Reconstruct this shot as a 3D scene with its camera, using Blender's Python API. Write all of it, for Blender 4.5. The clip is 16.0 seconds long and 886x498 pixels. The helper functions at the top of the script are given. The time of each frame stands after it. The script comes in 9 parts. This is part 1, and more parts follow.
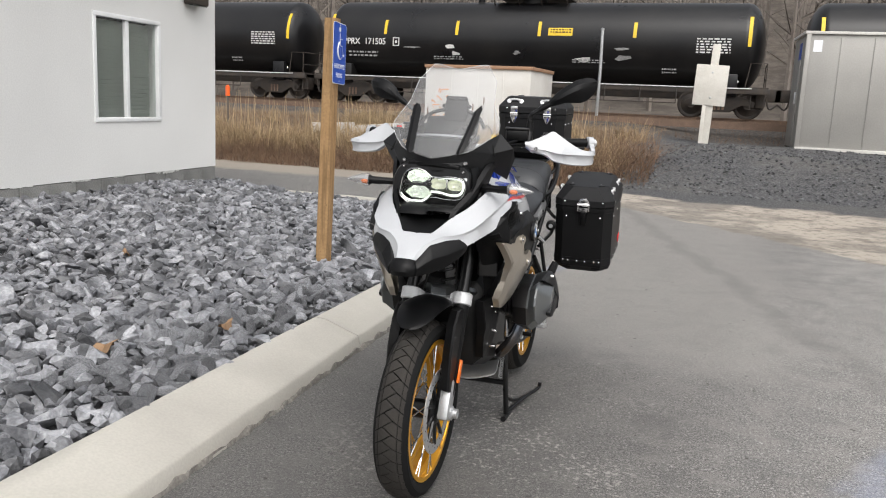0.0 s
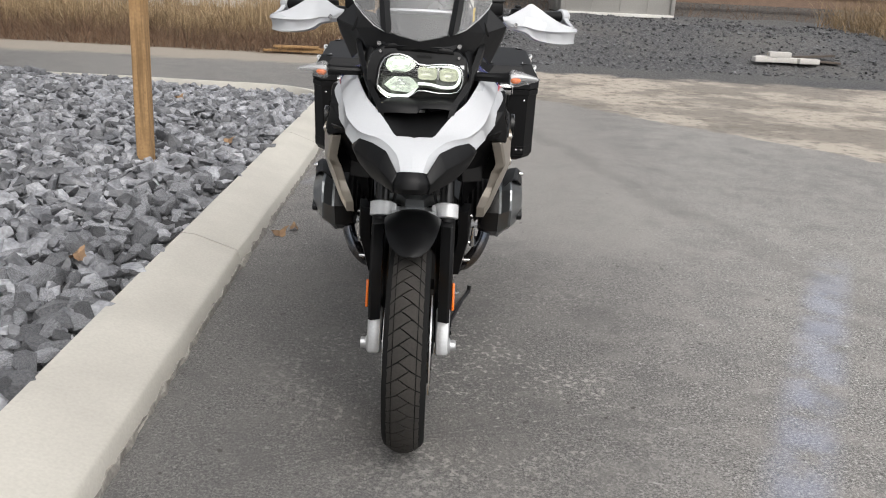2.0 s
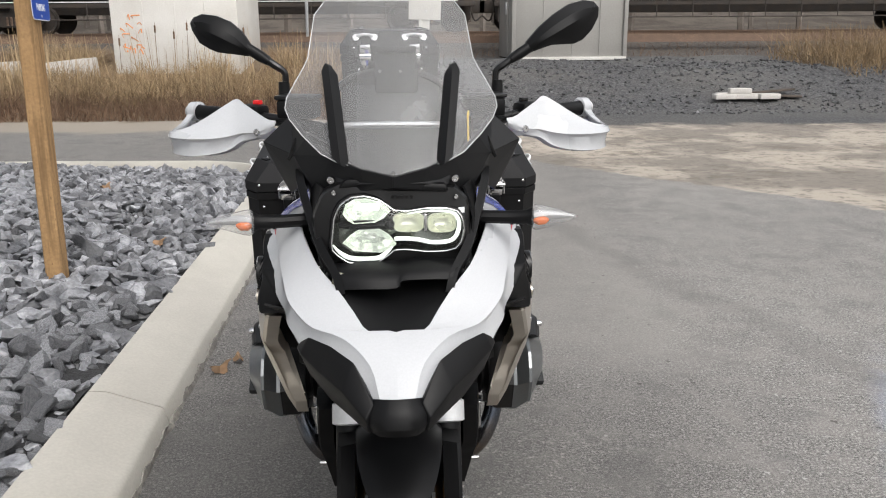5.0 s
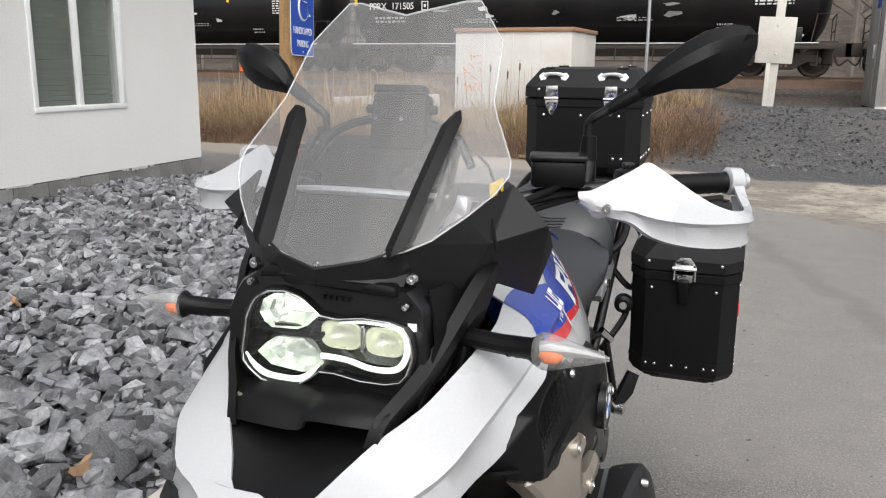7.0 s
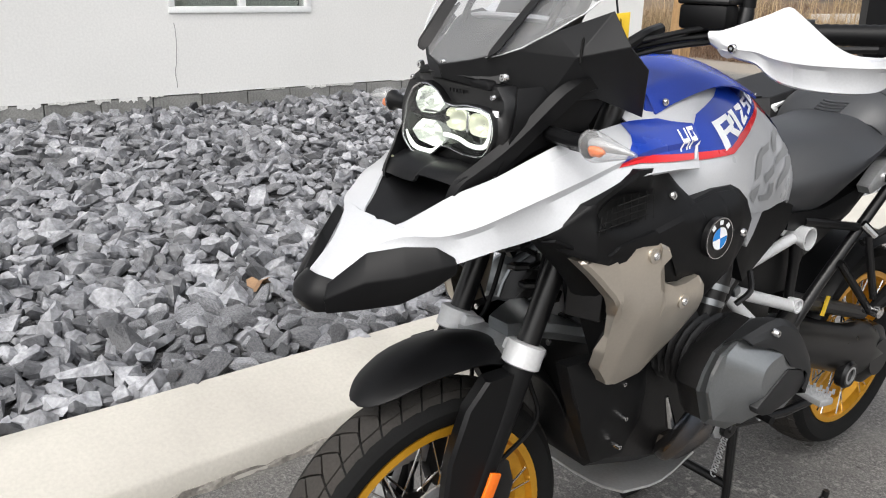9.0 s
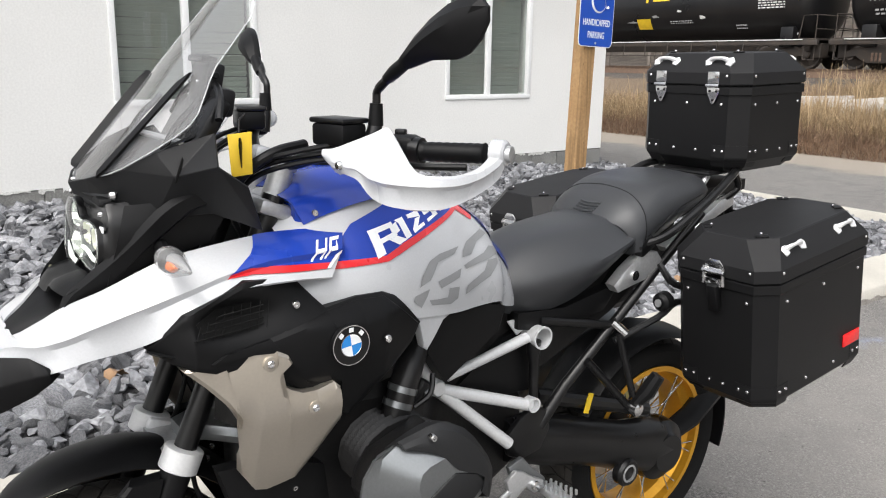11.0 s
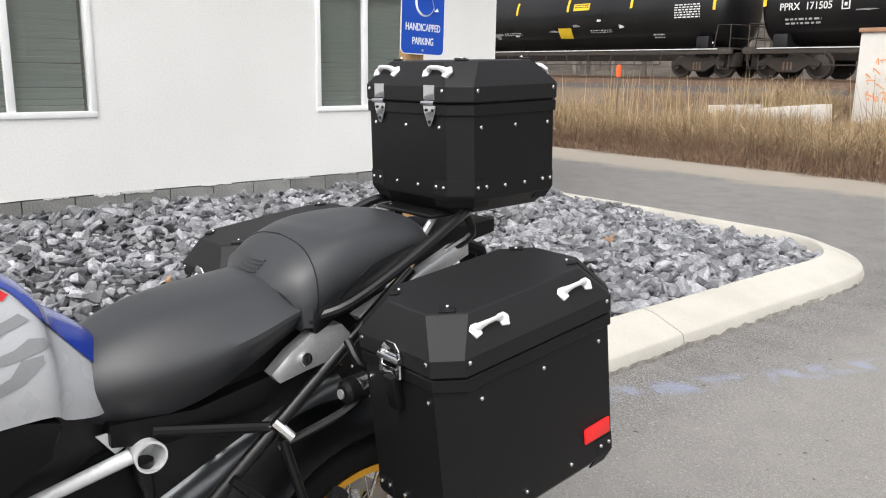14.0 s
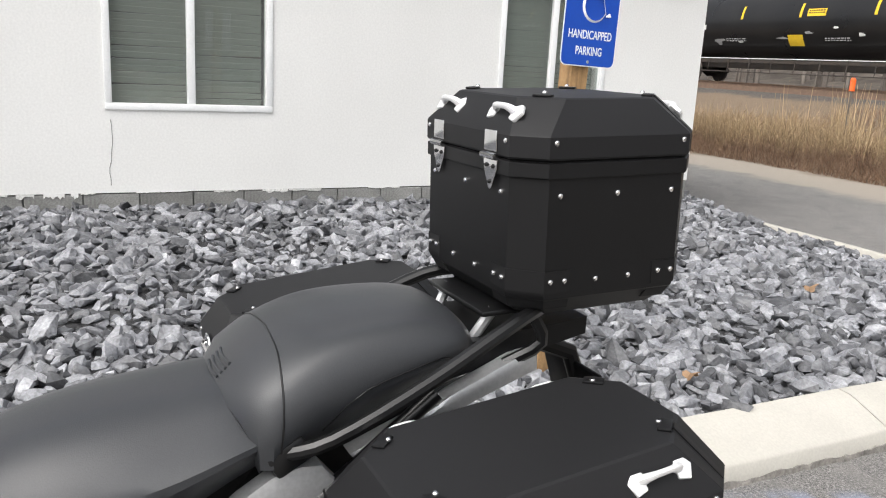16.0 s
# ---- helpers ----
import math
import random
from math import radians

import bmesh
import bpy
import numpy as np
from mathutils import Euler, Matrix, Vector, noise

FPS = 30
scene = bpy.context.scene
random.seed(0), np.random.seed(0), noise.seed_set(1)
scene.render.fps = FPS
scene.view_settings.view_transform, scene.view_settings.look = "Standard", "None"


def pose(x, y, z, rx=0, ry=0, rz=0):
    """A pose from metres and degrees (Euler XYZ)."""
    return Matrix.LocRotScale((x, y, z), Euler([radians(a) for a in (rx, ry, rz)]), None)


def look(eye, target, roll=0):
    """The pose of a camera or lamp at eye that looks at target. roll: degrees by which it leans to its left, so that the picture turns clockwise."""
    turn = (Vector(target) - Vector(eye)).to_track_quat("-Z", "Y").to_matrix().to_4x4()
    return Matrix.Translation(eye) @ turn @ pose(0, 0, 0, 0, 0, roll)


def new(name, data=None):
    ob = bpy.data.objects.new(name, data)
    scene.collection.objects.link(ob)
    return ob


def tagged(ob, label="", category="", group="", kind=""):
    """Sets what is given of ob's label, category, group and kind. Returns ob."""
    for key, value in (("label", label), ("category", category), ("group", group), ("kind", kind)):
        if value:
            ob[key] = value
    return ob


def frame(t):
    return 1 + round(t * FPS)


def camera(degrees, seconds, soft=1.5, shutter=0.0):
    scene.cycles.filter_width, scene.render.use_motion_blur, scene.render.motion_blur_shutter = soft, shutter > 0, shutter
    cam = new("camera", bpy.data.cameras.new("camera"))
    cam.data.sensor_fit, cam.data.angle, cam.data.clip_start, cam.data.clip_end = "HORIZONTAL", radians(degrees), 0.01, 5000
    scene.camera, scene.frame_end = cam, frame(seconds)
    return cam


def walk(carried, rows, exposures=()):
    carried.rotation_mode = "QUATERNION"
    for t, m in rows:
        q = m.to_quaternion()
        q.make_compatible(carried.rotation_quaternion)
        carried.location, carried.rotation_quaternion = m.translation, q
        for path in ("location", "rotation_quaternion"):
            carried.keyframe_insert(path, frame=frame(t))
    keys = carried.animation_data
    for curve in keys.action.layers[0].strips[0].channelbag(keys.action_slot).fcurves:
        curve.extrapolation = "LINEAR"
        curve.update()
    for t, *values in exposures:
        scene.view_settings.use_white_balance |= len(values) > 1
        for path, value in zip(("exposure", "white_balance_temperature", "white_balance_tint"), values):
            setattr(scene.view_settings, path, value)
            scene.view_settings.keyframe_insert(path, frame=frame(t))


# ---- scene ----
cam = camera(57.0, 16.0, soft=1.1)
PATH = [
    (0, (1.003, -2.623, 1.415), (0.347, -0.766, 1.066), 2.6),
    (0.5, (0.734, -2.584, 1.409), (0.261, -0.683, 1.009), 2.6),
    (1, (0.538, -2.514, 1.398), (0.229, -0.594, 0.931), 2.8),
    (1.5, (0.364, -2.379, 1.386), (0.167, -0.464, 0.847), 2.9),
    (2, (0.159, -2.267, 1.394), (0.11, -0.369, 0.766), 2.8),
    (2.5, (0.006, -2.177, 1.409), (0.072, -0.301, 0.72), 1.8),
    (3, (-0.049, -2.02, 1.426), (0.053, -0.151, 0.722), 1.1),
    (3.5, (-0.053, -1.839, 1.443), (0.065, 0.041, 0.77), 0.4),
    (4, (-0.06, -1.646, 1.459), (0.077, 0.249, 0.834), 0.4),
    (4.2, (-0.067, -1.597, 1.469), (0.073, 0.303, 0.862), 0.2),
    (6.3, (0.384, -0.966, 1.489), (0.061, 0.959, 1.056), 0.8),
    (6.5, (0.403, -0.901, 1.495), (0.008, 1.007, 1.043), 1.2),
    (7, (0.521, -0.803, 1.467), (-0.225, 1.002, 1.038), 0.6),
    (7.5, (0.657, -0.731, 1.435), (-0.481, 0.854, 0.995), -2.1),
    (8, (0.779, -0.765, 1.382), (-0.57, 0.631, 0.904), -2.0),
    (8.2, (0.846, -0.794, 1.357), (-0.561, 0.519, 0.81), -1.1),
    (10.3, (1.44, -0.481, 1.393), (-0.211, 0.488, 0.813), 1.3),
    (10.5, (1.464, -0.419, 1.401), (-0.183, 0.572, 0.849), 1.1),
    (11, (1.53, -0.208, 1.439), (-0.09, 0.875, 0.992), 0.8),
    (11.5, (1.569, -0.027, 1.465), (0.038, 1.206, 1.099), 0.4),
    (12, (1.521, 0.074, 1.468), (0.065, 1.399, 1.118), 1.6),
    (12.5, (1.46, 0.163, 1.467), (0.045, 1.527, 1.098), 3.0),
    (13, (1.419, 0.254, 1.455), (0.02, 1.627, 1.059), 3.0),
    (13.5, (1.419, 0.465, 1.438), (-0.039, 1.769, 1.021), 2.1),
    (14, (1.442, 0.621, 1.451), (-0.097, 1.826, 1.026), 0.8),
    (14.5, (1.391, 0.731, 1.458), (-0.188, 1.882, 1.033), 1.1),
    (15, (1.31, 0.844, 1.488), (-0.309, 1.936, 1.058), 3.0),
    (15.5, (1.193, 0.979, 1.486), (-0.51, 1.94, 1.068), 3.8),
    (16, (1.118, 1.13, 1.515), (-0.664, 1.923, 1.071), 3.1),
]
walk(cam, [(t, look(eye, target, roll)) for t, eye, target, roll in PATH],
     exposures=((0, 0.42), (4.2, 0.40), (6.3, 0.42), (7.0, 0.40), (7.6, 0.30), (8.2, 0.48), (10.3, 0.76), (16, 0.80)))

# ---- light ----
world = bpy.data.worlds.new("world")
scene.world = world
world.use_nodes = True
wn, wl = world.node_tree.nodes, world.node_tree.links
sky = wn.new("ShaderNodeTexSky")
sky.sky_type, sky.sun_disc = "NISHITA", False
sky.sun_elevation, sky.sun_rotation = radians(53), radians(155)
sky.dust_density, sky.ozone_density = 6.0, 0.6
desat = wn.new("ShaderNodeHueSaturation")
desat.inputs["Saturation"].default_value = 0.22
wl.new(sky.outputs[0], desat.inputs["Color"])
wl.new(desat.outputs[0], wn["Background"].inputs["Color"])
wn["Background"].inputs["Strength"].default_value = 0.15
sun = new("sun", bpy.data.lights.new("sun", "SUN"))
sun.data.energy, sun.data.angle, sun.data.color = 0.85, radians(95), (1.0, 0.98, 0.96)
sun.matrix_world = look((2.6, -1.8, 4.2), (0, 0, 0))


# ---- materials ----
def material(name, colour, rough=0.6, metal=0.0, second=None, scale=4.0, fine=60.0, bump=0.1, depth=0.01, coat=0.0, amount=0.5, per=0.0, spec=0.5):
    """A surface with a second tone in blotches, fine grain, fine relief and, with per, a shift from piece to piece."""
    m = bpy.data.materials.new(name)
    m.use_nodes = True
    n, l = m.node_tree.nodes, m.node_tree.links
    b = n["Principled BSDF"]
    b.inputs["Metallic"].default_value = metal
    b.inputs["Specular IOR Level"].default_value = spec
    b.inputs["Coat Weight"].default_value = coat
    b.inputs["Coat Roughness"].default_value = 0.08
    co = n.new("ShaderNodeTexCoord")
    big, small = n.new("ShaderNodeTexNoise"), n.new("ShaderNodeTexNoise")
    big.inputs["Scale"].default_value, big.inputs["Detail"].default_value = scale, 5
    small.inputs["Scale"].default_value, small.inputs["Detail"].default_value = fine, 4
    for t in (big, small):
        l.new(co.outputs["Object"], t.inputs["Vector"])
    ramp = n.new("ShaderNodeMapRange")
    ramp.inputs["From Min"].default_value, ramp.inputs["From Max"].default_value = 0.35, 0.68
    ramp.inputs["To Max"].default_value = amount
    l.new(big.outputs["Fac"], ramp.inputs["Value"])
    mix = n.new("ShaderNodeMix")
    mix.data_type = "RGBA"
    mix.inputs["A"].default_value = (*colour, 1)
    mix.inputs["B"].default_value = (*(second or [c * 0.8 for c in colour]), 1)
    l.new(ramp.outputs[0], mix.inputs["Factor"])
    grain = n.new("ShaderNodeMapRange")
    grain.inputs["From Min"].default_value, grain.inputs["From Max"].default_value = 0.25, 0.75
    grain.inputs["To Min"].default_value, grain.inputs["To Max"].default_value = 0.97 - bump * 0.5, 1.03 + bump * 0.5
    l.new(small.outputs["Fac"], grain.inputs["Value"])
    hsv = n.new("ShaderNodeHueSaturation")
    l.new(mix.outputs["Result"], hsv.inputs["Color"])
    if per:
        geo = n.new("ShaderNodeNewGeometry")
        info = n.new("ShaderNodeObjectInfo")
        add, var, mul = n.new("ShaderNodeMath"), n.new("ShaderNodeMapRange"), n.new("ShaderNodeMath")
        add.operation, mul.operation = "ADD", "MULTIPLY"
        l.new(geo.outputs["Random Per Island"], add.inputs[0])
        l.new(info.outputs["Random"], add.inputs[1])
        fr = n.new("ShaderNodeMath")
        fr.operation = "FRACT"
        l.new(add.outputs[0], fr.inputs[0])
        var.inputs["To Min"].default_value, var.inputs["To Max"].default_value = 1 - per, 1 + per
        l.new(fr.outputs[0], var.inputs["Value"])
        l.new(var.outputs[0], mul.inputs[0])
        l.new(grain.outputs[0], mul.inputs[1])
        l.new(mul.outputs[0], hsv.inputs["Value"])
    else:
        l.new(grain.outputs[0], hsv.inputs["Value"])
    l.new(hsv.outputs[0], b.inputs["Base Color"])
    rr = n.new("ShaderNodeMapRange")
    rr.inputs["To Min"].default_value, rr.inputs["To Max"].default_value = max(0.02, rough - 0.08), min(1, rough + 0.08)
    l.new(big.outputs["Fac"], rr.inputs["Value"])
    l.new(rr.outputs[0], b.inputs["Roughness"])
    if bump:
        bp = n.new("ShaderNodeBump")
        bp.inputs["Strength"].default_value, bp.inputs["Distance"].default_value = bump, depth
        l.new(small.outputs["Fac"], bp.inputs["Height"])
        l.new(bp.outputs[0], b.inputs["Normal"])
    return m


def glow(name, colour, strength):
    m = bpy.data.materials.new(name)
    m.use_nodes = True
    b = m.node_tree.nodes["Principled BSDF"]
    b.inputs["Base Color"].default_value = (*colour, 1)
    b.inputs["Emission Color"].default_value = (*colour, 1)
    b.inputs["Emission Strength"].default_value = strength
    return m


def clear(name, colour, rough=0.03, alpha=0.25, ior=1.45):
    """Thin clear sheet: see-through with gloss on top."""
    m = bpy.data.materials.new(name)
    m.use_nodes = True
    n, l = m.node_tree.nodes, m.node_tree.links
    b = n["Principled BSDF"]
    b.inputs["Base Color"].default_value = (*colour, 1)
    b.inputs["Roughness"].default_value = rough
    b.inputs["IOR"].default_value = ior
    b.inputs["Alpha"].default_value = alpha
    return m


def glaze(name, tint=(0.96, 0.97, 0.97), rough=0.02, haze=0.0):
    """Thin clear glass: straight through, with a mirror gloss by angle and a little haze."""
    m = bpy.data.materials.new(name)
    m.use_nodes = True
    n, l = m.node_tree.nodes, m.node_tree.links
    n.remove(n["Principled BSDF"])
    see, gloss, lightening, mix, more, fr = (n.new("ShaderNode" + k) for k in ("BsdfTransparent", "BsdfGlossy", "BsdfDiffuse", "MixShader", "MixShader", "LayerWeight"))
    gain, power = n.new("ShaderNodeMapRange"), n.new("ShaderNodeMath")
    power.operation, power.inputs[1].default_value = "POWER", 4.0
    gain.inputs["To Min"].default_value, gain.inputs["To Max"].default_value = 0.04, 0.85
    see.inputs["Color"].default_value = (*tint, 1)
    gloss.inputs["Roughness"].default_value = rough
    lightening.inputs["Color"].default_value = (0.7, 0.7, 0.7, 1)
    more.inputs[0].default_value = haze
    l.new(see.outputs[0], more.inputs[1])
    l.new(lightening.outputs[0], more.inputs[2])
    l.new(fr.outputs["Facing"], power.inputs[0])
    l.new(power.outputs[0], gain.inputs["Value"])
    l.new(gain.outputs[0], mix.inputs[0])
    l.new(more.outputs[0], mix.inputs[1])
    l.new(gloss.outputs[0], mix.inputs[2])
    l.new(mix.outputs[0], n["Material Output"].inputs["Surface"])
    return m


def wood_material(name, light, dark):
    """Upright timber with long grain, dark streaks and knots."""
    m = material(name, light, 0.8, 0, dark, 7, 60, 0.3, 0.003)
    n, l = m.node_tree.nodes, m.node_tree.links
    b = n["Principled BSDF"]
    co, mp, t = n.new("ShaderNodeTexCoord"), n.new("ShaderNodeMapping"), n.new("ShaderNodeTexNoise")
    mp.inputs["Scale"].default_value = (38, 38, 1.6)
    t.inputs["Scale"].default_value, t.inputs["Detail"].default_value, t.inputs["Distortion"].default_value = 1.0, 5, 0.6
    l.new(co.outputs["Object"], mp.inputs["Vector"])
    l.new(mp.outputs[0], t.inputs["Vector"])
    r = n.new("ShaderNodeMapRange")
    r.inputs["From Min"].default_value, r.inputs["From Max"].default_value, r.inputs["To Max"].default_value = 0.45, 0.7, 0.75
    l.new(t.outputs["Fac"], r.inputs["Value"])
    k = n.new("ShaderNodeTexVoronoi")
    kp = n.new("ShaderNodeMapping")
    kp.inputs["Scale"].default_value = (7, 7, 2.6)
    l.new(co.outputs["Object"], kp.inputs["Vector"])
    l.new(kp.outputs[0], k.inputs["Vector"])
    kr = n.new("ShaderNodeMapRange")
    kr.inputs["From Min"].default_value, kr.inputs["From Max"].default_value, kr.inputs["To Min"].default_value, kr.inputs["To Max"].default_value = 0.05, 0.14, 0.9, 0.0
    l.new(k.outputs["Distance"], kr.inputs["Value"])
    top = n.new("ShaderNodeMath")
    top.operation = "MAXIMUM"
    l.new(r.outputs[0], top.inputs[0])
    l.new(kr.outputs[0], top.inputs[1])
    mix = n.new("ShaderNodeMix")
    mix.data_type = "RGBA"
    mix.inputs["B"].default_value = (*[c * 0.55 for c in dark], 1)
    l.new(b.inputs["Base Color"].links[0].from_socket, mix.inputs["A"])
    l.new(top.outputs[0], mix.inputs["Factor"])
    l.new(mix.outputs["Result"], b.inputs["Base Color"])
    return m


WHITE_STUCCO = material("white_stucco", (0.74, 0.74, 0.725), 0.9, 0, (0.66, 0.66, 0.645), 0.7, 60, 0.05, 0.004, amount=0.6)
BLOCK = material("concrete_block", (0.24, 0.24, 0.23), 0.95, 0, (0.12, 0.12, 0.115), 3, 70, 0.5, 0.006, per=0.2)
PATCH = material("loose_stucco", (0.62, 0.62, 0.60), 0.95, 0, (0.42, 0.42, 0.4), 9, 60, 0.5, 0.006, per=0.2)
VINYL = material("white_vinyl", (0.82, 0.83, 0.83), 0.4, 0, None, 3, 80, 0.05, 0.002)
BLIND = material("blind_slat", (0.34, 0.37, 0.335), 0.45, 0, (0.28, 0.31, 0.275), 2, 60, 0.05, 0.002)
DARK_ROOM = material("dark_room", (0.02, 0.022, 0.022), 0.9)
# its slight diffuse haze is a painted veil of sky reflection
PANE = glaze("window_pane", (0.86, 0.89, 0.87), 0.02, 0.05)
KERB = material("kerb_concrete", (0.445, 0.427, 0.382), 0.9, 0, (0.35, 0.333, 0.298), 2.6, 90, 0.07, 0.004, amount=0.6)
KERB_FOOT = material("rough_kerb_foot", (0.26, 0.245, 0.22), 0.95, 0, (0.14, 0.13, 0.12), 9, 70, 0.6, 0.01, amount=0.9)
STONE = material("grey_crushed_stone", (0.105, 0.108, 0.118), 0.5, 0, (0.30, 0.304, 0.318), 9, 60, 0.7, 0.008, amount=0.75, per=0.62)
# bed under the stones, near-black to put crevice shade into its colour
BED = material("gap_shaded_bed", (0.032, 0.032, 0.034), 0.95, 0, (0.065, 0.065, 0.068), 14, 90, 0.9, 0.02)
TIMBER = wood_material("pressure_treated_timber", (0.36, 0.22, 0.10), (0.24, 0.14, 0.06))
SIGN_BLUE = material("sign_blue", (0.008, 0.065, 0.42), 0.35, 0, (0.01, 0.08, 0.46), 3, 80, 0.03, 0.001)
SIGN_WHITE = material("sign_white", (0.82, 0.84, 0.86), 0.4)
STEEL = material("galvanised_steel", (0.55, 0.56, 0.57), 0.4, 0.8, (0.45, 0.46, 0.47), 9, 70, 0.1, 0.002)
TANK_BLACK = material("tank_car_black", (0.008, 0.008, 0.009), 0.3, 0, (0.02, 0.019, 0.018), 0.7, 12, 0.15, 0.01, spec=0.35)
IRON = material("dark_iron", (0.035, 0.03, 0.027), 0.75, 0, (0.07, 0.05, 0.035), 4, 40, 0.3, 0.01)
RUST = material("rusty_rail", (0.13, 0.085, 0.06), 0.7, 0.2, (0.2, 0.13, 0.09), 5, 40, 0.3, 0.01)
TIE = material("old_tie_wood", (0.06, 0.048, 0.04), 0.95, 0, (0.10, 0.085, 0.072), 4, 40, 0.5, 0.01, per=0.3)
YELLOW = material("reflective_yellow", (0.75, 0.5, 0.02), 0.5, 0, (0.6, 0.4, 0.03), 6, 60, 0.05, 0.002)
STENCIL = material("stencil_white", (0.72, 0.72, 0.70), 0.6, 0, (0.4, 0.4, 0.4), 12, 60, 0.05, 0.002)
STENCIL_GREY = material("stencil_grey", (0.3, 0.3, 0.3), 0.6, 0, (0.12, 0.12, 0.12), 20, 90, 0.05, 0.002)
ALUMINIUM = material("dull_aluminium", (0.30, 0.292, 0.275), 0.5, 0.3, (0.40, 0.39, 0.365), 0.9, 30, 0.08, 0.004)
BOX_WHITE = material("weathered_white_paint", (0.62, 0.61, 0.58), 0.75, 0, (0.45, 0.42, 0.38), 1.2, 40, 0.2, 0.005)
BOX_TOP = material("rusted_brown_edge", (0.34, 0.2, 0.12), 0.8, 0, (0.24, 0.13, 0.08), 3, 40, 0.3, 0.005)
ORANGE = material("marker_orange", (0.85, 0.13, 0.02), 0.5, 0, (0.7, 0.1, 0.02), 5, 60, 0.05, 0.002)
SPRAY = material("orange_spray_paint", (0.72, 0.26, 0.07), 0.7, 0, (0.6, 0.35, 0.2), 15, 60, 0.1, 0.002)
BOARD_PAINT = material("weathered_board_paint", (0.62, 0.60, 0.55), 0.8, 0, (0.5, 0.47, 0.42), 4, 50, 0.2, 0.004)
DRY_GRASS = material("dry_grass", (0.235, 0.165, 0.092), 0.9, 0, (0.145, 0.095, 0.054), 0.9, 30, 0, 0, per=0.45)
STRAW = material("pale_straw", (0.39, 0.29, 0.172), 0.9, 0, (0.25, 0.178, 0.102), 1.3, 30, 0, 0, per=0.35)
DRY_WEED = material("dead_brown_weed", (0.17, 0.105, 0.065), 0.95, 0, (0.11, 0.07, 0.045), 0.9, 30, 0, 0, per=0.45)
BARK = material("bare_bark", (0.12, 0.10, 0.085), 0.95, 0, (0.22, 0.2, 0.18), 2, 30, 0.3, 0.02, per=0.4)
LEAF = material("fallen_leaf", (0.25, 0.155, 0.085), 0.8, 0, (0.17, 0.10, 0.055), 30, 90, 0.2, 0.002, per=0.3)
SLAB = material("pale_concrete_slab", (0.55, 0.53, 0.5), 0.9, 0, (0.42, 0.4, 0.37), 3, 50, 0.3, 0.005)
RED = material("red_paint", (0.6, 0.03, 0.03), 0.4)


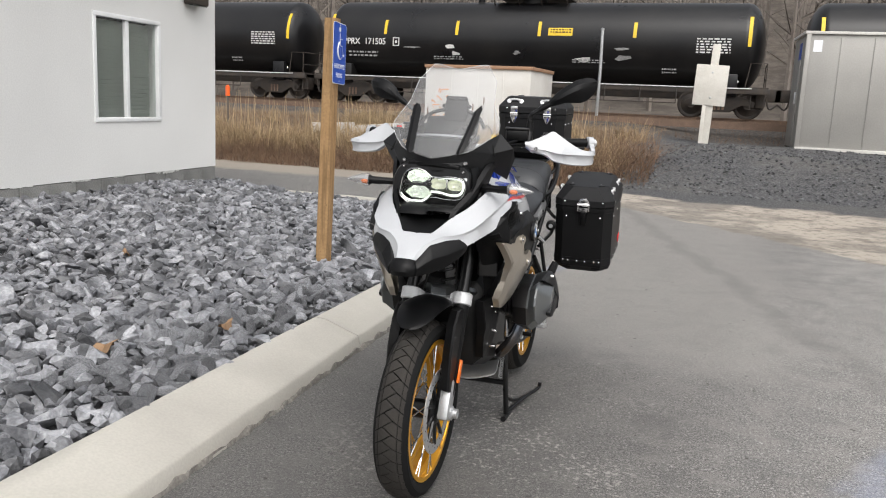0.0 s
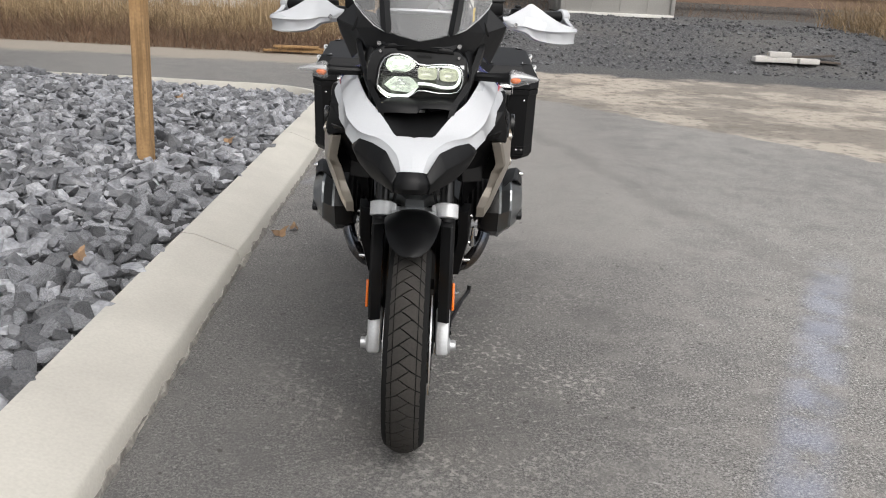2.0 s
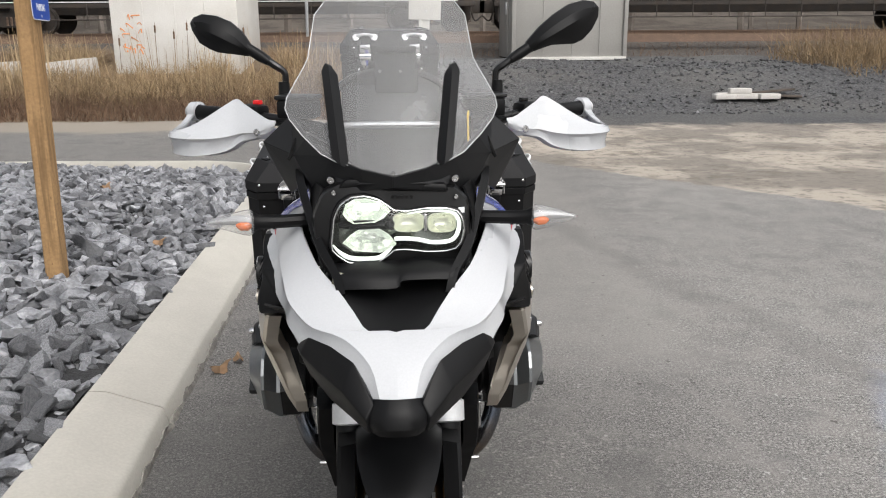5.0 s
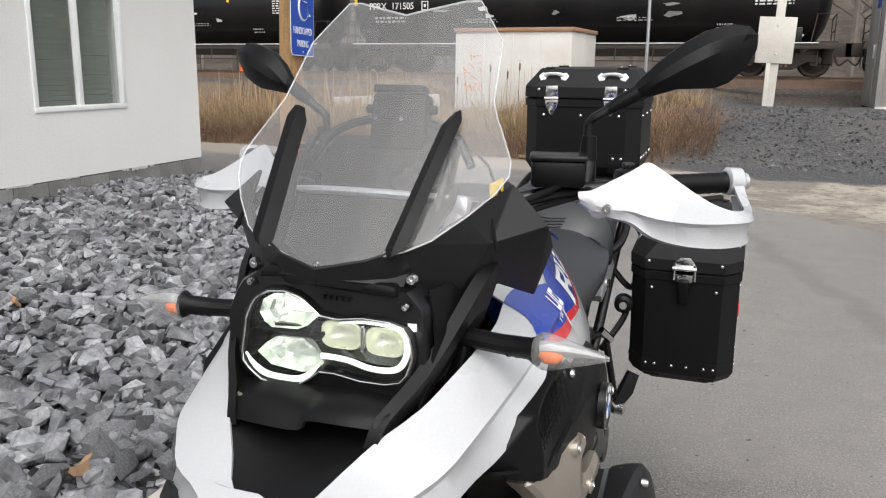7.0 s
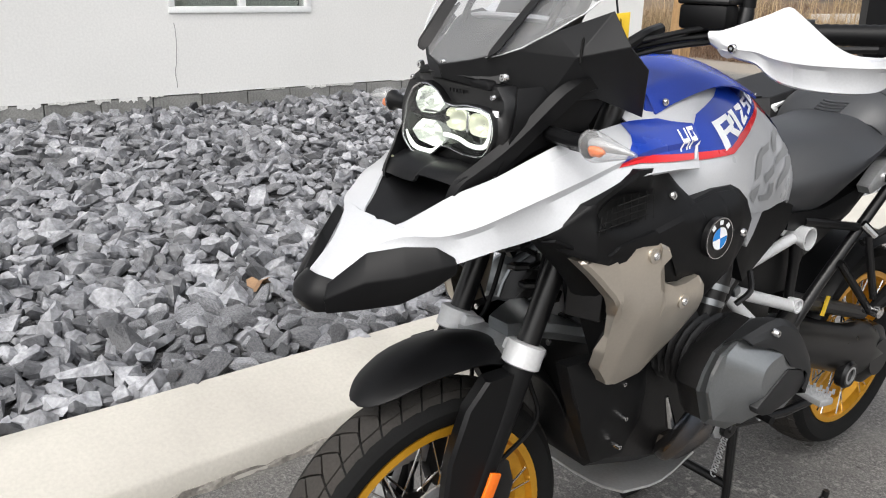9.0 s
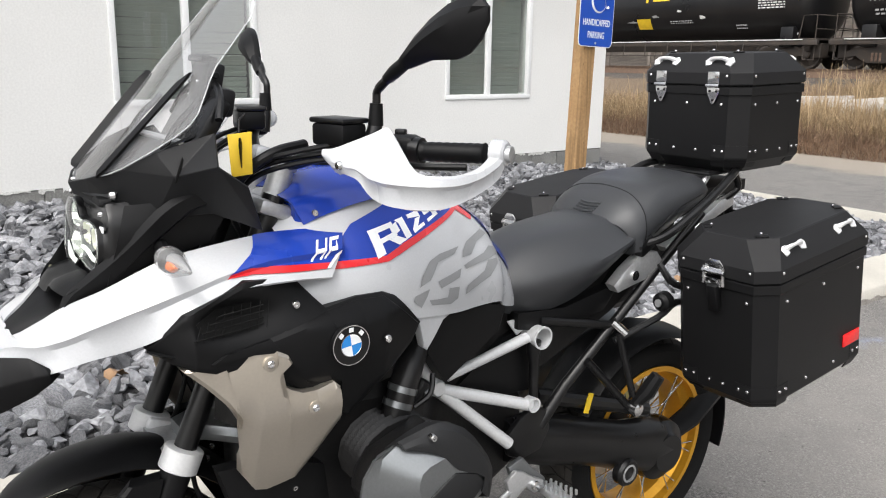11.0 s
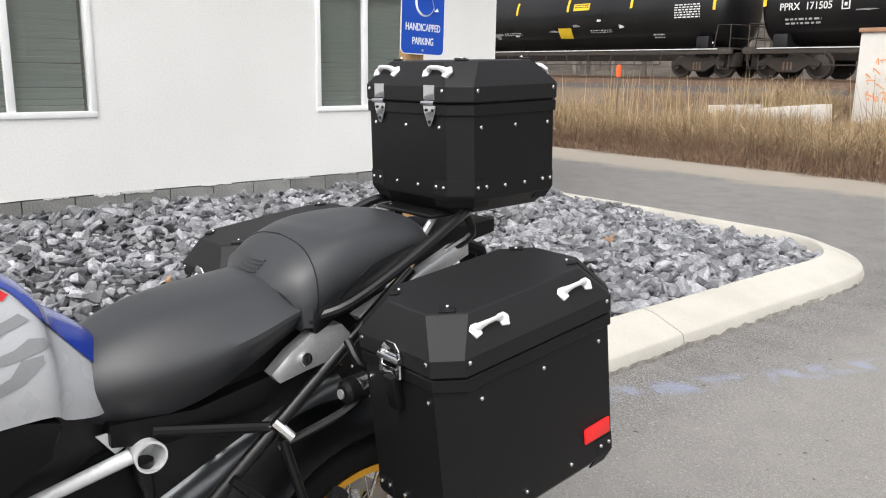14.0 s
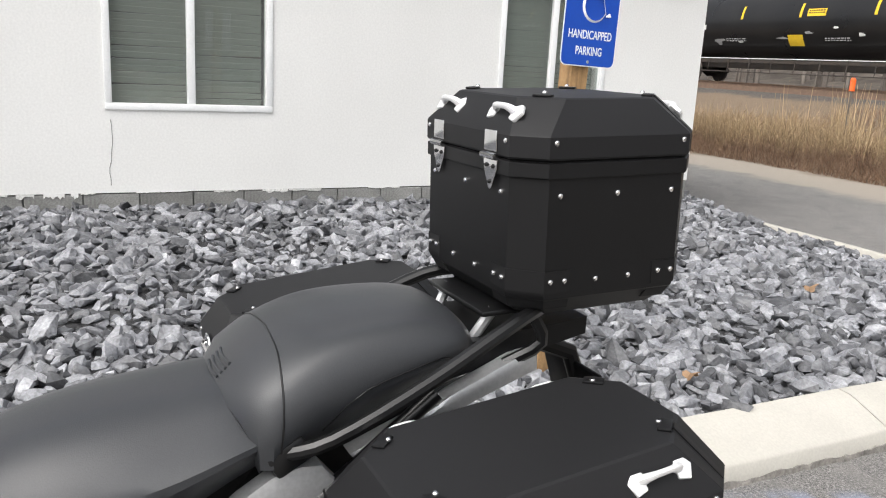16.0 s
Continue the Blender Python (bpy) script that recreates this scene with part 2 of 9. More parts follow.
def ground_material():
    """Asphalt lot, washed-out sand beyond its broken edge, dead ground, dark gravel bank and ballast, by place."""
    m = bpy.data.materials.new("ground")
    m.use_nodes = True
    n, l = m.node_tree.nodes, m.node_tree.links
    b = n["Principled BSDF"]
    co = n.new("ShaderNodeTexCoord")
    sep = n.new("ShaderNodeSeparateXYZ")
    l.new(co.outputs["Object"], sep.inputs[0])

    def tex(scale, detail=6, rough=0.55):
        t = n.new("ShaderNodeTexNoise")
        t.inputs["Scale"].default_value, t.inputs["Detail"].default_value, t.inputs["Roughness"].default_value = scale, detail, rough
        l.new(co.outputs["Object"], t.inputs["Vector"])
        return t.outputs["Fac"]

    def calc(op, a, c=None, d=None):
        t = n.new("ShaderNodeMath")
        t.operation = op
        for i, v in enumerate((a, c, d)):
            if v is None:
                continue
            if isinstance(v, (int, float)):
                t.inputs[i].default_value = v
            else:
                l.new(v, t.inputs[i])
        return t.outputs[0]

    def step(v, lo, hi, top=1.0):
        t = n.new("ShaderNodeMapRange")
        t.interpolation_type = "SMOOTHSTEP"
        t.inputs["From Min"].default_value, t.inputs["From Max"].default_value, t.inputs["To Max"].default_value = lo, hi, top
        l.new(v, t.inputs["Value"])
        return t.outputs[0]

    def blend(f, a, c):
        t = n.new("ShaderNodeMix")
        t.data_type = "RGBA"
        l.new(f, t.inputs["Factor"])
        for k, v in (("A", a), ("B", c)):
            if isinstance(v, tuple):
                t.inputs[k].default_value = (*v, 1)
            else:
                l.new(v, t.inputs[k])
        return t.outputs["Result"]

    def shade(v, k):
        t = n.new("ShaderNodeHueSaturation")
        t.inputs["Value"].default_value = k
        l.new(v, t.inputs["Color"])
        return t.outputs[0]

    x, y = sep.outputs[0], sep.outputs[1]
    wide, mid, grit, speck = tex(0.35), tex(1.7), tex(210, 3), tex(38, 4, 0.7)
    asphalt = blend(step(wide, 0.35, 0.65), (0.148, 0.141, 0.134), (0.200, 0.191, 0.181))
    asphalt = blend(step(mid, 0.45, 0.75, 0.45), asphalt, (0.22, 0.212, 0.20))
    asphalt = blend(step(grit, 0.50, 0.64, 0.75), asphalt, (0.34, 0.33, 0.315))
    asphalt = blend(step(grit, 0.49, 0.36, 0.8), asphalt, (0.055, 0.054, 0.053))
    asphalt = blend(step(tex(55, 4, 0.7), 0.57, 0.64, 0.75), asphalt, (0.42, 0.405, 0.385))
    asphalt = blend(step(tex(60, 4, 0.75), 0.47, 0.37, 0.85), asphalt, (0.05, 0.048, 0.046))
    asphalt = blend(step(tex(95, 3, 0.6), 0.53, 0.62, 0.6), asphalt, (0.40, 0.385, 0.365))
    asphalt = blend(step(tex(110, 3, 0.6), 0.48, 0.38, 0.7), asphalt, (0.055, 0.053, 0.05))
    asphalt = blend(step(tex(4.5, 6, 0.7), 0.44, 0.66, 0.5), asphalt, (0.235, 0.222, 0.208))
    asphalt = blend(step(tex(28, 2, 0.5), 0.70, 0.74, 0.7), asphalt, (0.45, 0.44, 0.42))
    asphalt = blend(step(tex(13, 5, 0.7), 0.55, 0.75, 0.35), asphalt, (0.30, 0.29, 0.275))
    asphalt = blend(step(tex(3.1, 7, 0.75), 0.50, 0.38, 0.4), asphalt, (0.105, 0.102, 0.10))
    # older dark asphalt along the kerb; behind, colour paled to offset the bike's shade
    rim = calc("MULTIPLY_ADD", tex(1.1, 5), 0.9, -0.45)
    old = calc("MULTIPLY", step(calc("ADD", x, rim), 1.15, 0.1), step(calc("ADD", y, rim), 2.3, 1.2))
    asphalt = blend(calc("MULTIPLY", old, 0.5), asphalt, (0.075, 0.073, 0.071))
    lightening = calc("MULTIPLY", step(calc("ADD", y, rim), 1.7, 2.4), step(calc("ABSOLUTE", calc("SUBTRACT", x, 0.4)), 1.3, 0.7))
    asphalt = blend(calc("MULTIPLY", lightening, 0.5), asphalt, (0.30, 0.285, 0.268))
    # one long crack with a dark stained border
    cd = calc("ABSOLUTE", calc("ADD", calc("SUBTRACT", x, calc("MULTIPLY_ADD", y, -0.31, 2.52)), calc("MULTIPLY_ADD", tex(1.3, 5), 0.6, -0.3)))
    asphalt = blend(calc("MULTIPLY", step(cd, 0.16, 0.02, 0.28), step(y, 1.0, 1.5)), asphalt, (0.11, 0.105, 0.10))
    # twigs, specks of dark grit
    asphalt = blend(step(tex(21, 2, 0.4), 0.72, 0.76, 0.8), asphalt, (0.05, 0.045, 0.04))
    # scuffed chalky marks where bikes have stood
    dx, dy = calc("SUBTRACT", x, 0.25), calc("SUBTRACT", y, 0.6)
    near = calc("SQRT", calc("ADD", calc("MULTIPLY", dx, dx), calc("MULTIPLY", calc("MULTIPLY", dy, dy), 0.6)))
    scuff = calc("MULTIPLY", step(near, 1.0, 0.3), step(calc("MULTIPLY", speck, calc("ADD", mid, 0.5)), 0.54, 0.68, 0.75))
    asphalt = blend(scuff, asphalt, (0.42, 0.40, 0.37))
    # worn blue parking paint
    bx = calc("ABSOLUTE", calc("SUBTRACT", x, calc("MULTIPLY_ADD", y, 0.452, 1.26)))
    stripe = calc("MULTIPLY", calc("MULTIPLY", step(bx, 0.16, 0.03), step(y, 2.4, 1.5)), step(tex(5), 0.28, 0.62, 0.30))
    asphalt = blend(stripe, asphalt, (0.30, 0.34, 0.47))
    by = calc("ABSOLUTE", calc("SUBTRACT", x, calc("MULTIPLY_ADD", y, 0.38, -2.17)))
    stripe2 = calc("MULTIPLY", calc("MULTIPLY", step(by, 0.13, 0.02), step(calc("ABSOLUTE", calc("SUBTRACT", y, 4.2)), 1.1, 0.6)), step(tex(6), 0.42, 0.62, 0.5))
    asphalt = blend(stripe2, asphalt, (0.28, 0.34, 0.48))
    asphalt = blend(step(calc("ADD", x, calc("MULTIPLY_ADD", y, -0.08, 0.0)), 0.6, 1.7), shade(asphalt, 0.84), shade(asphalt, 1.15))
    # tan dusty strip on the far side of the road
    asphalt = blend(step(calc("ADD", y, calc("MULTIPLY", mid, 1.2)), 11.3, 11.9, 0.75), asphalt, (0.30, 0.26, 0.21))
    # sand wash
    edge = calc("ADD", calc("MULTIPLY_ADD", x, 1.05, y), calc("MULTIPLY_ADD", tex(1.6, 7, 0.65), 0.9, -0.45))
    sand = blend(step(tex(0.7, 6, 0.6), 0.44, 0.56), (0.37, 0.325, 0.272), (0.20, 0.178, 0.152))
    sand = blend(step(tex(1.1, 7, 0.75), 0.52, 0.60, 0.75), sand, (0.135, 0.115, 0.092))
    sand = blend(step(tex(7, 6, 0.75), 0.5, 0.62, 0.7), sand, (0.11, 0.098, 0.085))
    sand = blend(step(grit, 0.55, 0.7, 0.5), sand, (0.42, 0.385, 0.34))
    out = blend(step(edge, 9.22, 9.32), asphalt, sand)
    # dead ground under the grass, and the dark gravel bank
    far = calc("ADD", y, calc("MULTIPLY_ADD", tex(1.1), 1.4, -0.7))
    soil = blend(step(speck, 0.4, 0.6), (0.10, 0.068, 0.045), (0.19, 0.14, 0.09))
    gravel = blend(step(tex(26, 5, 0.7), 0.42, 0.62), (0.022, 0.022, 0.024), (0.115, 0.115, 0.118))
    gravel = blend(step(tex(7, 5, 0.75), 0.52, 0.68, 0.55), gravel, (0.15, 0.148, 0.145))
    gravel = blend(step(tex(5, 5, 0.75), 0.46, 0.34, 0.7), gravel, (0.022, 0.022, 0.023))
    gravel = blend(step(wide, 0.42, 0.65, 0.35), gravel, (0.12, 0.112, 0.10))
    bank = blend(step(calc("ADD", x, calc("MULTIPLY_ADD", mid, 1.6, -0.8)), -1.9, -0.9), soil, gravel)
    out = blend(step(calc("ADD", far, step(x, -1.5, 0.5)), 12.3, 12.7), out, bank)
    ballast = blend(step(tex(14, 5, 0.7), 0.4, 0.62), (0.038, 0.032, 0.028), (0.095, 0.083, 0.072))
    out = blend(step(far, 20.8, 21.6), out, ballast)
    woods = blend(step(tex(0.5, 8, 0.75), 0.4, 0.6), (0.05, 0.039, 0.03), (0.105, 0.087, 0.07))
    out = blend(step(far, 31, 34), out, woods)
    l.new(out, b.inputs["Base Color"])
    b.inputs["Roughness"].default_value = 0.88
    bp = n.new("ShaderNodeBump")
    bp.inputs["Strength"].default_value, bp.inputs["Distance"].default_value = 0.6, 0.006
    l.new(calc("ADD", grit, calc("MULTIPLY", speck, 0.6)), bp.inputs["Height"])
    l.new(bp.outputs[0], b.inputs["Normal"])
    return m


GROUND = ground_material()


# ---- builders ----
def finish(name, bm, mats, parent=None, label="", smooth=True, angle=35):
    me = bpy.data.meshes.new(name)
    bm.normal_update()
    bm.to_mesh(me)
    bm.free()
    for m in mats if isinstance(mats, (list, tuple)) else [mats]:
        me.materials.append(m)
    if smooth:
        me.shade_smooth()
        me.set_sharp_from_angle(angle=radians(angle))
    ob = new(name, me)
    if parent is not None:
        ob.parent = parent
    if label:
        ob["label"] = label
    return ob


def part(name, bm, mat, parent, label="", **k):
    """Links a bmesh as one mesh under a thing or a part."""
    return finish(name, bm, mat, parent, label, **k)


def empty(name, label, category, m=None, group="", kind=""):
    ob = tagged(new(name), label, category, group, kind)
    if m is not None:
        ob.matrix_world = m
    return ob


def add_box(bm, size, at=(0, 0, 0), turn=(0, 0, 0), bevel=0.0, seg=2, taper=None):
    r = bmesh.ops.create_cube(bm, size=1)
    vs = r["verts"]
    bmesh.ops.scale(bm, vec=size, verts=vs)
    if taper:
        for v in vs:
            if v.co.z > 0:
                v.co.x *= taper[0]
                v.co.y *= taper[1]
    if bevel:
        es = list({e for v in vs for e in v.link_edges})
        res = bmesh.ops.bevel(bm, geom=es, offset=bevel, segments=seg, affect="EDGES", profile=0.5)
        vs = list({v for f in res["faces"] for v in f.verts} | {v for v in vs if v.is_valid})
        found, todo = set(vs), list(vs)
        while todo:
            for e in todo.pop().link_edges:
                for w in e.verts:
                    if w not in found:
                        found.add(w)
                        todo.append(w)
        vs = list(found)
    bmesh.ops.transform(bm, matrix=pose(*at, *turn), verts=vs)
    return vs


def box(size, at=(0, 0, 0), turn=(0, 0, 0), bevel=0.0, seg=2, taper=None):
    bm = bmesh.new()
    add_box(bm, size, at, turn, bevel, seg, taper)
    return bm


def add_tube(bm, pts, radius, sides=10, caps=True, flat=1.0):
    """A round bar through points; radius may be one number or one a point."""
    pts = [Vector(p) for p in pts]
    rad = radius if isinstance(radius, (list, tuple)) else [radius] * len(pts)
    rings, up = [], None
    for i, p in enumerate(pts):
        d = (pts[min(i + 1, len(pts) - 1)] - pts[max(i - 1, 0)]).normalized()
        if up is None:
            up = d.orthogonal().normalized()
        side = d.cross(up)
        if side.length < 1e-4:
            side = d.orthogonal()
        side.normalize()
        up = side.cross(d).normalized()
        rings.append([bm.verts.new(p + rad[i] * (math.cos(a) * side + flat * math.sin(a) * up)) for a in (2 * math.pi * k / sides for k in range(sides))])
    for a, b in zip(rings, rings[1:]):
        for k in range(sides):
            bm.faces.new((a[k], a[(k + 1) % sides], b[(k + 1) % sides], b[k]))
    if caps:
        bm.faces.new(rings[0][::-1])
        bm.faces.new(rings[-1])


def tube(pts, radius, sides=10, caps=True, flat=1.0):
    bm = bmesh.new()
    add_tube(bm, pts, radius, sides, caps, flat)
    return bm


def smooth_path(pts, steps=6):
    """Points on a curve through the given ones."""
    p = [Vector(q) for q in pts]
    p = [2 * p[0] - p[1], *p, 2 * p[-1] - p[-2]]
    out = []
    for a, b, c, d in zip(p, p[1:], p[2:], p[3:]):
        for k in range(steps):
            t = k / steps
            out.append(0.5 * (2 * b + (c - a) * t + (2 * a - 5 * b + 4 * c - d) * t * t + (3 * b - a - 3 * c + d) * t ** 3))
    out.append(p[-2])
    return out


def add_lathe(bm, profile, axis="x", at=(0, 0, 0), sides=32, close=False):
    """Turns (radius, along) pairs round an axis."""
    rings = []
    for r, h in profile:
        ring = []
        for k in range(sides):
            a = 2 * math.pi * k / sides
            c, s = r * math.cos(a), r * math.sin(a)
            co = {"x": (h, c, s), "y": (s, h, c), "z": (c, s, h)}[axis]
            ring.append(bm.verts.new(Vector(co) + Vector(at)))
        rings.append(ring)
    pairs = list(zip(rings, rings[1:])) + ([(rings[-1], rings[0])] if close else [])
    for a, b in pairs:
        for k in range(sides):
            bm.faces.new((a[k], a[(k + 1) % sides], b[(k + 1) % sides], b[k]))
    if not close:
        if profile[0][0] > 1e-4:
            bm.faces.new(rings[0][::-1])
        if profile[-1][0] > 1e-4:
            bm.faces.new(rings[-1])
    bmesh.ops.recalc_face_normals(bm, faces=bm.faces)


def lathe(profile, axis="x", at=(0, 0, 0), sides=32, close=False):
    bm = bmesh.new()
    add_lathe(bm, profile, axis, at, sides, close)
    return bm


def add_loft(bm, rings, cap=True, closed=True):
    vs = [[bm.verts.new(p) for p in ring] for ring in rings]
    n = len(vs[0])
    for a, b in zip(vs, vs[1:]):
        for k in range(n if closed else n - 1):
            bm.faces.new((a[k], a[(k + 1) % n], b[(k + 1) % n], b[k]))
    if cap and closed:
        bm.faces.new(vs[0][::-1])
        bm.faces.new(vs[-1])
    bmesh.ops.recalc_face_normals(bm, faces=bm.faces)
    return vs


def loft(rings, cap=True, closed=True):
    bm = bmesh.new()
    add_loft(bm, rings, cap, closed)
    return bm


def add_plate(bm, outline, thick, bevel=0.0, seg=2):
    """A flat outline of 3D points made into a plate, thickened along thick (a vector), its edges rounded."""
    t = Vector(thick)
    a = [bm.verts.new(Vector(p)) for p in outline]
    b = [bm.verts.new(Vector(p) + t) for p in outline]
    n = len(a)
    fs = [bm.faces.new(a[::-1]), bm.faces.new(b)]
    fs += [bm.faces.new((a[k], a[(k + 1) % n], b[(k + 1) % n], b[k])) for k in range(n)]
    bmesh.ops.recalc_face_normals(bm, faces=fs)
    if bevel:
        es = list({e for f in fs for e in f.edges})
        bmesh.ops.bevel(bm, geom=es, offset=bevel, segments=seg, affect="EDGES", profile=0.5)


def plate(outline, thick, bevel=0.0, seg=2):
    bm = bmesh.new()
    add_plate(bm, outline, thick, bevel, seg)
    return bm


def mirrored(bm):
    """Adds the mirror image in x."""
    g = bmesh.ops.duplicate(bm, geom=list(bm.verts) + list(bm.edges) + list(bm.faces))["geom"]
    vs = [v for v in g if isinstance(v, bmesh.types.BMVert)]
    for v in vs:
        v.co.x = -v.co.x
    bmesh.ops.reverse_faces(bm, faces=[f for f in g if isinstance(f, bmesh.types.BMFace)])
    return bm


def flipped(bm):
    """The mirror image in x alone."""
    for v in bm.verts:
        v.co.x = -v.co.x
    bmesh.ops.reverse_faces(bm, faces=bm.faces)
    return bm


def writing(name, text, size, mat, m, parent, depth=0.002, squeeze=1.0):
    """Raised lettering as a mesh, lying in the xy plane of m."""
    cu = bpy.data.curves.new(name, "FONT")
    cu.body, cu.size, cu.extrude, cu.align_x, cu.align_y = text, size, depth, "CENTER", "CENTER"
    cu.offset = size * 0.012
    tmp = bpy.data.objects.new(name, cu)
    scene.collection.objects.link(tmp)
    me = bpy.data.meshes.new_from_object(tmp.evaluated_get(bpy.context.evaluated_depsgraph_get()))
    bpy.data.objects.remove(tmp)
    bpy.data.curves.remove(cu)
    me.materials.clear()
    me.materials.append(mat)
    me.transform(m @ Matrix.Diagonal((squeeze, 1, 1, 1)))
    ob = new(name, me)
    ob.parent = parent
    return ob


def many(name, verts, faces, mat, label="", category="", smooth=False):
    me = bpy.data.meshes.new(name)
    me.from_pydata(verts.tolist() if hasattr(verts, "tolist") else verts, [], faces.tolist() if hasattr(faces, "tolist") else faces)
    me.materials.append(mat)
    me.update()
    if smooth:
        me.shade_smooth()
    return tagged(new(name, me), label, category, kind="stuff")


rng = np.random.default_rng(5)
LEAN = math.atan(0.0665)  # building and kerb stand at this small turn to the bike

# ---- ground ----
def ground_height(x, y):
    """Flat lot, a bank rising to the track bed, then a wooded hillside."""
    s = lambda v, a, b: (lambda t: t * t * (3 - 2 * t))(min(1, max(0, (v - a) / (b - a))))
    left = 0.25 * s(y, 12.6, 14.5) + 0.95 * s(y, 16, 23.5)
    right = 0.62 * s(y, 13.2, 16.5) + 0.08 * s(y, 17, 20) + 0.5 * s(y, 21.3, 24)
    k = s(x, -2.5, 0.5)
    h = left * (1 - k) + right * k
    if 12.8 < y < 21:
        h += 0.10 * k * s(y, 13, 15) * (noise.noise((x * 0.6, y * 0.7, 0)) + 0.5 * noise.noise((x * 2.1, y * 2.3, 4)))
    h += 26 * s(y, 33, 120)
    return h


def build_ground():
    xs = sorted(set([-900, -400, -200, -120, -80, -60, -45] + [v * 0.5 for v in range(-70, 70)] + [40, 55, 80, 120, 200, 400, 900]))
    ys = sorted(set([-900, -300, -100, -40, -15, -6, 0, 4, 8, 10] + [12 + v * 0.3 for v in range(0, 44)] + [25.5 + v for v in range(0, 12)] + [40, 46, 54, 64, 80, 100, 130, 300, 900]))
    verts = [(x, y, ground_height(x, y)) for y in ys for x in xs]
    w = len(xs)
    faces = [(j * w + i, j * w + i + 1, (j + 1) * w + i + 1, (j + 1) * w + i) for j in range(len(ys) - 1) for i in range(w - 1)]
    me = bpy.data.meshes.new("ground")
    me.from_pydata(verts, [], faces)
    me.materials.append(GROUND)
    me.shade_smooth()
    return tagged(new("ground", me), "worn grey asphalt lot with sand and gravel edges", "ground", kind="structure")


ground = build_ground()

# ---- kerb and stone bed ----
def kerb_line():
    """Outer foot of the kerb: straight along the bike, round the corner, then along the back road."""
    pts, c, r = [], Vector((-2.345, 6.2)), 1.2
    y = -5.0
    while y < 6.0:
        pts.append(Vector((-0.86 - 0.046 * y, y)))
        y += 0.25
    for k in range(1, 25):
        a = radians(-3.5 + 94 * k / 25)
        pts.append(c + r * Vector((math.cos(a), math.sin(a))))
    x = -2.6
    while x > -9:
        pts.append(Vector((x, 7.41 - 0.02 * (x + 2.4))))
        x -= 0.4
    return pts


KERB_LINE = kerb_line()
KERB_PROFILE = ((0.0, -0.05), (0.0, 0.01), (0.016, 0.072), (0.024, 0.082), (0.04, 0.088), (0.13, 0.121), (0.205, 0.150), (0.225, 0.157), (0.29, 0.162), (0.30, 0.15), (0.302, -0.05))


def build_kerb():
    base = empty("kerb", "cream concrete kerb with joints and chipped edge", "kerb", kind="structure")
    length, cuts, run = 0.0, [0], 0.0
    joints = (6.40, 9.22, 11.9, 13.9, 16.2)
    for i, (a, b) in enumerate(zip(KERB_LINE, KERB_LINE[1:])):
        new_run = run + (b - a).length
        if any(run < j <= new_run for j in joints):
            cuts.append(i + 1)
        run = new_run
    cuts.append(len(KERB_LINE) - 1)
    for a, b in zip(cuts, cuts[1:]):
        rings = []
        for i in range(a, b + 1):
            p = KERB_LINE[i]
            d = (KERB_LINE[min(i + 1, len(KERB_LINE) - 1)] - KERB_LINE[max(i - 1, 0)]).normalized()
            p = p + d * (0.004 if i == a and a else -0.004 if i == b else 0)
            inward = Vector((-d.y, d.x))
            w = 0.006 * noise.noise((p.x * 3, p.y * 3, 0))
            wide = 0.021 * max(0.0, 1.5 - p.y)
            rings.append([(*(p + inward * (o - wide * (1 - o / 0.302) + (w if o < 0.1 else 0))), z + 0.004 * noise.noise((p.x * 2, p.y * 2, z * 9))) for o, z in KERB_PROFILE])
        part("kerb_section", loft(rings), KERB, base, angle=50)



def build_kerb_foot():
    """Rough crumbled mortar along the foot of the kerb."""
    rings, run = [], 0.0
    fine = []
    for a, b in zip(KERB_LINE, KERB_LINE[1:]):
        n = max(1, int((b - a).length / 0.03))
        fine += [a.lerp(b, k / n) for k in range(n)]
    for i, p in enumerate(fine):
        d = (fine[min(i + 1, len(fine) - 1)] - fine[max(i - 1, 0)]).normalized()
        out = Vector((d.y, -d.x))
        p = p + out * 0.021 * max(0.0, 1.5 - p.y)
        q = noise.noise((p.x * 9, p.y * 9, 1)) + 0.6 * noise.noise((p.x * 27, p.y * 27, 2))
        w = max(0.002, 0.008 + 0.018 * q)
        h = max(0.006, 0.022 + 0.020 * noise.noise((p.x * 11, p.y * 11, 5)) + 0.01 * noise.noise((p.x * 40, p.y * 40, 6)))
        rings.append([(*(p - out * 0.02), -0.01), (*(p + out * w), -0.004), (*(p + out * w * 0.7), h * 0.45), (*(p + out * 0.002), h), (*(p - out * 0.02), h)])
    part("kerb_foot", loft(rings), KERB_FOOT, bpy.data.objects["kerb"], "rough crumbled kerb foot", smooth=False)


build_kerb()
build_kerb_foot()


def inside_bed(p):
    """True within the stone bed, clear of the kerb."""
    if p.x < -5.46 - 0.0665 * (p.y - 1.5) - (0 if p.y < 7.0 else 6):
        return False
    c = Vector((-2.375, 6.2))
    if p.y < 6.2:
        return p.x < -1.165 - 0.046 * p.y
    if p.x < -2.375:
        return p.y < 7.1 - 0.02 * (p.x + 2.4)
    return (p - c).length < 0.9


def bed_height(x, y):
    k = min(1, max(0, (-1.1 - 0.062 * y - x) / 4.2))
    far = min(1, max(0, (y - 5.6) / 1.4))
    return 0.122 + 0.155 * k * k - 0.085 * far * far * (3 - 2 * far) + 0.025 * noise.noise((x * 0.9, y * 0.9, 2))


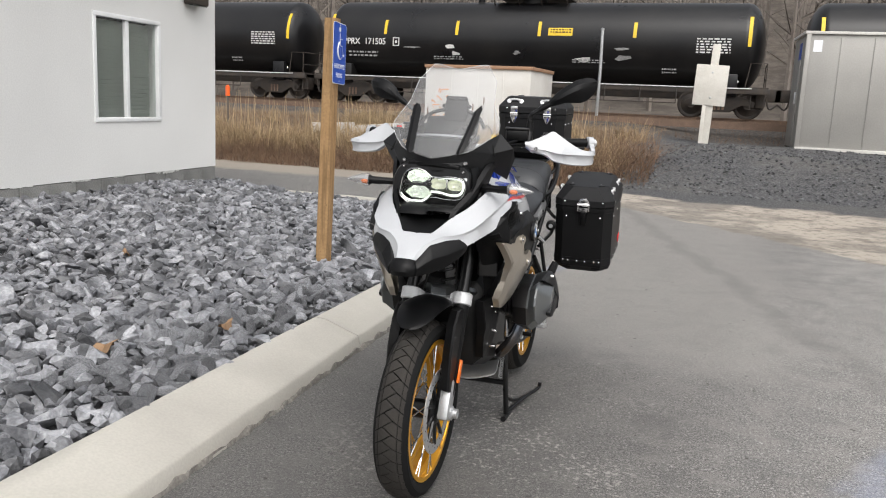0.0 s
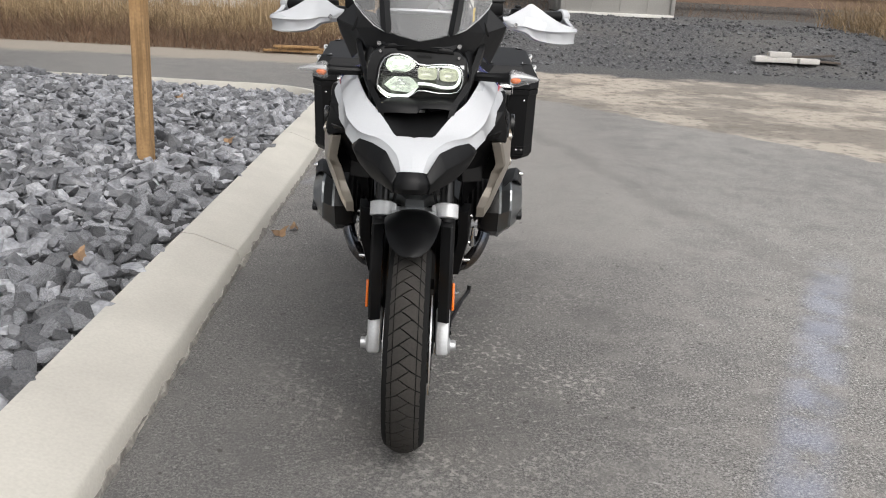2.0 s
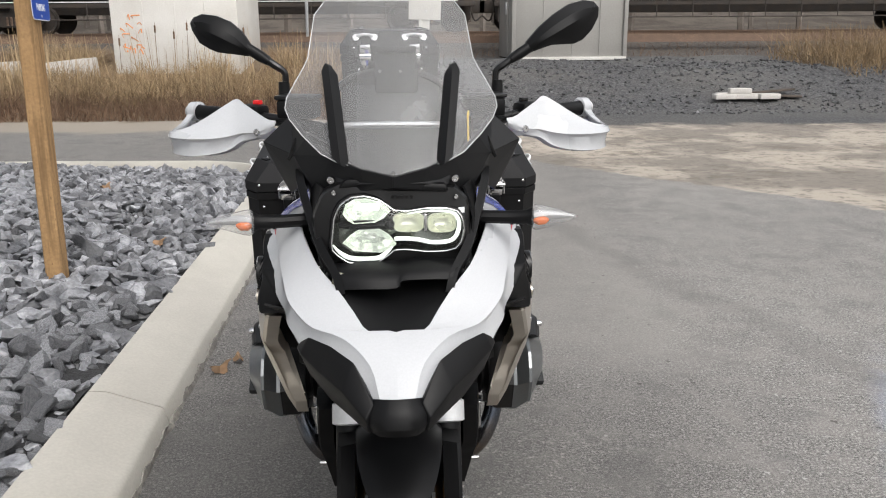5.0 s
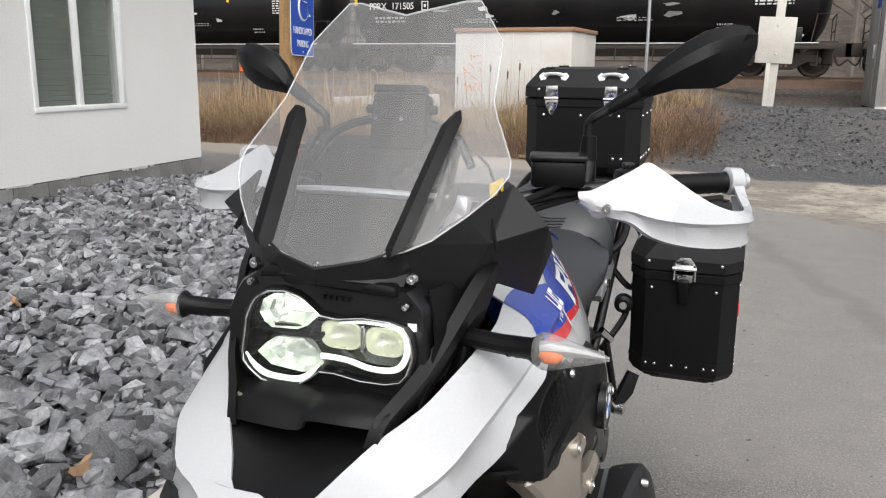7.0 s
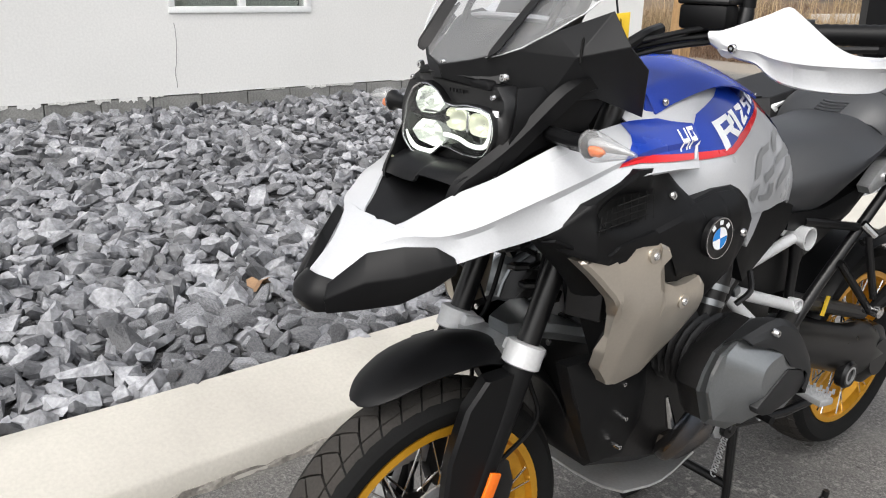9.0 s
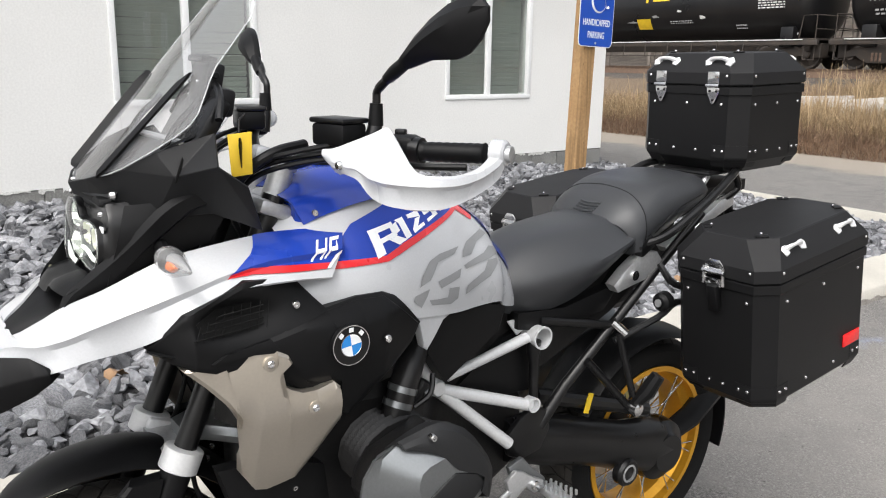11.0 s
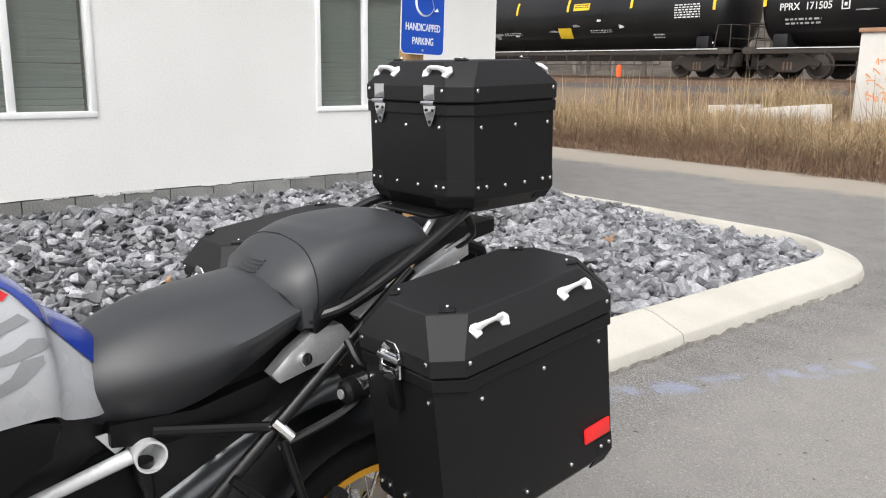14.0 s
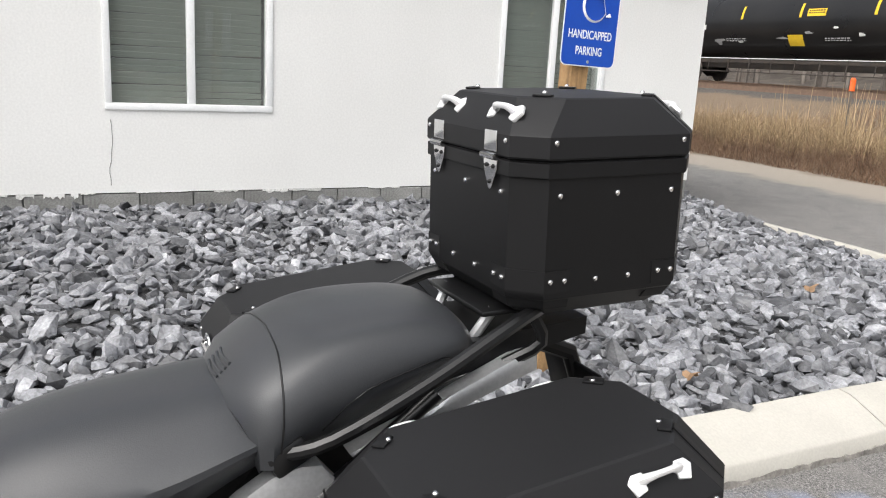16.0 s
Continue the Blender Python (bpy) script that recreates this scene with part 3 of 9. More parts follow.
def build_bed():
    bm = bmesh.new()
    xs, ys = [-8.6 + 0.15 * i for i in range(53)], [-5 + 0.15 * i for i in range(84)]
    vs = {}
    for i, x in enumerate(xs):
        for j, y in enumerate(ys):
            vs[i, j] = bm.verts.new((x, y, bed_height(x, y) + 0.012 * noise.noise((x * 7, y * 7, 0))))
    for i in range(len(xs) - 1):
        for j in range(len(ys) - 1):
            if inside_bed(Vector((xs[i] + 0.07, ys[j] + 0.07))):
                bm.faces.new((vs[i, j], vs[i + 1, j], vs[i + 1, j + 1], vs[i, j + 1]))
    bmesh.ops.delete(bm, geom=[v for v in bm.verts if not v.link_faces], context="VERTS")
    return tagged(finish("stone_bed", bm, BED), "stone bed darkened as shade between the loose stones", "ground", kind="structure")


stone_bed = build_bed()


def rock_shape(seed):
    r = random.Random(seed)
    bm = bmesh.new()
    for _ in range(15):
        v = Vector((r.uniform(-1, 1), r.uniform(-1, 1), r.uniform(-1, 1)))
        block = v / max(abs(v.x), abs(v.y), abs(v.z))
        bm.verts.new(v.normalized().lerp(block, 0.35) * r.uniform(0.78, 0.95))
    bmesh.ops.convex_hull(bm, input=bm.verts)
    bmesh.ops.delete(bm, geom=[v for v in bm.verts if not v.link_faces], context="VERTS")
    bmesh.ops.triangulate(bm, faces=bm.faces)
    bm.verts.index_update()
    co = np.array([v.co[:] for v in bm.verts])
    fa = np.array([[v.index for v in f.verts] for f in bm.faces])
    bm.free()
    return co, fa


ROCKS = [rock_shape(s) for s in range(24)]


def scatter_rocks(name, spots, mat, label):
    """Angular stones at (x, y, z, size), each turned and squashed by chance, joined."""
    vs, fs, n = [], [], 0
    for x, y, z, s in spots:
        co, fa = ROCKS[rng.integers(len(ROCKS))]
        k = s * np.array([rng.uniform(0.85, 1.65), rng.uniform(0.55, 1.0), rng.uniform(0.35, 0.75)])
        e = Euler((rng.normal(0, 0.45), rng.normal(0, 0.45), rng.uniform(0, 6.28))).to_matrix()
        vs.append((co * k) @ np.array(e).T + (x, y, z))
        fs.append(fa + n)
        n += len(co)
    return many(name, np.concatenate(vs), np.concatenate(fs), mat, label, "stones")


def build_rocks():
    spots = []
    for layer, (gap, size, lift) in enumerate(((0.058, 0.039, 0.002), (0.077, 0.052, 0.028))):
        y = -4.9
        while y < 7.4:
            x = -8.4 if y > 6.7 else -5.9
            while x < -0.9:
                p = Vector((x + rng.uniform(-0.5, 0.5) * gap, y + rng.uniform(-0.5, 0.5) * gap))
                sparse = noise.noise((p.x * 0.8 + 3, p.y * 0.8, 7)) < -0.32
                if inside_bed(p) and not (layer and sparse and rng.random() < 0.85) and (layer or rng.random() < 0.8):
                    s = size * float(np.exp(rng.normal(0, 0.28)))
                    spots.append((p.x, p.y, bed_height(p.x, p.y) + lift + rng.uniform(-0.01, 0.016), min(s, 0.085)))
                x += gap
            y += gap
    loose = [p for p in spots if p[0] > -1.72 and -0.1 < p[1] < 2.6 and p[2] > bed_height(p[0], p[1]) + 0.022][:300]
    taken = set(loose)
    scatter_rocks("crushed_stones", [p for p in spots if p not in taken], STONE, "loose angular grey crushed stones in the bed")
    return loose


def lay_stones(spots, parent):
    """Single stones on shared meshes."""
    shapes = []
    for co, fa in ROCKS:
        me = bpy.data.meshes.new("stone")
        me.from_pydata(co.tolist(), [], fa.tolist())
        me.materials.append(STONE)
        shapes.append(me)
    for x, y, z, s in spots:
        o = new("stone", shapes[rng.integers(len(shapes))])
        o.parent, o.location = parent, (x, y, z)
        o.scale = (s * rng.uniform(0.85, 1.65), s * rng.uniform(0.55, 1.0), s * rng.uniform(0.35, 0.75))
        o.rotation_euler = (rng.normal(0, 0.45), rng.normal(0, 0.45), rng.uniform(0, 6.28))


LOOSE_STONES = build_rocks()


def fallen_leaf(x, y, z, size, turn):
    """One dry lobed leaf, curled."""
    bm = bmesh.new()
    mid = bm.verts.new((0, 0, 0.006))
    ring = []
    for k in range(16):
        a = 2 * math.pi * k / 16
        r = size * (0.55 + 0.45 * abs(math.cos(2.5 * a))) * (1.2 if k == 0 else 1)
        ring.append(bm.verts.new((r * math.cos(a), 0.75 * r * math.sin(a), 0.02 * math.cos(2 * a) * size / 0.05)))
    for k in range(16):
        bm.faces.new((mid, ring[k], ring[(k + 1) % 16]))
    r = bmesh.ops.extrude_face_region(bm, geom=list(bm.faces))
    bmesh.ops.translate(bm, vec=(0, 0, 0.002), verts=[v for v in r["geom"] if isinstance(v, bmesh.types.BMVert)])
    ob = tagged(finish("fallen_leaf", bm, LEAF), "curled dry brown fallen leaf", "leaf", group="fallen leaves")
    ob.matrix_world = pose(x, y, z, 8, -12, turn)
    return ob


for spot in ((-1.78, 0.42, 0.19, 0.06, 20), (-1.5, 1.0, 0.19, 0.05, 80), (-1.6, 3.6, 0.2, 0.045, 10), (-3.2, 2.2, 0.22, 0.05, 140), (-2.6, 5.4, 0.22, 0.05, 60)):
    fallen_leaf(*spot)
fallen_leaf(-0.86, 2.02, 0.022, 0.05, 30)
fallen_leaf(-0.80, 2.12, 0.022, 0.035, 110)

# ---- building ----
HOUSE = pose(-5.46, 1.5, 0, 0, 0, math.degrees(LEAN))  # local +y runs along the wall, +x points out of it
house = empty("building", "white stucco building on a grey block base", "building", HOUSE, kind="structure")
WINDOWS = ((-0.23, 1.02), (3.11, 4.31))
W_LOW, W_HIGH, WALL_END, WALL_START, WALL_TOP = 1.052, 2.245, 5.55, -9.0, 3.3


def build_wall():
    """Front wall 0.2 m thick with its window openings, built of butted blocks, one mesh."""
    bm = bmesh.new()
    ys = [WALL_START, WINDOWS[0][0], WINDOWS[0][1], WINDOWS[1][0], WINDOWS[1][1], WALL_END]
    for i, (a, b) in enumerate(zip(ys, ys[1:])):
        spans = ((0.43, W_LOW), (W_HIGH, WALL_TOP)) if i in (1, 3) else ((0.43, WALL_TOP),)
        for lo, hi in spans:
            add_box(bm, (0.2, b - a, hi - lo), (-0.1, (a + b) / 2, (lo + hi) / 2))
    bmesh.ops.remove_doubles(bm, verts=bm.verts, dist=1e-4)
    part("wall_front", bm, WHITE_STUCCO, house, smooth=False)
    part("wall_end", box((9.8, 0.2, WALL_TOP - 0.43), (-5.1, WALL_END - 0.1, (WALL_TOP + 0.43) / 2)), WHITE_STUCCO, house, smooth=False)
    part("wall_back", box((0.2, WALL_END - WALL_START, WALL_TOP - 0.43), (-10.1, (WALL_END + WALL_START) / 2, (WALL_TOP + 0.43) / 2)), WHITE_STUCCO, house, smooth=False)
    part("wall_far_end", box((9.8, 0.2, WALL_TOP - 0.43), (-5.1, WALL_START + 0.1, (WALL_TOP + 0.43) / 2)), WHITE_STUCCO, house, smooth=False)
    part("roof", box((10.9, WALL_END - WALL_START + 0.7, 0.16), (-5.1, (WALL_END + WALL_START) / 2, WALL_TOP + 0.08), bevel=0.02), IRON, house)


build_wall()


def build_window(a, b):
    w = b - a
    base = empty("window", "white vinyl sliding window with half-closed grey blinds", "", group="")
    base.parent = house
    fr = 0.05
    bm = bmesh.new()
    for size, at in (((0.09, w, fr), (-0.03, (a + b) / 2, W_LOW + fr / 2)), ((0.09, w, fr), (-0.03, (a + b) / 2, W_HIGH - fr / 2)),
                     ((0.09, fr, W_HIGH - W_LOW - 2 * fr), (-0.03, a + fr / 2, (W_LOW + W_HIGH) / 2)), ((0.09, fr, W_HIGH - W_LOW - 2 * fr), (-0.03, b - fr / 2, (W_LOW + W_HIGH) / 2))):
        add_box(bm, size, at, bevel=0.006)
    part("window_frame", bm, VINYL, base)
    bm = bmesh.new()
    mid = (a + b) / 2
    add_box(bm, (0.05, 0.06, W_HIGH - W_LOW - 2 * fr), (-0.035, mid, (W_LOW + W_HIGH) / 2), bevel=0.005)
    part("meeting_rail", bm, VINYL, base)
    for lo, hi, dx in ((a + fr, mid - 0.03, -0.05), (mid + 0.03, b - fr, -0.035)):
        p = part("pane", box((0.004, hi - lo, W_HIGH - W_LOW - 2 * fr), (dx, (lo + hi) / 2, (W_LOW + W_HIGH) / 2)), PANE, base, smooth=False)
        p.visible_shadow = False
    z, n = W_LOW + 0.07, 0
    first = None
    while z < W_HIGH - 0.05:
        if first is None:
            first = part("blind_slat", box((0.004, w - 0.12, 0.050), (0, 0, 0), (0, 30, 0)), BLIND, base, smooth=False)
            first.location = (-0.12, mid, z)
        else:
            o = new("blind_slat", first.data)
            o.parent, o.location = base, (-0.12, mid + rng.uniform(-0.002, 0.002), z)
            o.rotation_euler = (rng.normal(0, 0.004), 0, 0)
        z += 0.047
    # solid near-black block painted as the room's shade behind the slats
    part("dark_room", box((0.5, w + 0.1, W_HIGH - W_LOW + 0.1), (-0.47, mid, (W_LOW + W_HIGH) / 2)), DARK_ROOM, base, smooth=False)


for span in WINDOWS:
    build_window(*span)


def build_base():
    """Block courses under the stucco, with the ragged stucco edge."""
    part("footing", box((0.16, WALL_END - WALL_START, 0.43), (-0.115, (WALL_START + WALL_END) / 2, 0.215)), BLOCK, house, smooth=False)
    part("footing_end", box((9.8, 0.16, 0.43), (-5.1, WALL_END - 0.115, 0.215)), BLOCK, house, smooth=False)
    shared = None
    for row, z in enumerate((0.02, 0.225)):
        y = WALL_START + 0.2 * row
        while y < WALL_END - 0.05:
            w = min(0.392, WALL_END - y)
            if shared is None or w < 0.392:
                o = part("concrete_block", box((0.03, w, 0.195), bevel=0.006, seg=1), BLOCK, house, smooth=False)
                if w == 0.392:
                    shared = o
            else:
                o = new("concrete_block", shared.data)
                o.parent = house
            o.location = (-0.018 + rng.uniform(-0.003, 0.003), y + w / 2, z + 0.0975)
            y += 0.4
    y = -3.0
    while y < WALL_END - 0.1:
        w = rng.uniform(0.05, 0.30)
        h = rng.uniform(0.008, 0.05)
        if rng.random() < 0.6:
            n = 9
            low = [(0.0, y + w * k / n, 0.433 - h * rng.uniform(0.4, 1.0)) for k in range(n, -1, -1)]
            bm = plate([(0.0, y, 0.433), (0.0, y + w, 0.433), *low], (0.004, 0, 0))
            part("stucco_flake", bm, PATCH if rng.random() < 0.6 else WHITE_STUCCO, house, smooth=False)
        y += w + rng.uniform(0, 0.06)
    pts = [(0.001, -0.20 + 0.02 * noise.noise((z * 9, 3, 0)) + 0.03 * noise.noise((z * 3, 1, 0)), z) for z in [0.98 - 0.045 * k for k in range(12)]]
    part("wall_crack", tube(pts, [0.0025] * 12, 5), BLOCK, house)


build_base()


def build_wall_light():
    t = tagged(new("wall_light"), "dark bronze wall pack light under the eave", "lamp")
    t.matrix_world = HOUSE
    part("housing", box((0.16, 0.34, 0.2), (0.083, 4.98, 2.62), bevel=0.02), IRON, t)
    part("lens", box((0.1, 0.28, 0.012), (0.1, 4.98, 2.514), bevel=0.004), PANE, t)
    part("hood", box((0.22, 0.38, 0.03), (0.112, 4.98, 2.735), (0, 6, 0), bevel=0.008), IRON, t)


build_wall_light()

# ---- post and sign ----
def build_sign():
    post = empty("sign_post", "square treated timber post in the stone bed", "post")
    base, top = Vector((-2.0, 3.04, 0.05)), Vector((-1.995, 3.11, 2.02))
    rings = []
    for k in range(12):
        c = base.lerp(top, k / 11)
        rings.append([(c.x + sx * 0.047 + 0.002 * noise.noise((k, sx, sy)), c.y + sy * 0.047, c.z) for sx, sy in ((-1, -0.85), (-0.85, -1), (0.85, -1), (1, -0.85), (1, 0.85), (0.85, 1), (-0.85, 1), (-1, 0.85))])
    part("timber", loft(rings), TIMBER, post, angle=25)
    sign = empty("parking_sign", "blue and white handicapped parking sign on the post", "sign")
    right, up = Vector((-0.045, 0.3, -0.008)).normalized(), Vector((-0.003, 0.02, 0.457)).normalized()
    out = right.cross(up).normalized()
    up = out.cross(right)
    m = Matrix((right, up, out)).transposed().to_4x4()
    m.translation = Vector((-1.942, 3.122, 1.760)) + out * 0.004
    sign.matrix_world = m

    def rounded(w, h, r, z):
        pts = []
        for cx, cy, a0 in ((w - r, h - r, 0), (-w + r, h - r, 90), (-w + r, -h + r, 180), (w - r, -h + r, 270)):
            pts += [(cx + r * math.cos(radians(a0 + 18 * k)), cy + r * math.sin(radians(a0 + 18 * k)), z) for k in range(6)]
        return pts

    part("plate", plate(rounded(0.1525, 0.2285, 0.03, 0), (0, 0, 0.002)), SIGN_WHITE, sign)
    part("face", plate(rounded(0.148, 0.224, 0.027, 0.002), (0, 0, 0.0008)), SIGN_BLUE, sign)
    zf = 0.003
    bm = bmesh.new()
    add_lathe(bm, [(0.001, zf), (0.02, zf), (0.02, zf + 0.001), (0.001, zf + 0.001)], "z", (-0.005, 0.178, 0), 20)
    add_tube(bm, [(-0.005, 0.15, zf), (0.0, 0.06, zf), (0.055, 0.06, zf), (0.078, -0.012, zf), (0.1, -0.004, zf)], 0.0105, 8, flat=0.1)
    add_tube(bm, [(-0.003, 0.112, zf), (0.05, 0.112, zf)], 0.008, 8, flat=0.1)
    arc = [(0.01 + 0.068 * math.cos(radians(a)), 0.025 + 0.068 * math.sin(radians(a)), zf) for a in range(112, 338, 9)]
    add_tube(bm, arc, 0.0095, 8, flat=0.1)
    part("wheelchair_symbol", bm, SIGN_WHITE, sign)
    writing("wording", "HANDICAPPED", 0.05, SIGN_WHITE, pose(0, -0.098, zf), sign, 0.0006, 0.72)
    writing("wording", "PARKING", 0.05, SIGN_WHITE, pose(0, -0.165, zf), sign, 0.0006, 0.72)
    for y in (0.208, -0.208):
        part("bolt", lathe([(0.001, 0.006), (0.006, 0.005), (0.007, 0.0025)], "z", (0, y, 0), 12), STEEL, sign)


build_sign()

# ---- railway ----
TRACK_Y, RAIL_Z = 26.9, 1.38


def build_track():
    for dy in (-0.72, 0.72):
        prof = ((-0.065, 0), (0.065, 0), (0.065, 0.012), (0.012, 0.03), (0.012, 0.12), (0.036, 0.13), (0.036, 0.165), (-0.036, 0.165), (-0.036, 0.13), (-0.012, 0.12), (-0.012, 0.03), (-0.065, 0.012))
        rings = [[(x, TRACK_Y + dy + a, RAIL_Z - 0.165 + b) for a, b in prof] for x in (-70, -30, 0, 30, 60)]
        tagged(finish("rail", loft(rings), RUST, angle=30), "rusty steel rail on wooden ties", "rail", group="rails", kind="structure")
    bm = bmesh.new()
    x = -60
    while x < 45:
        add_box(bm, (0.23, 2.6, 0.18), (x + rng.uniform(-0.03, 0.03), TRACK_Y + rng.uniform(-0.05, 0.05), RAIL_Z - 0.25), (0, 0, rng.normal(0, 1)))
        x += 0.55
    tagged(finish("ties", bm, TIE, smooth=False), "weathered wooden railway ties", "railway ties", kind="stuff")
    for dy, z in ((-3.2, 0.0), (-4.6, 0.0)):
        rings = [[(x, TRACK_Y + dy + a, RAIL_Z - 0.2 + b) for a, b in ((-0.06, -0.1), (0.06, -0.1), (0.035, 0.1), (-0.035, 0.1))] for x in (-70, 0, 60)]
        tagged(finish("rail", loft(rings), RUST, angle=30), "rusty steel rail of the empty near track", "rail", group="rails", kind="structure")


build_track()


def wheelset(parent, x, y0):
    """Two railway wheels on an axle, part of a truck."""
    bm = bmesh.new()
    for s in (-1, 1):
        add_lathe(bm, [(0.08, s * 0.80), (0.10, s * 0.86), (0.34, s * 0.76), (0.40, s * 0.80), (0.42, s * 0.80), (0.43, s * 0.70), (0.46, s * 0.67), (0.08, s * 0.66)], "y", (x, 0, 0.42), 28)
    add_lathe(bm, [(0.075, -1.0), (0.075, 1.0)], "y", (x, 0, 0.42), 14)
    add_lathe(bm, [(0.12, -1.06), (0.13, -1.03), (0.13, -0.93), (0.12, -0.92)], "y", (x, 0, 0.42), 16)
    part("wheelset", bm, IRON, parent)


def truck(car, x):
    t = new("truck")
    t.parent, t.location = car, (x, 0, 0)
    for dx in (-0.88, 0.88):
        wheelset(t, dx, 0)
    for s in (-1, 1):
        out = [(-1.1, 0.52), (-0.75, 0.66), (-0.4, 0.78), (0.4, 0.78), (0.75, 0.66), (1.1, 0.52), (1.05, 0.36), (0.7, 0.42), (0.32, 0.2), (-0.32, 0.2), (-0.7, 0.42), (-1.05, 0.36)]
        part("side_frame", plate([(a, s * 1.0, b) for a, b in out], (0, s * 0.1, 0), 0.02), IRON, t)
        bm = bmesh.new()
        for k in (-0.13, 0.0, 0.13):
            add_tube(bm, [(k, s * 1.06, 0.26 + 0.02 * i) for i in range(14)], [0.05 if i % 2 else 0.062 for i in range(14)], 10)
        part("spring", bm, RUST, t)
    part("bolster", box((0.4, 2.0, 0.25), (0, 0, 0.62), bevel=0.03), IRON, t)


def bars(parent, mat, x0, z0, rows, width, height, y, seed, name="stencil"):
    """Lines of lettering too small to read, as short bars."""
    r = random.Random(seed)
    bm = bmesh.new()
    for k in range(rows):
        x = x0
        while x < x0 + width:
            w = r.uniform(0.08, 0.3) * width * 0.5
            add_box(bm, (min(w, x0 + width - x), 0.012, height), (x + min(w, x0 + width - x) / 2, y(z0 - k * height * 2), z0 - k * height * 2))
            x += w + 0.05 * width
    part(name, bm, mat, parent, smooth=False)["kind"] = "stuff"


def tank_car(x0, length, mark, seed):
    """Black tank car, x0 to x0 + length over the tank heads; its near face looks to -y. Local z = 0 at the rail."""
    car = empty("tank_car", "long black railway tank car with yellow reflective bars", "rail car", pose(x0, TRACK_Y, RAIL_Z), group="train of tank cars")
    r, zc, half = 1.42, 2.32, length / 2
    prof = [(0.001, 0.0)] + [(r * math.sin(radians(a)), 0.62 * (1 - math.cos(radians(a)))) for a in range(12, 91, 13)]
    prof += [(r, 0.66)] + [(r + (0.006 if k % 2 else 0), 0.66 + (length - 1.32) * k / 8) for k in range(1, 8)] + [(r, length - 0.66)]
    prof += [(r * math.sin(radians(a)), length - 0.62 * (1 - math.cos(radians(a)))) for a in range(90, 11, -13)] + [(0.001, length)]
    part("tank", lathe(prof, "x", (0, 0, zc), 56), TANK_BLACK, car, angle=40)
    side = lambda z: -math.sqrt(max(0.0, r * r - (z - zc) ** 2)) - 0.012
    # underframe
    part("side_sill", box((length + 0.5, 0.12, 0.16), (half, -1.3, 0.86), bevel=0.01), IRON, car)
    part("side_sill", box((length + 0.5, 0.12, 0.16), (half, 1.3, 0.86), bevel=0.01), IRON, car)
    bm = bmesh.new()
    add_box(bm, (length - 0.6, 0.05, 0.03), (half, -1.37, 0.955))
    part("walkway_edge", bm, STENCIL, car)
    part("centre_sill", box((length + 1.3, 0.5, 0.4), (half, 0, 0.78), bevel=0.02), IRON, car)
    for x in (1.0, length - 1.0):
        part("saddle", box((0.5, 2.5, 0.7), (x, 0, 1.05), bevel=0.04), TANK_BLACK, car)
    # safety rail along the bottom
    bm = bmesh.new()
    add_tube(bm, [(2.6, -1.42, 0.42), (length - 2.6, -1.42, 0.42)], 0.02, 6)
    x = 2.6
    while x < length - 2.5:
        add_tube(bm, [(x, -1.42, 0.42), (x, -1.36, 0.95)], 0.018, 6)
        x += (length - 5.2) / 9
    part("safety_rail", bm, IRON, car)
    for x in (1.25, length - 1.25):
        truck(car, x)
    # end platforms with grab irons, steps and couplers
    for s, xe in ((-1, -0.1), (1, length + 0.1)):
        bm = bmesh.new()
        for y in (-1.25, 1.25):
            add_tube(bm, [(xe, y, 0.9), (xe, y, 1.75), (xe - s * 0.5, y, 1.75), (xe - s * 0.62, y, 0.9)], 0.02, 6)
            add_tube(bm, [(xe, y, 0.9), (xe, y, 0.3), (xe - s * 0.4, y, 0.3), (xe - s * 0.4, y, 0.9)], 0.02, 6)
        add_tube(bm, [(xe, -1.25, 1.75), (xe, 1.25, 1.75)], 0.02, 6)
        add_tube(bm, [(xe, -1.25, 1.3), (xe, 1.25, 1.3)], 0.018, 6)
        part("end_ladder", bm, IRON, car)
        part("end_platform", box((0.6, 2.7, 0.06), (xe - s * 0.2, 0, 0.97)), IRON, car)
        part("brake_gear", box((0.3, 0.5, 0.5), (xe - s * 0.1, -0.7, 0.6), bevel=0.05), IRON, car)
        part("coupler", box((0.42, 0.3, 0.32), (xe + s * 0.25, 0, 0.78), bevel=0.06), IRON, car)
        bm = bmesh.new()
        add_tube(bm, smooth_path([(xe + s * 0.05, -0.25, 0.8), (xe + s * 0.2, -0.3, 0.35), (xe + s * 0.45, -0.2, 0.5)]), 0.03, 6)
        part("brake_hose", bm, IRON, car)
    # top platform with the manway
    bm = bmesh.new()
    add_box(bm, (2.6, 1.9, 0.05), (half, 0, zc + r + 0.16))
    for x in (half - 1.3, half - 0.4, half + 0.4, half + 1.3):
        for y in (-0.95, 0.95):
            add_tube(bm, [(x, y * 0.6, zc + r - 0.2), (x, y, zc + r + 0.16), (x, y, zc + r + 0.9)], 0.022, 6)
    for z in (0.55, 0.9):
        add_tube(bm, [(half - 1.3, -0.95, zc + r + z), (half + 1.3, -0.95, zc + r + z), (half + 1.3, 0.95, zc + r + z), (half - 1.3, 0.95, zc + r + z), (half - 1.3, -0.95, zc + r + z)], 0.022, 6)
    part("top_platform", bm, IRON, car)
    part("manway_dome", lathe([(0.45, zc + r - 0.1), (0.45, zc + r + 0.55), (0.5, zc + r + 0.56), (0.5, zc + r + 0.62), (0.3, zc + r + 0.74), (0.001, zc + r + 0.76)], "z", (half, 0, 0), 24), TANK_BLACK, car)
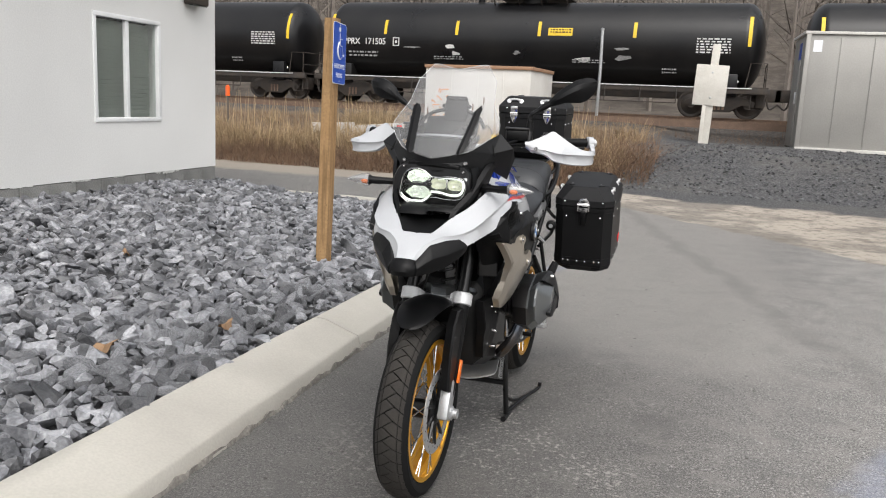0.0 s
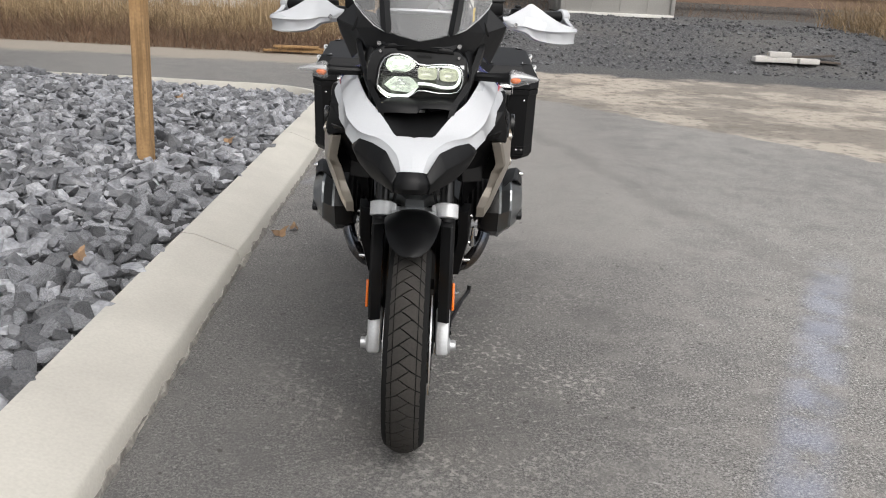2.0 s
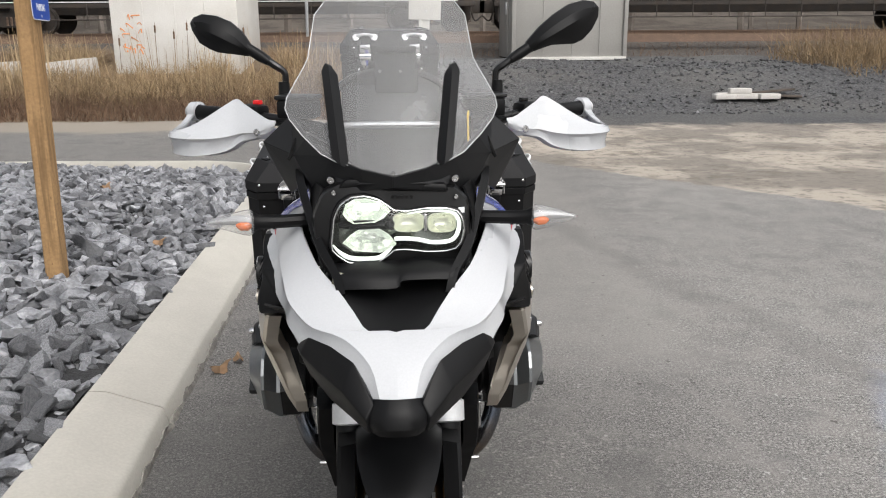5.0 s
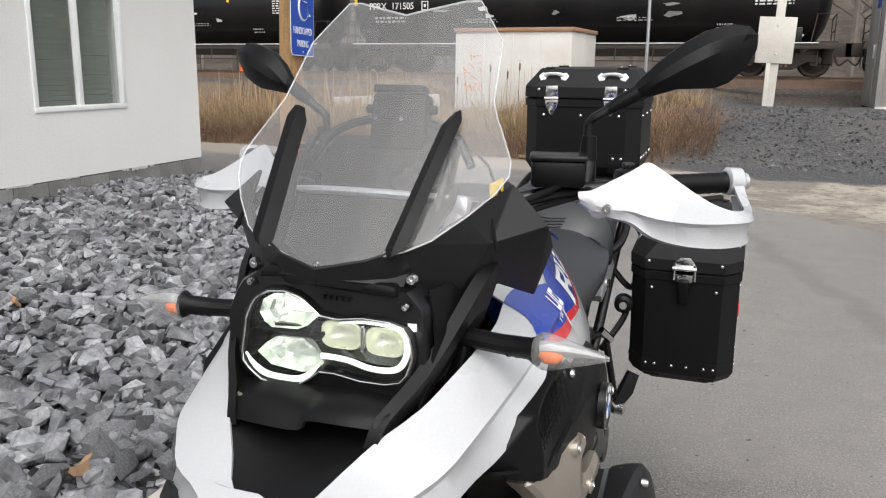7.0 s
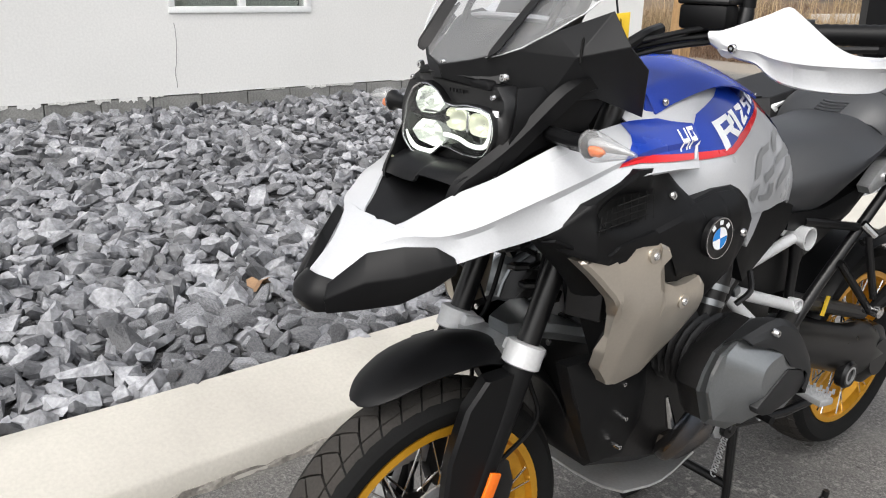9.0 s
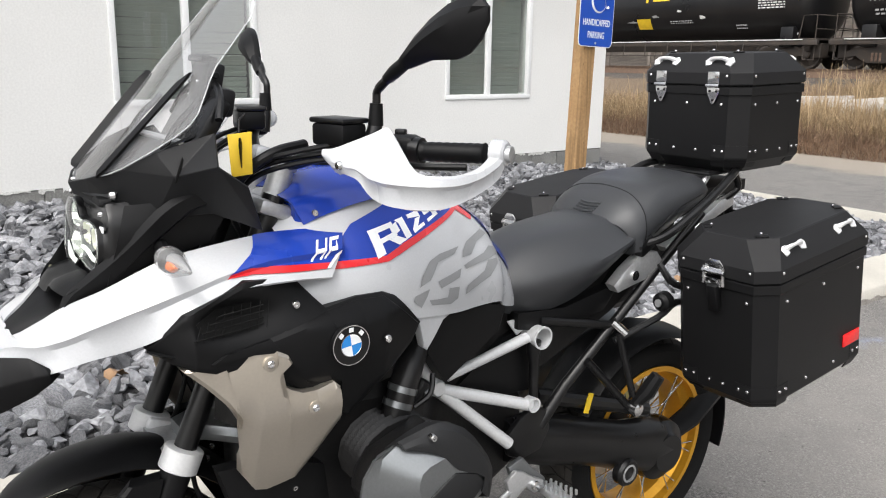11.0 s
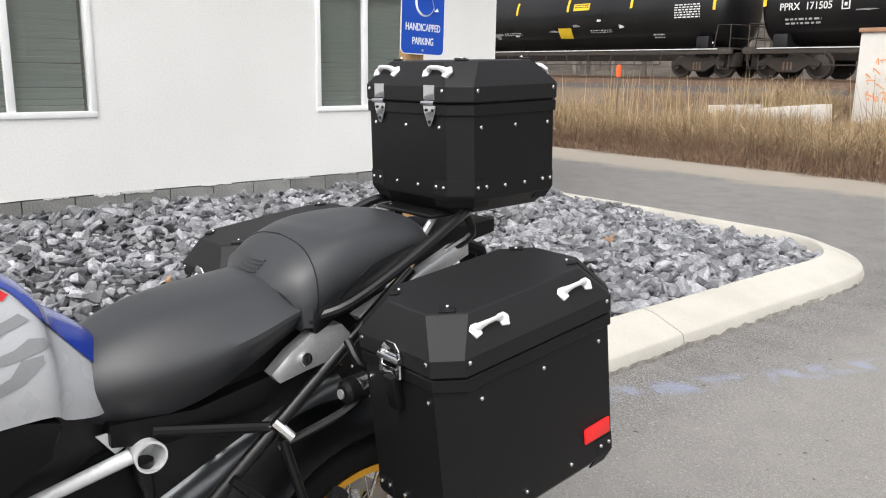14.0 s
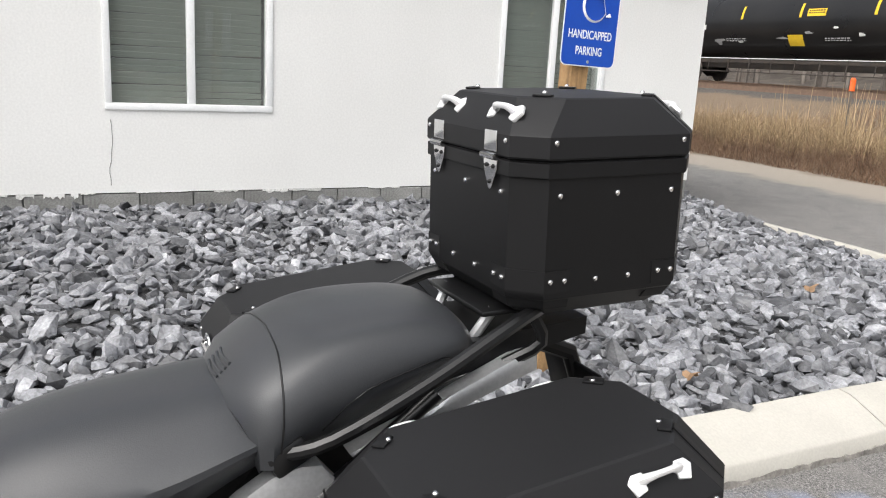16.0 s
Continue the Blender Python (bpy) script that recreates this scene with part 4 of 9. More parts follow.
    part("vent_pipe", tube([(half - 2.0, 0, zc + r - 0.1), (half - 2.0, 0, zc + r + 0.3)], 0.12, 12), TANK_BLACK, car)
    part("top_rail", tube([(half - 5.4, -0.3, zc + r + 0.08), (half - 1.3, -0.3, zc + r + 0.12)], 0.03, 6), IRON, car)
    # reflective bars and stencils, lying on the round side
    for k, (f, h) in enumerate(((0.03, 0.95), (0.17, 0.5), (0.345, 0.5), (0.535, 0.5), (0.74, 0.5), (0.968, 0.95))):
        rings = []
        for q in range(5):
            z = 2.72 - h / 2 + h * q / 4
            rings.append([(f * length - 0.055, side(z), z), (f * length + 0.055, side(z), z), (f * length + 0.055, side(z) + 0.01, z), (f * length - 0.055, side(z) + 0.01, z)])
        part("reflective_bar", loft(rings), YELLOW, car)

    def panel(name, mat, xa, xb, za, zb, lift=0.004):
        rings = []
        for q in range(4):
            z = za + (zb - za) * q / 3
            rings.append([(xa, side(z) - lift, z), (xb, side(z) - lift, z), (xb, side(z) + 0.012, z), (xa, side(z) + 0.012, z)])
        return part(name, loft(rings), mat, car)

    p = panel("yellow_placard", YELLOW, 0.555 * length, 0.608 * length, 2.5, 2.76)
    bars(car, IRON, 0.56 * length, 2.70, 2, 0.045 * length, 0.04, lambda z: side(z) - 0.012, seed)
    panel("data_panel", TANK_BLACK, 0.865 * length, 0.935 * length, 1.98, 2.5)
    bars(car, STENCIL, 0.866 * length, 2.47, 6, 0.067 * length, 0.042, lambda z: side(z) - 0.008, seed + 2)
    bars(car, STENCIL_GREY, 0.61 * length, 1.72, 2, 0.07 * length, 0.035, lambda z: side(z) - 0.006, seed + 3)
    bars(car, STENCIL_GREY, 0.29 * length, 1.72, 2, 0.07 * length, 0.035, lambda z: side(z) - 0.006, seed + 4)
    bars(car, STENCIL_GREY, 0.80 * length, 1.5, 2, 0.03 * length, 0.05, lambda z: side(z) - 0.006, seed + 5)
    if mark:
        bars(car, STENCIL_GREY, 0.075 * length, 1.82, 2, 0.075 * length, 0.06, lambda z: side(z) - 0.006, seed + 6)
        for name, text, dx in zip(("reporting_mark", "reporting_number"), mark.split(), (-0.52, 0.42)):
            writing(name, text, 0.31, STENCIL, pose(0.118 * length + dx, side(2.19) - 0.01, 2.19, 93, 0, 0), car, 0.004, 0.92)
        bm = bmesh.new()
        for a, b, c, d in ((0.19, 0.206, 2.32, 2.35), (0.19, 0.206, 2.05, 2.08), (0.19, 0.1921, 2.08, 2.32), (0.2039, 0.206, 2.08, 2.32)):
            add_box(bm, ((b - a) * length, 0.014, d - c), ((a + b) / 2 * length, side(2.2) - 0.01, (c + d) / 2))
        add_box(bm, (0.08, 0.014, 0.1), (0.198 * length, side(2.2) - 0.012, 2.2))
        part("stencil_frame", bm, STENCIL, car)
    else:
        bars(car, STENCIL, 0.118 * length, 2.2, 1, 0.1 * length, 0.2, lambda z: side(z) - 0.008, seed + 7)
        panel("yellow_placard", YELLOW, 0.50 * length, 0.545 * length, 1.45, 1.85)
    # scuffed paint patches
    r2 = random.Random(seed)
    for k in range(7):
        f, z = r2.uniform(0.2, 0.8), r2.uniform(1.55, 2.1)
        n = 9
        w, h = r2.uniform(0.12, 0.4), r2.uniform(0.04, 0.13)
        pts = []
        for i in range(n):
            a = 2 * math.pi * i / n
            k2 = r2.uniform(0.4, 1)
            zz = z + h * k2 * math.sin(a)
            pts.append((f * length + w * k2 * math.cos(a), side(zz) - 0.002, zz))
        part("scuffed_patch", plate(pts, (0, 0.012, 0)), STENCIL_GREY if k % 3 else STENCIL, car)
    # diamond placard on its holder near the end
    q = 0.16
    xc, zc2 = 0.945 * length, 1.18
    part("diamond_placard", plate([(xc - q, side(1.3), zc2), (xc, side(1.3), zc2 + q), (xc + q, side(1.3), zc2), (xc, side(1.3), zc2 - q)], (0, 0.012, 0)), SIGN_WHITE, car)
    part("diamond_mark", plate([(xc - 0.1, side(1.3) - 0.004, zc2 + 0.03), (xc, side(1.3) - 0.004, zc2 + 0.11), (xc + 0.1, side(1.3) - 0.004, zc2 + 0.03)], (0, 0.01, 0)), RED, car)
    return car


tank_car(-14.2, 15.7, "PPRX 171505", 3)
tank_car(-30.8, 15.7, "", 4)
tank_car(-47.4, 15.7, "", 6)
tank_car(2.6, 15.7, "", 5)
tank_car(19.2, 15.7, "", 8)

# ---- beyond the lot ----
def build_equipment_shed():
    """Ribbed aluminium signal shed on the gravel bank."""
    s = empty("equipment_shed", "dull aluminium railway equipment shed on a gravel bank", "shed", pose(2.30, 19.55, 0.66, 0, 0, 4))
    w, d, h = 2.9, 2.0, 2.75
    part("body", box((w, d, h), (w / 2, d / 2, h / 2 + 0.08), bevel=0.01), ALUMINIUM, s)
    part("roof", box((w + 0.12, d + 0.12, 0.07), (w / 2, d / 2, h + 0.115), bevel=0.01), BOX_WHITE, s)
    part("base_rail", box((w + 0.02, 0.08, 0.08), (w / 2, -0.042, 0.07), bevel=0.005), BOX_WHITE, s)
    for x in (0.03, w - 0.03):
        part("corner_post", box((0.1, 0.06, h), (x, -0.032, h / 2 + 0.08), bevel=0.005), ALUMINIUM, s)
    for x in (0.78, 1.52, 2.22):
        part("rib", box((0.025, 0.02, h - 0.1), (x, -0.011, h / 2 + 0.08), bevel=0.004), ALUMINIUM, s)
    part("notice", box((0.2, 0.008, 0.28), (0.26, -0.006, h - 0.2)), SIGN_WHITE, s)
    part("side_notice", box((0.008, 0.4, 0.45), (-0.006, 0.9, h - 0.3)), SIGN_BLUE, s)
    part("door", box((0.03, 0.9, 2.1), (-0.017, 1.0, 1.2), bevel=0.008), ALUMINIUM, s)
    part("door_latch", box((0.05, 0.06, 0.3), (-0.05, 0.65, 1.3), bevel=0.01), STEEL, s)
    part("skid", box((w, 0.2, 0.16), (w / 2, 0.2, 0.0)), TIE, s)
    part("skid", box((w, 0.2, 0.16), (w / 2, d - 0.2, 0.0)), TIE, s)


build_equipment_shed()


def build_track_board():
    b = empty("track_board", "blank weathered white board on a painted post", "sign", pose(0.16, 20.4, 0.6, 0, 0, 3))
    part("post", box((0.2, 0.14, 2.75), (0, 0, 1.3), (0, 2, 0), bevel=0.01), BOARD_PAINT, b)
    part("board", box((0.82, 0.04, 1.05), (-0.02, -0.095, 1.62), (0, 2, 0), bevel=0.008), BOARD_PAINT, b)
    part("brace", box((0.09, 0.05, 1.2), (-0.15, -0.09, 0.5), (0, 1, 0), bevel=0.006), BOARD_PAINT, b)
    for z in (1.3, 1.95):
        part("bolt", lathe([(0.001, -0.025), (0.02, -0.02), (0.028, 0)], "y", (0, -0.116, z), 10), STEEL, b)


build_track_board()


def build_white_bin():
    """Tall weathered white steel bin with a rusty lip and sprayed marks."""
    b = empty("white_bin", "weathered white steel bin with rusty top edge", "container", pose(-7.16, 18.45, 0.34, 0, 0, -2))
    w, d, h = 2.95, 2.2, 2.08
    part("body", box((w, d, h), (w / 2, d / 2, h / 2), bevel=0.015), BOX_WHITE, b)
    bm = bmesh.new()
    for size, at in (((w + 0.06, 0.09, 0.09), (w / 2, 0.0, h)), ((w + 0.06, 0.09, 0.09), (w / 2, d, h)), ((0.09, d - 0.1, 0.09), (0, d / 2, h)), ((0.09, d - 0.1, 0.09), (w, d / 2, h))):
        add_box(bm, size, at, bevel=0.01)
    part("top_lip", bm, BOX_TOP, b)
    for x in (0.75, 1.5, 2.2):
        part("seam", box((0.03, 0.012, h - 0.1), (x, -0.005, h / 2), bevel=0.003), BOX_WHITE, b)
    r = random.Random(4)
    for k in range(16):
        x, z = 0.2 + 0.45 * r.random(), 0.55 + 0.9 * r.random()
        pts = [(x, -0.004, z), (x + r.uniform(-0.05, 0.09), -0.004, z + r.uniform(0.02, 0.12)), (x + r.uniform(0.02, 0.16), -0.004, z + r.uniform(-0.06, 0.1))]
        part("sprayed_mark", tube(smooth_path(pts, 4), 0.014, 6, flat=0.3), SPRAY, b)


build_white_bin()


def build_marker(x, y, z):
    m = empty("utility_marker", "orange plastic utility marker in the dry grass", "marker", pose(x, y, z))
    part("post", tube([(0, 0, -0.2), (0, 0, 1.0), (0, 0, 1.28)], [0.03, 0.03, 0.03], 12), BARK, m)
    part("cap", tube([(0, 0, 1.24), (0, 0, 1.5), (0, 0, 1.54)], [0.062, 0.062, 0.03], 12), ORANGE, m)


build_marker(-12.67, 17.3, 0.14)
pole = empty("thin_pole", "thin grey steel pole beside the track", "pole", pose(-3.3, 23.4, 1.0))
part("pole_tube", tube([(0, 0, -0.3), (0.02, 0, 1.6), (0, 0, 2.9)], 0.05, 10), STEEL, pole)
part("pole_cap", lathe([(0.055, 2.88), (0.058, 2.93), (0.001, 2.95)], "z"), STEEL, pole)


def pale_slab(x, y, top, w, d, turn, tilt):
    h = top - ground_height(x, y) + 0.15
    bm = box((w, d, h), (0, 0, -h / 2), bevel=0.02)
    o = tagged(finish("concrete_slab", bm, SLAB), "pale concrete slab standing out of dry grass", "slab", group="slabs in the grass")
    o.matrix_world = pose(x, y, top, 0, tilt, turn)


pale_slab(-8.25, 17.7, 0.80, 1.62, 0.9, 3, -6)
pale_slab(-9.75, 18.1, 0.78, 0.95, 0.8, -6, -3)


def build_block_pile():
    g = "blocks and boards on the gravel"
    z0 = ground_height(6.2, 14.1)
    for k, (dx, dy, dz, t) in enumerate(((0, 0, 0.05, 4), (0.42, 0.03, 0.05, -3), (0.84, 0.0, 0.05, 6), (0.15, 0.25, 0.05, 2), (0.30, 0.04, 0.15, -5))):
        bm = box((0.4, 0.2, 0.095), (0, 0, 0.048), bevel=0.008)
        o = tagged(finish("loose_block", bm, SLAB), "pale grey flat concrete block on gravel", "block", group=g)
        o.matrix_world = pose(5.75 + dx, 14.1 + dy, z0 + dz, 0, 0, t)
    for x, y, z, w, t, tilt in ((6.55, 14.35, 0.10, 1.3, 8, -4), (6.7, 14.25, 0.06, 1.1, -6, 2)):
        o = tagged(finish("board", box((w, 0.16, 0.04), bevel=0.005), TIE), "weathered dark board on gravel", "board", group=g)
        o.matrix_world = pose(x, y, ground_height(x, y) + z, 0, tilt, t)


build_block_pile()
for k, (x, y, z, w, t) in enumerate(((-3.05, 12.55, 0.05, 1.1, 3), (-2.9, 12.6, 0.09, 1.0, -5), (-3.0, 12.5, 0.13, 0.8, 8))):
    o = tagged(finish("timber_offcut", box((w, 0.09, 0.04), bevel=0.004), TIMBER), "pale timber offcut at the grass edge", "board", group="timber offcuts")
    o.matrix_world = pose(x, y, z, 0, 0, t)


# ---- dry growth ----
def blades(name, spots, mat, label, category, lean=0.42, width=0.006, curl=0.5):
    """Bent tapering blades at (x, y, z, height)."""
    vs, fs = [], []
    for x, y, z, h in spots:
        a, l = rng.uniform(0, 6.283), abs(rng.normal(0, lean))
        dx, dy = math.cos(a) * l, math.sin(a) * l
        b = rng.uniform(0, 3.14)
        wx, wy = math.cos(b) * width * rng.uniform(0.6, 1.5), math.sin(b) * width
        n = len(vs)
        for k, t in enumerate((0, 0.35, 0.7, 1.0)):
            q = t + curl * t * t
            px, py, pz = x + dx * h * q, y + dy * h * q, z + h * (t - 0.35 * l * t * t)
            w = 1 - 0.75 * t
            vs += [(px - wx * w, py - wy * w, pz), (px + wx * w, py + wy * w, pz)]
            if k:
                fs.append((n + 2 * k - 2, n + 2 * k - 1, n + 2 * k + 1, n + 2 * k))
    return many(name, vs, fs, mat, label, category)


def build_growth():
    tall, low, pale, reeds = [], [], [], []
    for _ in range(70000):
        x, y = rng.uniform(-15, -1.0), rng.uniform(12.5, 20.5)
        edge = 12.45 + 0.35 * noise.noise((x * 0.6, 0, 3))
        if y < edge or (x > -2.2 and rng.random() < (x + 2.2) / 1.2):
            continue
        if -7.1 < x < -3.9 and 18.2 < y < 20.6:
            continue
        z = ground_height(x, y)
        clump = noise.noise((x * 0.8, y * 0.8, 9)) + 0.5 * noise.noise((x * 2.3, y * 2.3, 5))
        into = y - edge
        if into < 1.1 + 0.5 * clump:
            low.append((x, y, z, rng.uniform(0.08, 0.25) + 0.22 * min(1, into)))
        elif y > 15.9 and clump < 0.25:
            if rng.random() < 0.25:
                low.append((x, y, z, rng.uniform(0.08, 0.3)))
        elif clump < -0.45:
            if rng.random() < 0.5:
                low.append((x, y, z, rng.uniform(0.12, 0.4)))
        else:
            h = rng.uniform(0.18, 0.62) + 0.35 * max(0, clump)
            (pale if rng.random() < 0.5 + 0.4 * clump else tall).append((x, y, z, h))
    for _ in range(420):
        x, y = rng.uniform(-14, -2.0), rng.uniform(13.6, 17.5)
        if noise.noise((x * 0.5, y * 0.5, 21)) > -0.1:
            reeds.append((x, y, ground_height(x, y), rng.uniform(0.8, 1.35)))
    for _ in range(5000):
        x, y = rng.uniform(8.8, 16), rng.uniform(15.5, 20)
        tall.append((x, y, ground_height(x, y), rng.uniform(0.4, 1.0)))
    for _ in range(2500):
        x, y = rng.uniform(-4, 16), rng.uniform(21, 24.5)
        low.append((x, y, ground_height(x, y), rng.uniform(0.05, 0.3)))
    for _ in range(1200):
        x, y = rng.uniform(-2.2, -0.6), rng.uniform(13.4, 16)
        low.append((x, y, ground_height(x, y), rng.uniform(0.2, 0.9)))
    blades("dry_grass", tall, DRY_GRASS, "tall straw-coloured dry grass on the bank", "grass", 0.55)
    blades("pale_straw", pale, STRAW, "pale bent straw among the dry grass", "grass", 0.75, 0.006, 0.9)
    blades("dead_weeds", low, DRY_WEED, "low dead brown weeds along the road", "weeds", 0.7, 0.005)
    blades("dry_reeds", reeds, STRAW, "thin upright pale reed stalks in the grass", "reeds", 0.10, 0.009, 0.2)
    # seed heads on dark stalks beside the bin
    for k, (x, y, h) in enumerate(((-5.6, 16.6, 1.25), (-5.3, 16.9, 1.1), (-4.9, 16.5, 1.3), (-4.3, 16.8, 1.15), (-6.3, 16.4, 1.0), (-3.7, 16.4, 1.2), (-2.9, 16.2, 1.1))):
        c = empty("cattail", "dry brown cattail stalk in the grass", "reed", pose(x, y, ground_height(x, y)), "cattails in the grass")
        part("stalk", tube([(0, 0, -0.05), (0.01, 0, h * 0.6), (0.02, 0, h + 0.12)], [0.008, 0.006, 0.003], 6), DRY_GRASS, c)
        part("seed_head", tube([(0.017, 0, h - 0.1), (0.018, 0, h - 0.08), (0.02, 0, h + 0.05), (0.02, 0, h + 0.07)], [0.008, 0.02, 0.019, 0.006], 8), DRY_WEED, c)


build_growth()


def build_bank_gravel():
    spots = []
    for _ in range(4200):
        x, y = rng.uniform(-1.5, 10.5), rng.uniform(12.9, 19.2)
        spots.append((x, y, ground_height(x, y) + 0.005, rng.uniform(0.015, 0.05)))
    scatter_rocks("bank_gravel", spots, BANK_STONE, "loose dark gravel on the bank")


BANK_STONE = material("dark_bank_stone", (0.06, 0.06, 0.063), 0.85, 0, (0.15, 0.15, 0.152), 9, 60, 0.4, 0.006, amount=0.7, per=0.6)
build_bank_gravel()


def build_far_woods():
    """Bare winter woods on the hillside, all one mass."""
    bm = bmesh.new()
    r = random.Random(11)
    for k in range(330):
        x, y = r.uniform(-75, 55), 34 + 40 * r.random() ** 1.4
        z, h = ground_height(x, y) - 0.3, r.uniform(7, 15)
        lean = r.uniform(-0.06, 0.06)
        add_tube(bm, [(x, y, z), (x + lean * h * 0.4, y, z + h * 0.4), (x + lean * h, y, z + h)], [0.16 * h / 10, 0.1 * h / 10, 0.02], 5, caps=False)
        for b in range(9):
            t = r.uniform(0.25, 0.95)
            a, l = r.uniform(0, 6.28), (1.1 - t) * h * r.uniform(0.25, 0.5)
            p = Vector((x + lean * h * t, y, z + h * t))
            q = p + Vector((math.cos(a) * l, math.sin(a) * l, l * r.uniform(0.5, 1.1)))
            m = p.lerp(q, 0.5) + Vector((0, 0, -0.06 * l))
            add_tube(bm, [p, m, q], [0.05, 0.03, 0.008], 3, caps=False)
            for c in range(2):
                s = p.lerp(q, r.uniform(0.4, 0.9))
                e = s + Vector((r.uniform(-1, 1), r.uniform(-1, 1), r.uniform(0.2, 1))) * l * 0.4
                add_tube(bm, [s, e], [0.022, 0.006], 3, caps=False)
    tagged(finish("far_woods", bm, BARK), "bare brown winter woods on the hillside", "woods", kind="stuff")


build_far_woods()

# ---- motorcycle ----
from mathutils.bvhtree import BVHTree
from mathutils.geometry import tessellate_polygon

BIKE_WHITE = material("pearl_white_paint", (0.45, 0.46, 0.477), 0.28, 0, (0.43, 0.44, 0.456), 2, 300, 0.02, 0.0005, coat=0.5)
BIKE_BLUE = material("racing_blue_paint", (0.008, 0.035, 0.30), 0.25, 0, (0.01, 0.045, 0.34), 3, 300, 0.02, 0.0005, coat=0.35, spec=0.35)
BIKE_RED = material("racing_red_paint", (0.62, 0.015, 0.02), 0.28, 0, None, 3, 300, 0.02, 0.0005, coat=0.5)
BIKE_GREY = material("grey_graphic", (0.25, 0.256, 0.262), 0.35, 0, None, 3, 300, 0.02, 0.0005)
PLASTIC = material("matte_black_plastic", (0.0045, 0.0046, 0.005), 0.42, 0, (0.0065, 0.0065, 0.007), 6, 420, 0.10, 0.001, spec=0.17)
DASH = material("dark_grey_plastic", (0.010, 0.0103, 0.011), 0.42, 0, (0.0125, 0.0125, 0.0135), 5, 420, 0.10, 0.001, spec=0.20)
SATIN = material("satin_black_metal", (0.005, 0.005, 0.0055), 0.30, 0, (0.008, 0.008, 0.008), 8, 200, 0.05, 0.001, spec=0.38)
VINYL_SEAT = material("black_seat_vinyl", (0.028, 0.030, 0.0335), 0.4, 0, (0.036, 0.0365, 0.038), 5, 520, 0.2, 0.0012, spec=0.45)
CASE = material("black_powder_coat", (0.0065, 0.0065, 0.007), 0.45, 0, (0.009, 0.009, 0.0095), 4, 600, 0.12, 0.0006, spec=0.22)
# same coat as CASE, its base lightened for sky sheen on the lids
CASE_LID = material("sky_lit_black_coat", (0.013, 0.013, 0.0138), 0.5, 0, (0.016, 0.016, 0.017), 4, 600, 0.12, 0.0006, spec=0.17)
PANEL = material("warm_silver_panel", (0.52, 0.475, 0.41), 0.3, 0.8, (0.46, 0.42, 0.365), 4, 200, 0.0, 0.001)
FRAME_SILVER = material("silver_frame_paint", (0.66, 0.67, 0.68), 0.38, 0.25, (0.58, 0.58, 0.58), 6, 150, 0.06, 0.001)
CAST = material("cast_aluminium", (0.52, 0.53, 0.54), 0.4, 0.7, (0.42, 0.42, 0.42), 12, 150, 0.12, 0.001)
COVER = material("grey_metal_cover", (0.225, 0.236, 0.243), 0.3, 0.8, (0.20, 0.21, 0.215), 6, 200, 0.05, 0.001)
ENGINE = material("engine_black", (0.010, 0.010, 0.0105), 0.38, 0.2, (0.020, 0.018, 0.017), 9, 120, 0.2, 0.002, spec=0.4)
GUARD = material("dark_grey_guard", (0.014, 0.0145, 0.0155), 0.5, 0, None, 6, 260, 0.1, 0.001, spec=0.3)
CHROME = material("bright_steel", (0.72, 0.72, 0.72), 0.16, 1.0, (0.62, 0.62, 0.62), 9, 120, 0.02, 0.0005)
BRASS = material("blued_steel_pipe", (0.17, 0.14, 0.115), 0.25, 0.95, (0.06, 0.09, 0.13), 9, 60, 0.05, 0.001, amount=0.9)
GOLD = material("gold_anodised_rim", (0.72, 0.36, 0.025), 0.33, 0.55, (0.6, 0.3, 0.03), 5, 120, 0.05, 0.001)
RUBBER = material("tyre_rubber", (0.026, 0.024, 0.022), 0.85, 0, (0.045, 0.040, 0.035), 6, 180, 0.25, 0.002, spec=0.25)
# near-black: painted shade of grooves, slots and holes; also case seal and mesh
GROOVE = material("groove_shade", (0.006, 0.006, 0.006), 0.95, 0, (0.01, 0.01, 0.01), 6, 180, 0.2, 0.002, spec=0.2)
SCREEN = glaze("windscreen_plastic", (0.86, 0.87, 0.89), 0.05, 0.15)
SCREEN_INNER = clear("windscreen_inner_face", (0.9, 0.9, 0.92), 0.05, 0.0)
# whitish half-clear tint paints the bright glint along the screen's rim
SCREEN_EDGE = clear("screen_edge_glint", (0.85, 0.87, 0.88), 0.1, 0.32)
LENS = glaze("headlight_cover", haze=0.01)
SIG_LENS = glaze("signal_lens", (0.92, 0.92, 0.92), 0.08, 0.18)
SMOKED = material("smoked_insert", (0.09, 0.09, 0.062), 0.2, 0, (0.12, 0.12, 0.09), 20, 90, 0.03, 0.001)
AMBER = material("amber_reflector", (0.80, 0.16, 0.01), 0.25, 0, None, 9, 120, 0.05, 0.001)
TAIL_RED = material("red_reflector", (0.75, 0.02, 0.02), 0.2, 0, (0.6, 0.015, 0.02), 60, 200, 0.1, 0.001)
LAMP_WHITE = glow("lamp_white", (0.84, 0.89, 0.82), 0.64)
REFLECTOR = material("lit_reflector", (0.76, 0.79, 0.73), 0.16, 1.0, (0.62, 0.66, 0.58), 14, 60, 0.15, 0.004)
REFLECTOR.node_tree.nodes["Principled BSDF"].inputs["Emission Color"].default_value = (0.90, 0.96, 0.88, 1)
REFLECTOR.node_tree.nodes["Principled BSDF"].inputs["Emission Strength"].default_value = 0.20
CHAMBER = material("dark_chrome_chamber", (0.16, 0.17, 0.15), 0.12, 1.0, (0.07, 0.075, 0.07), 10, 60, 0.1, 0.003)
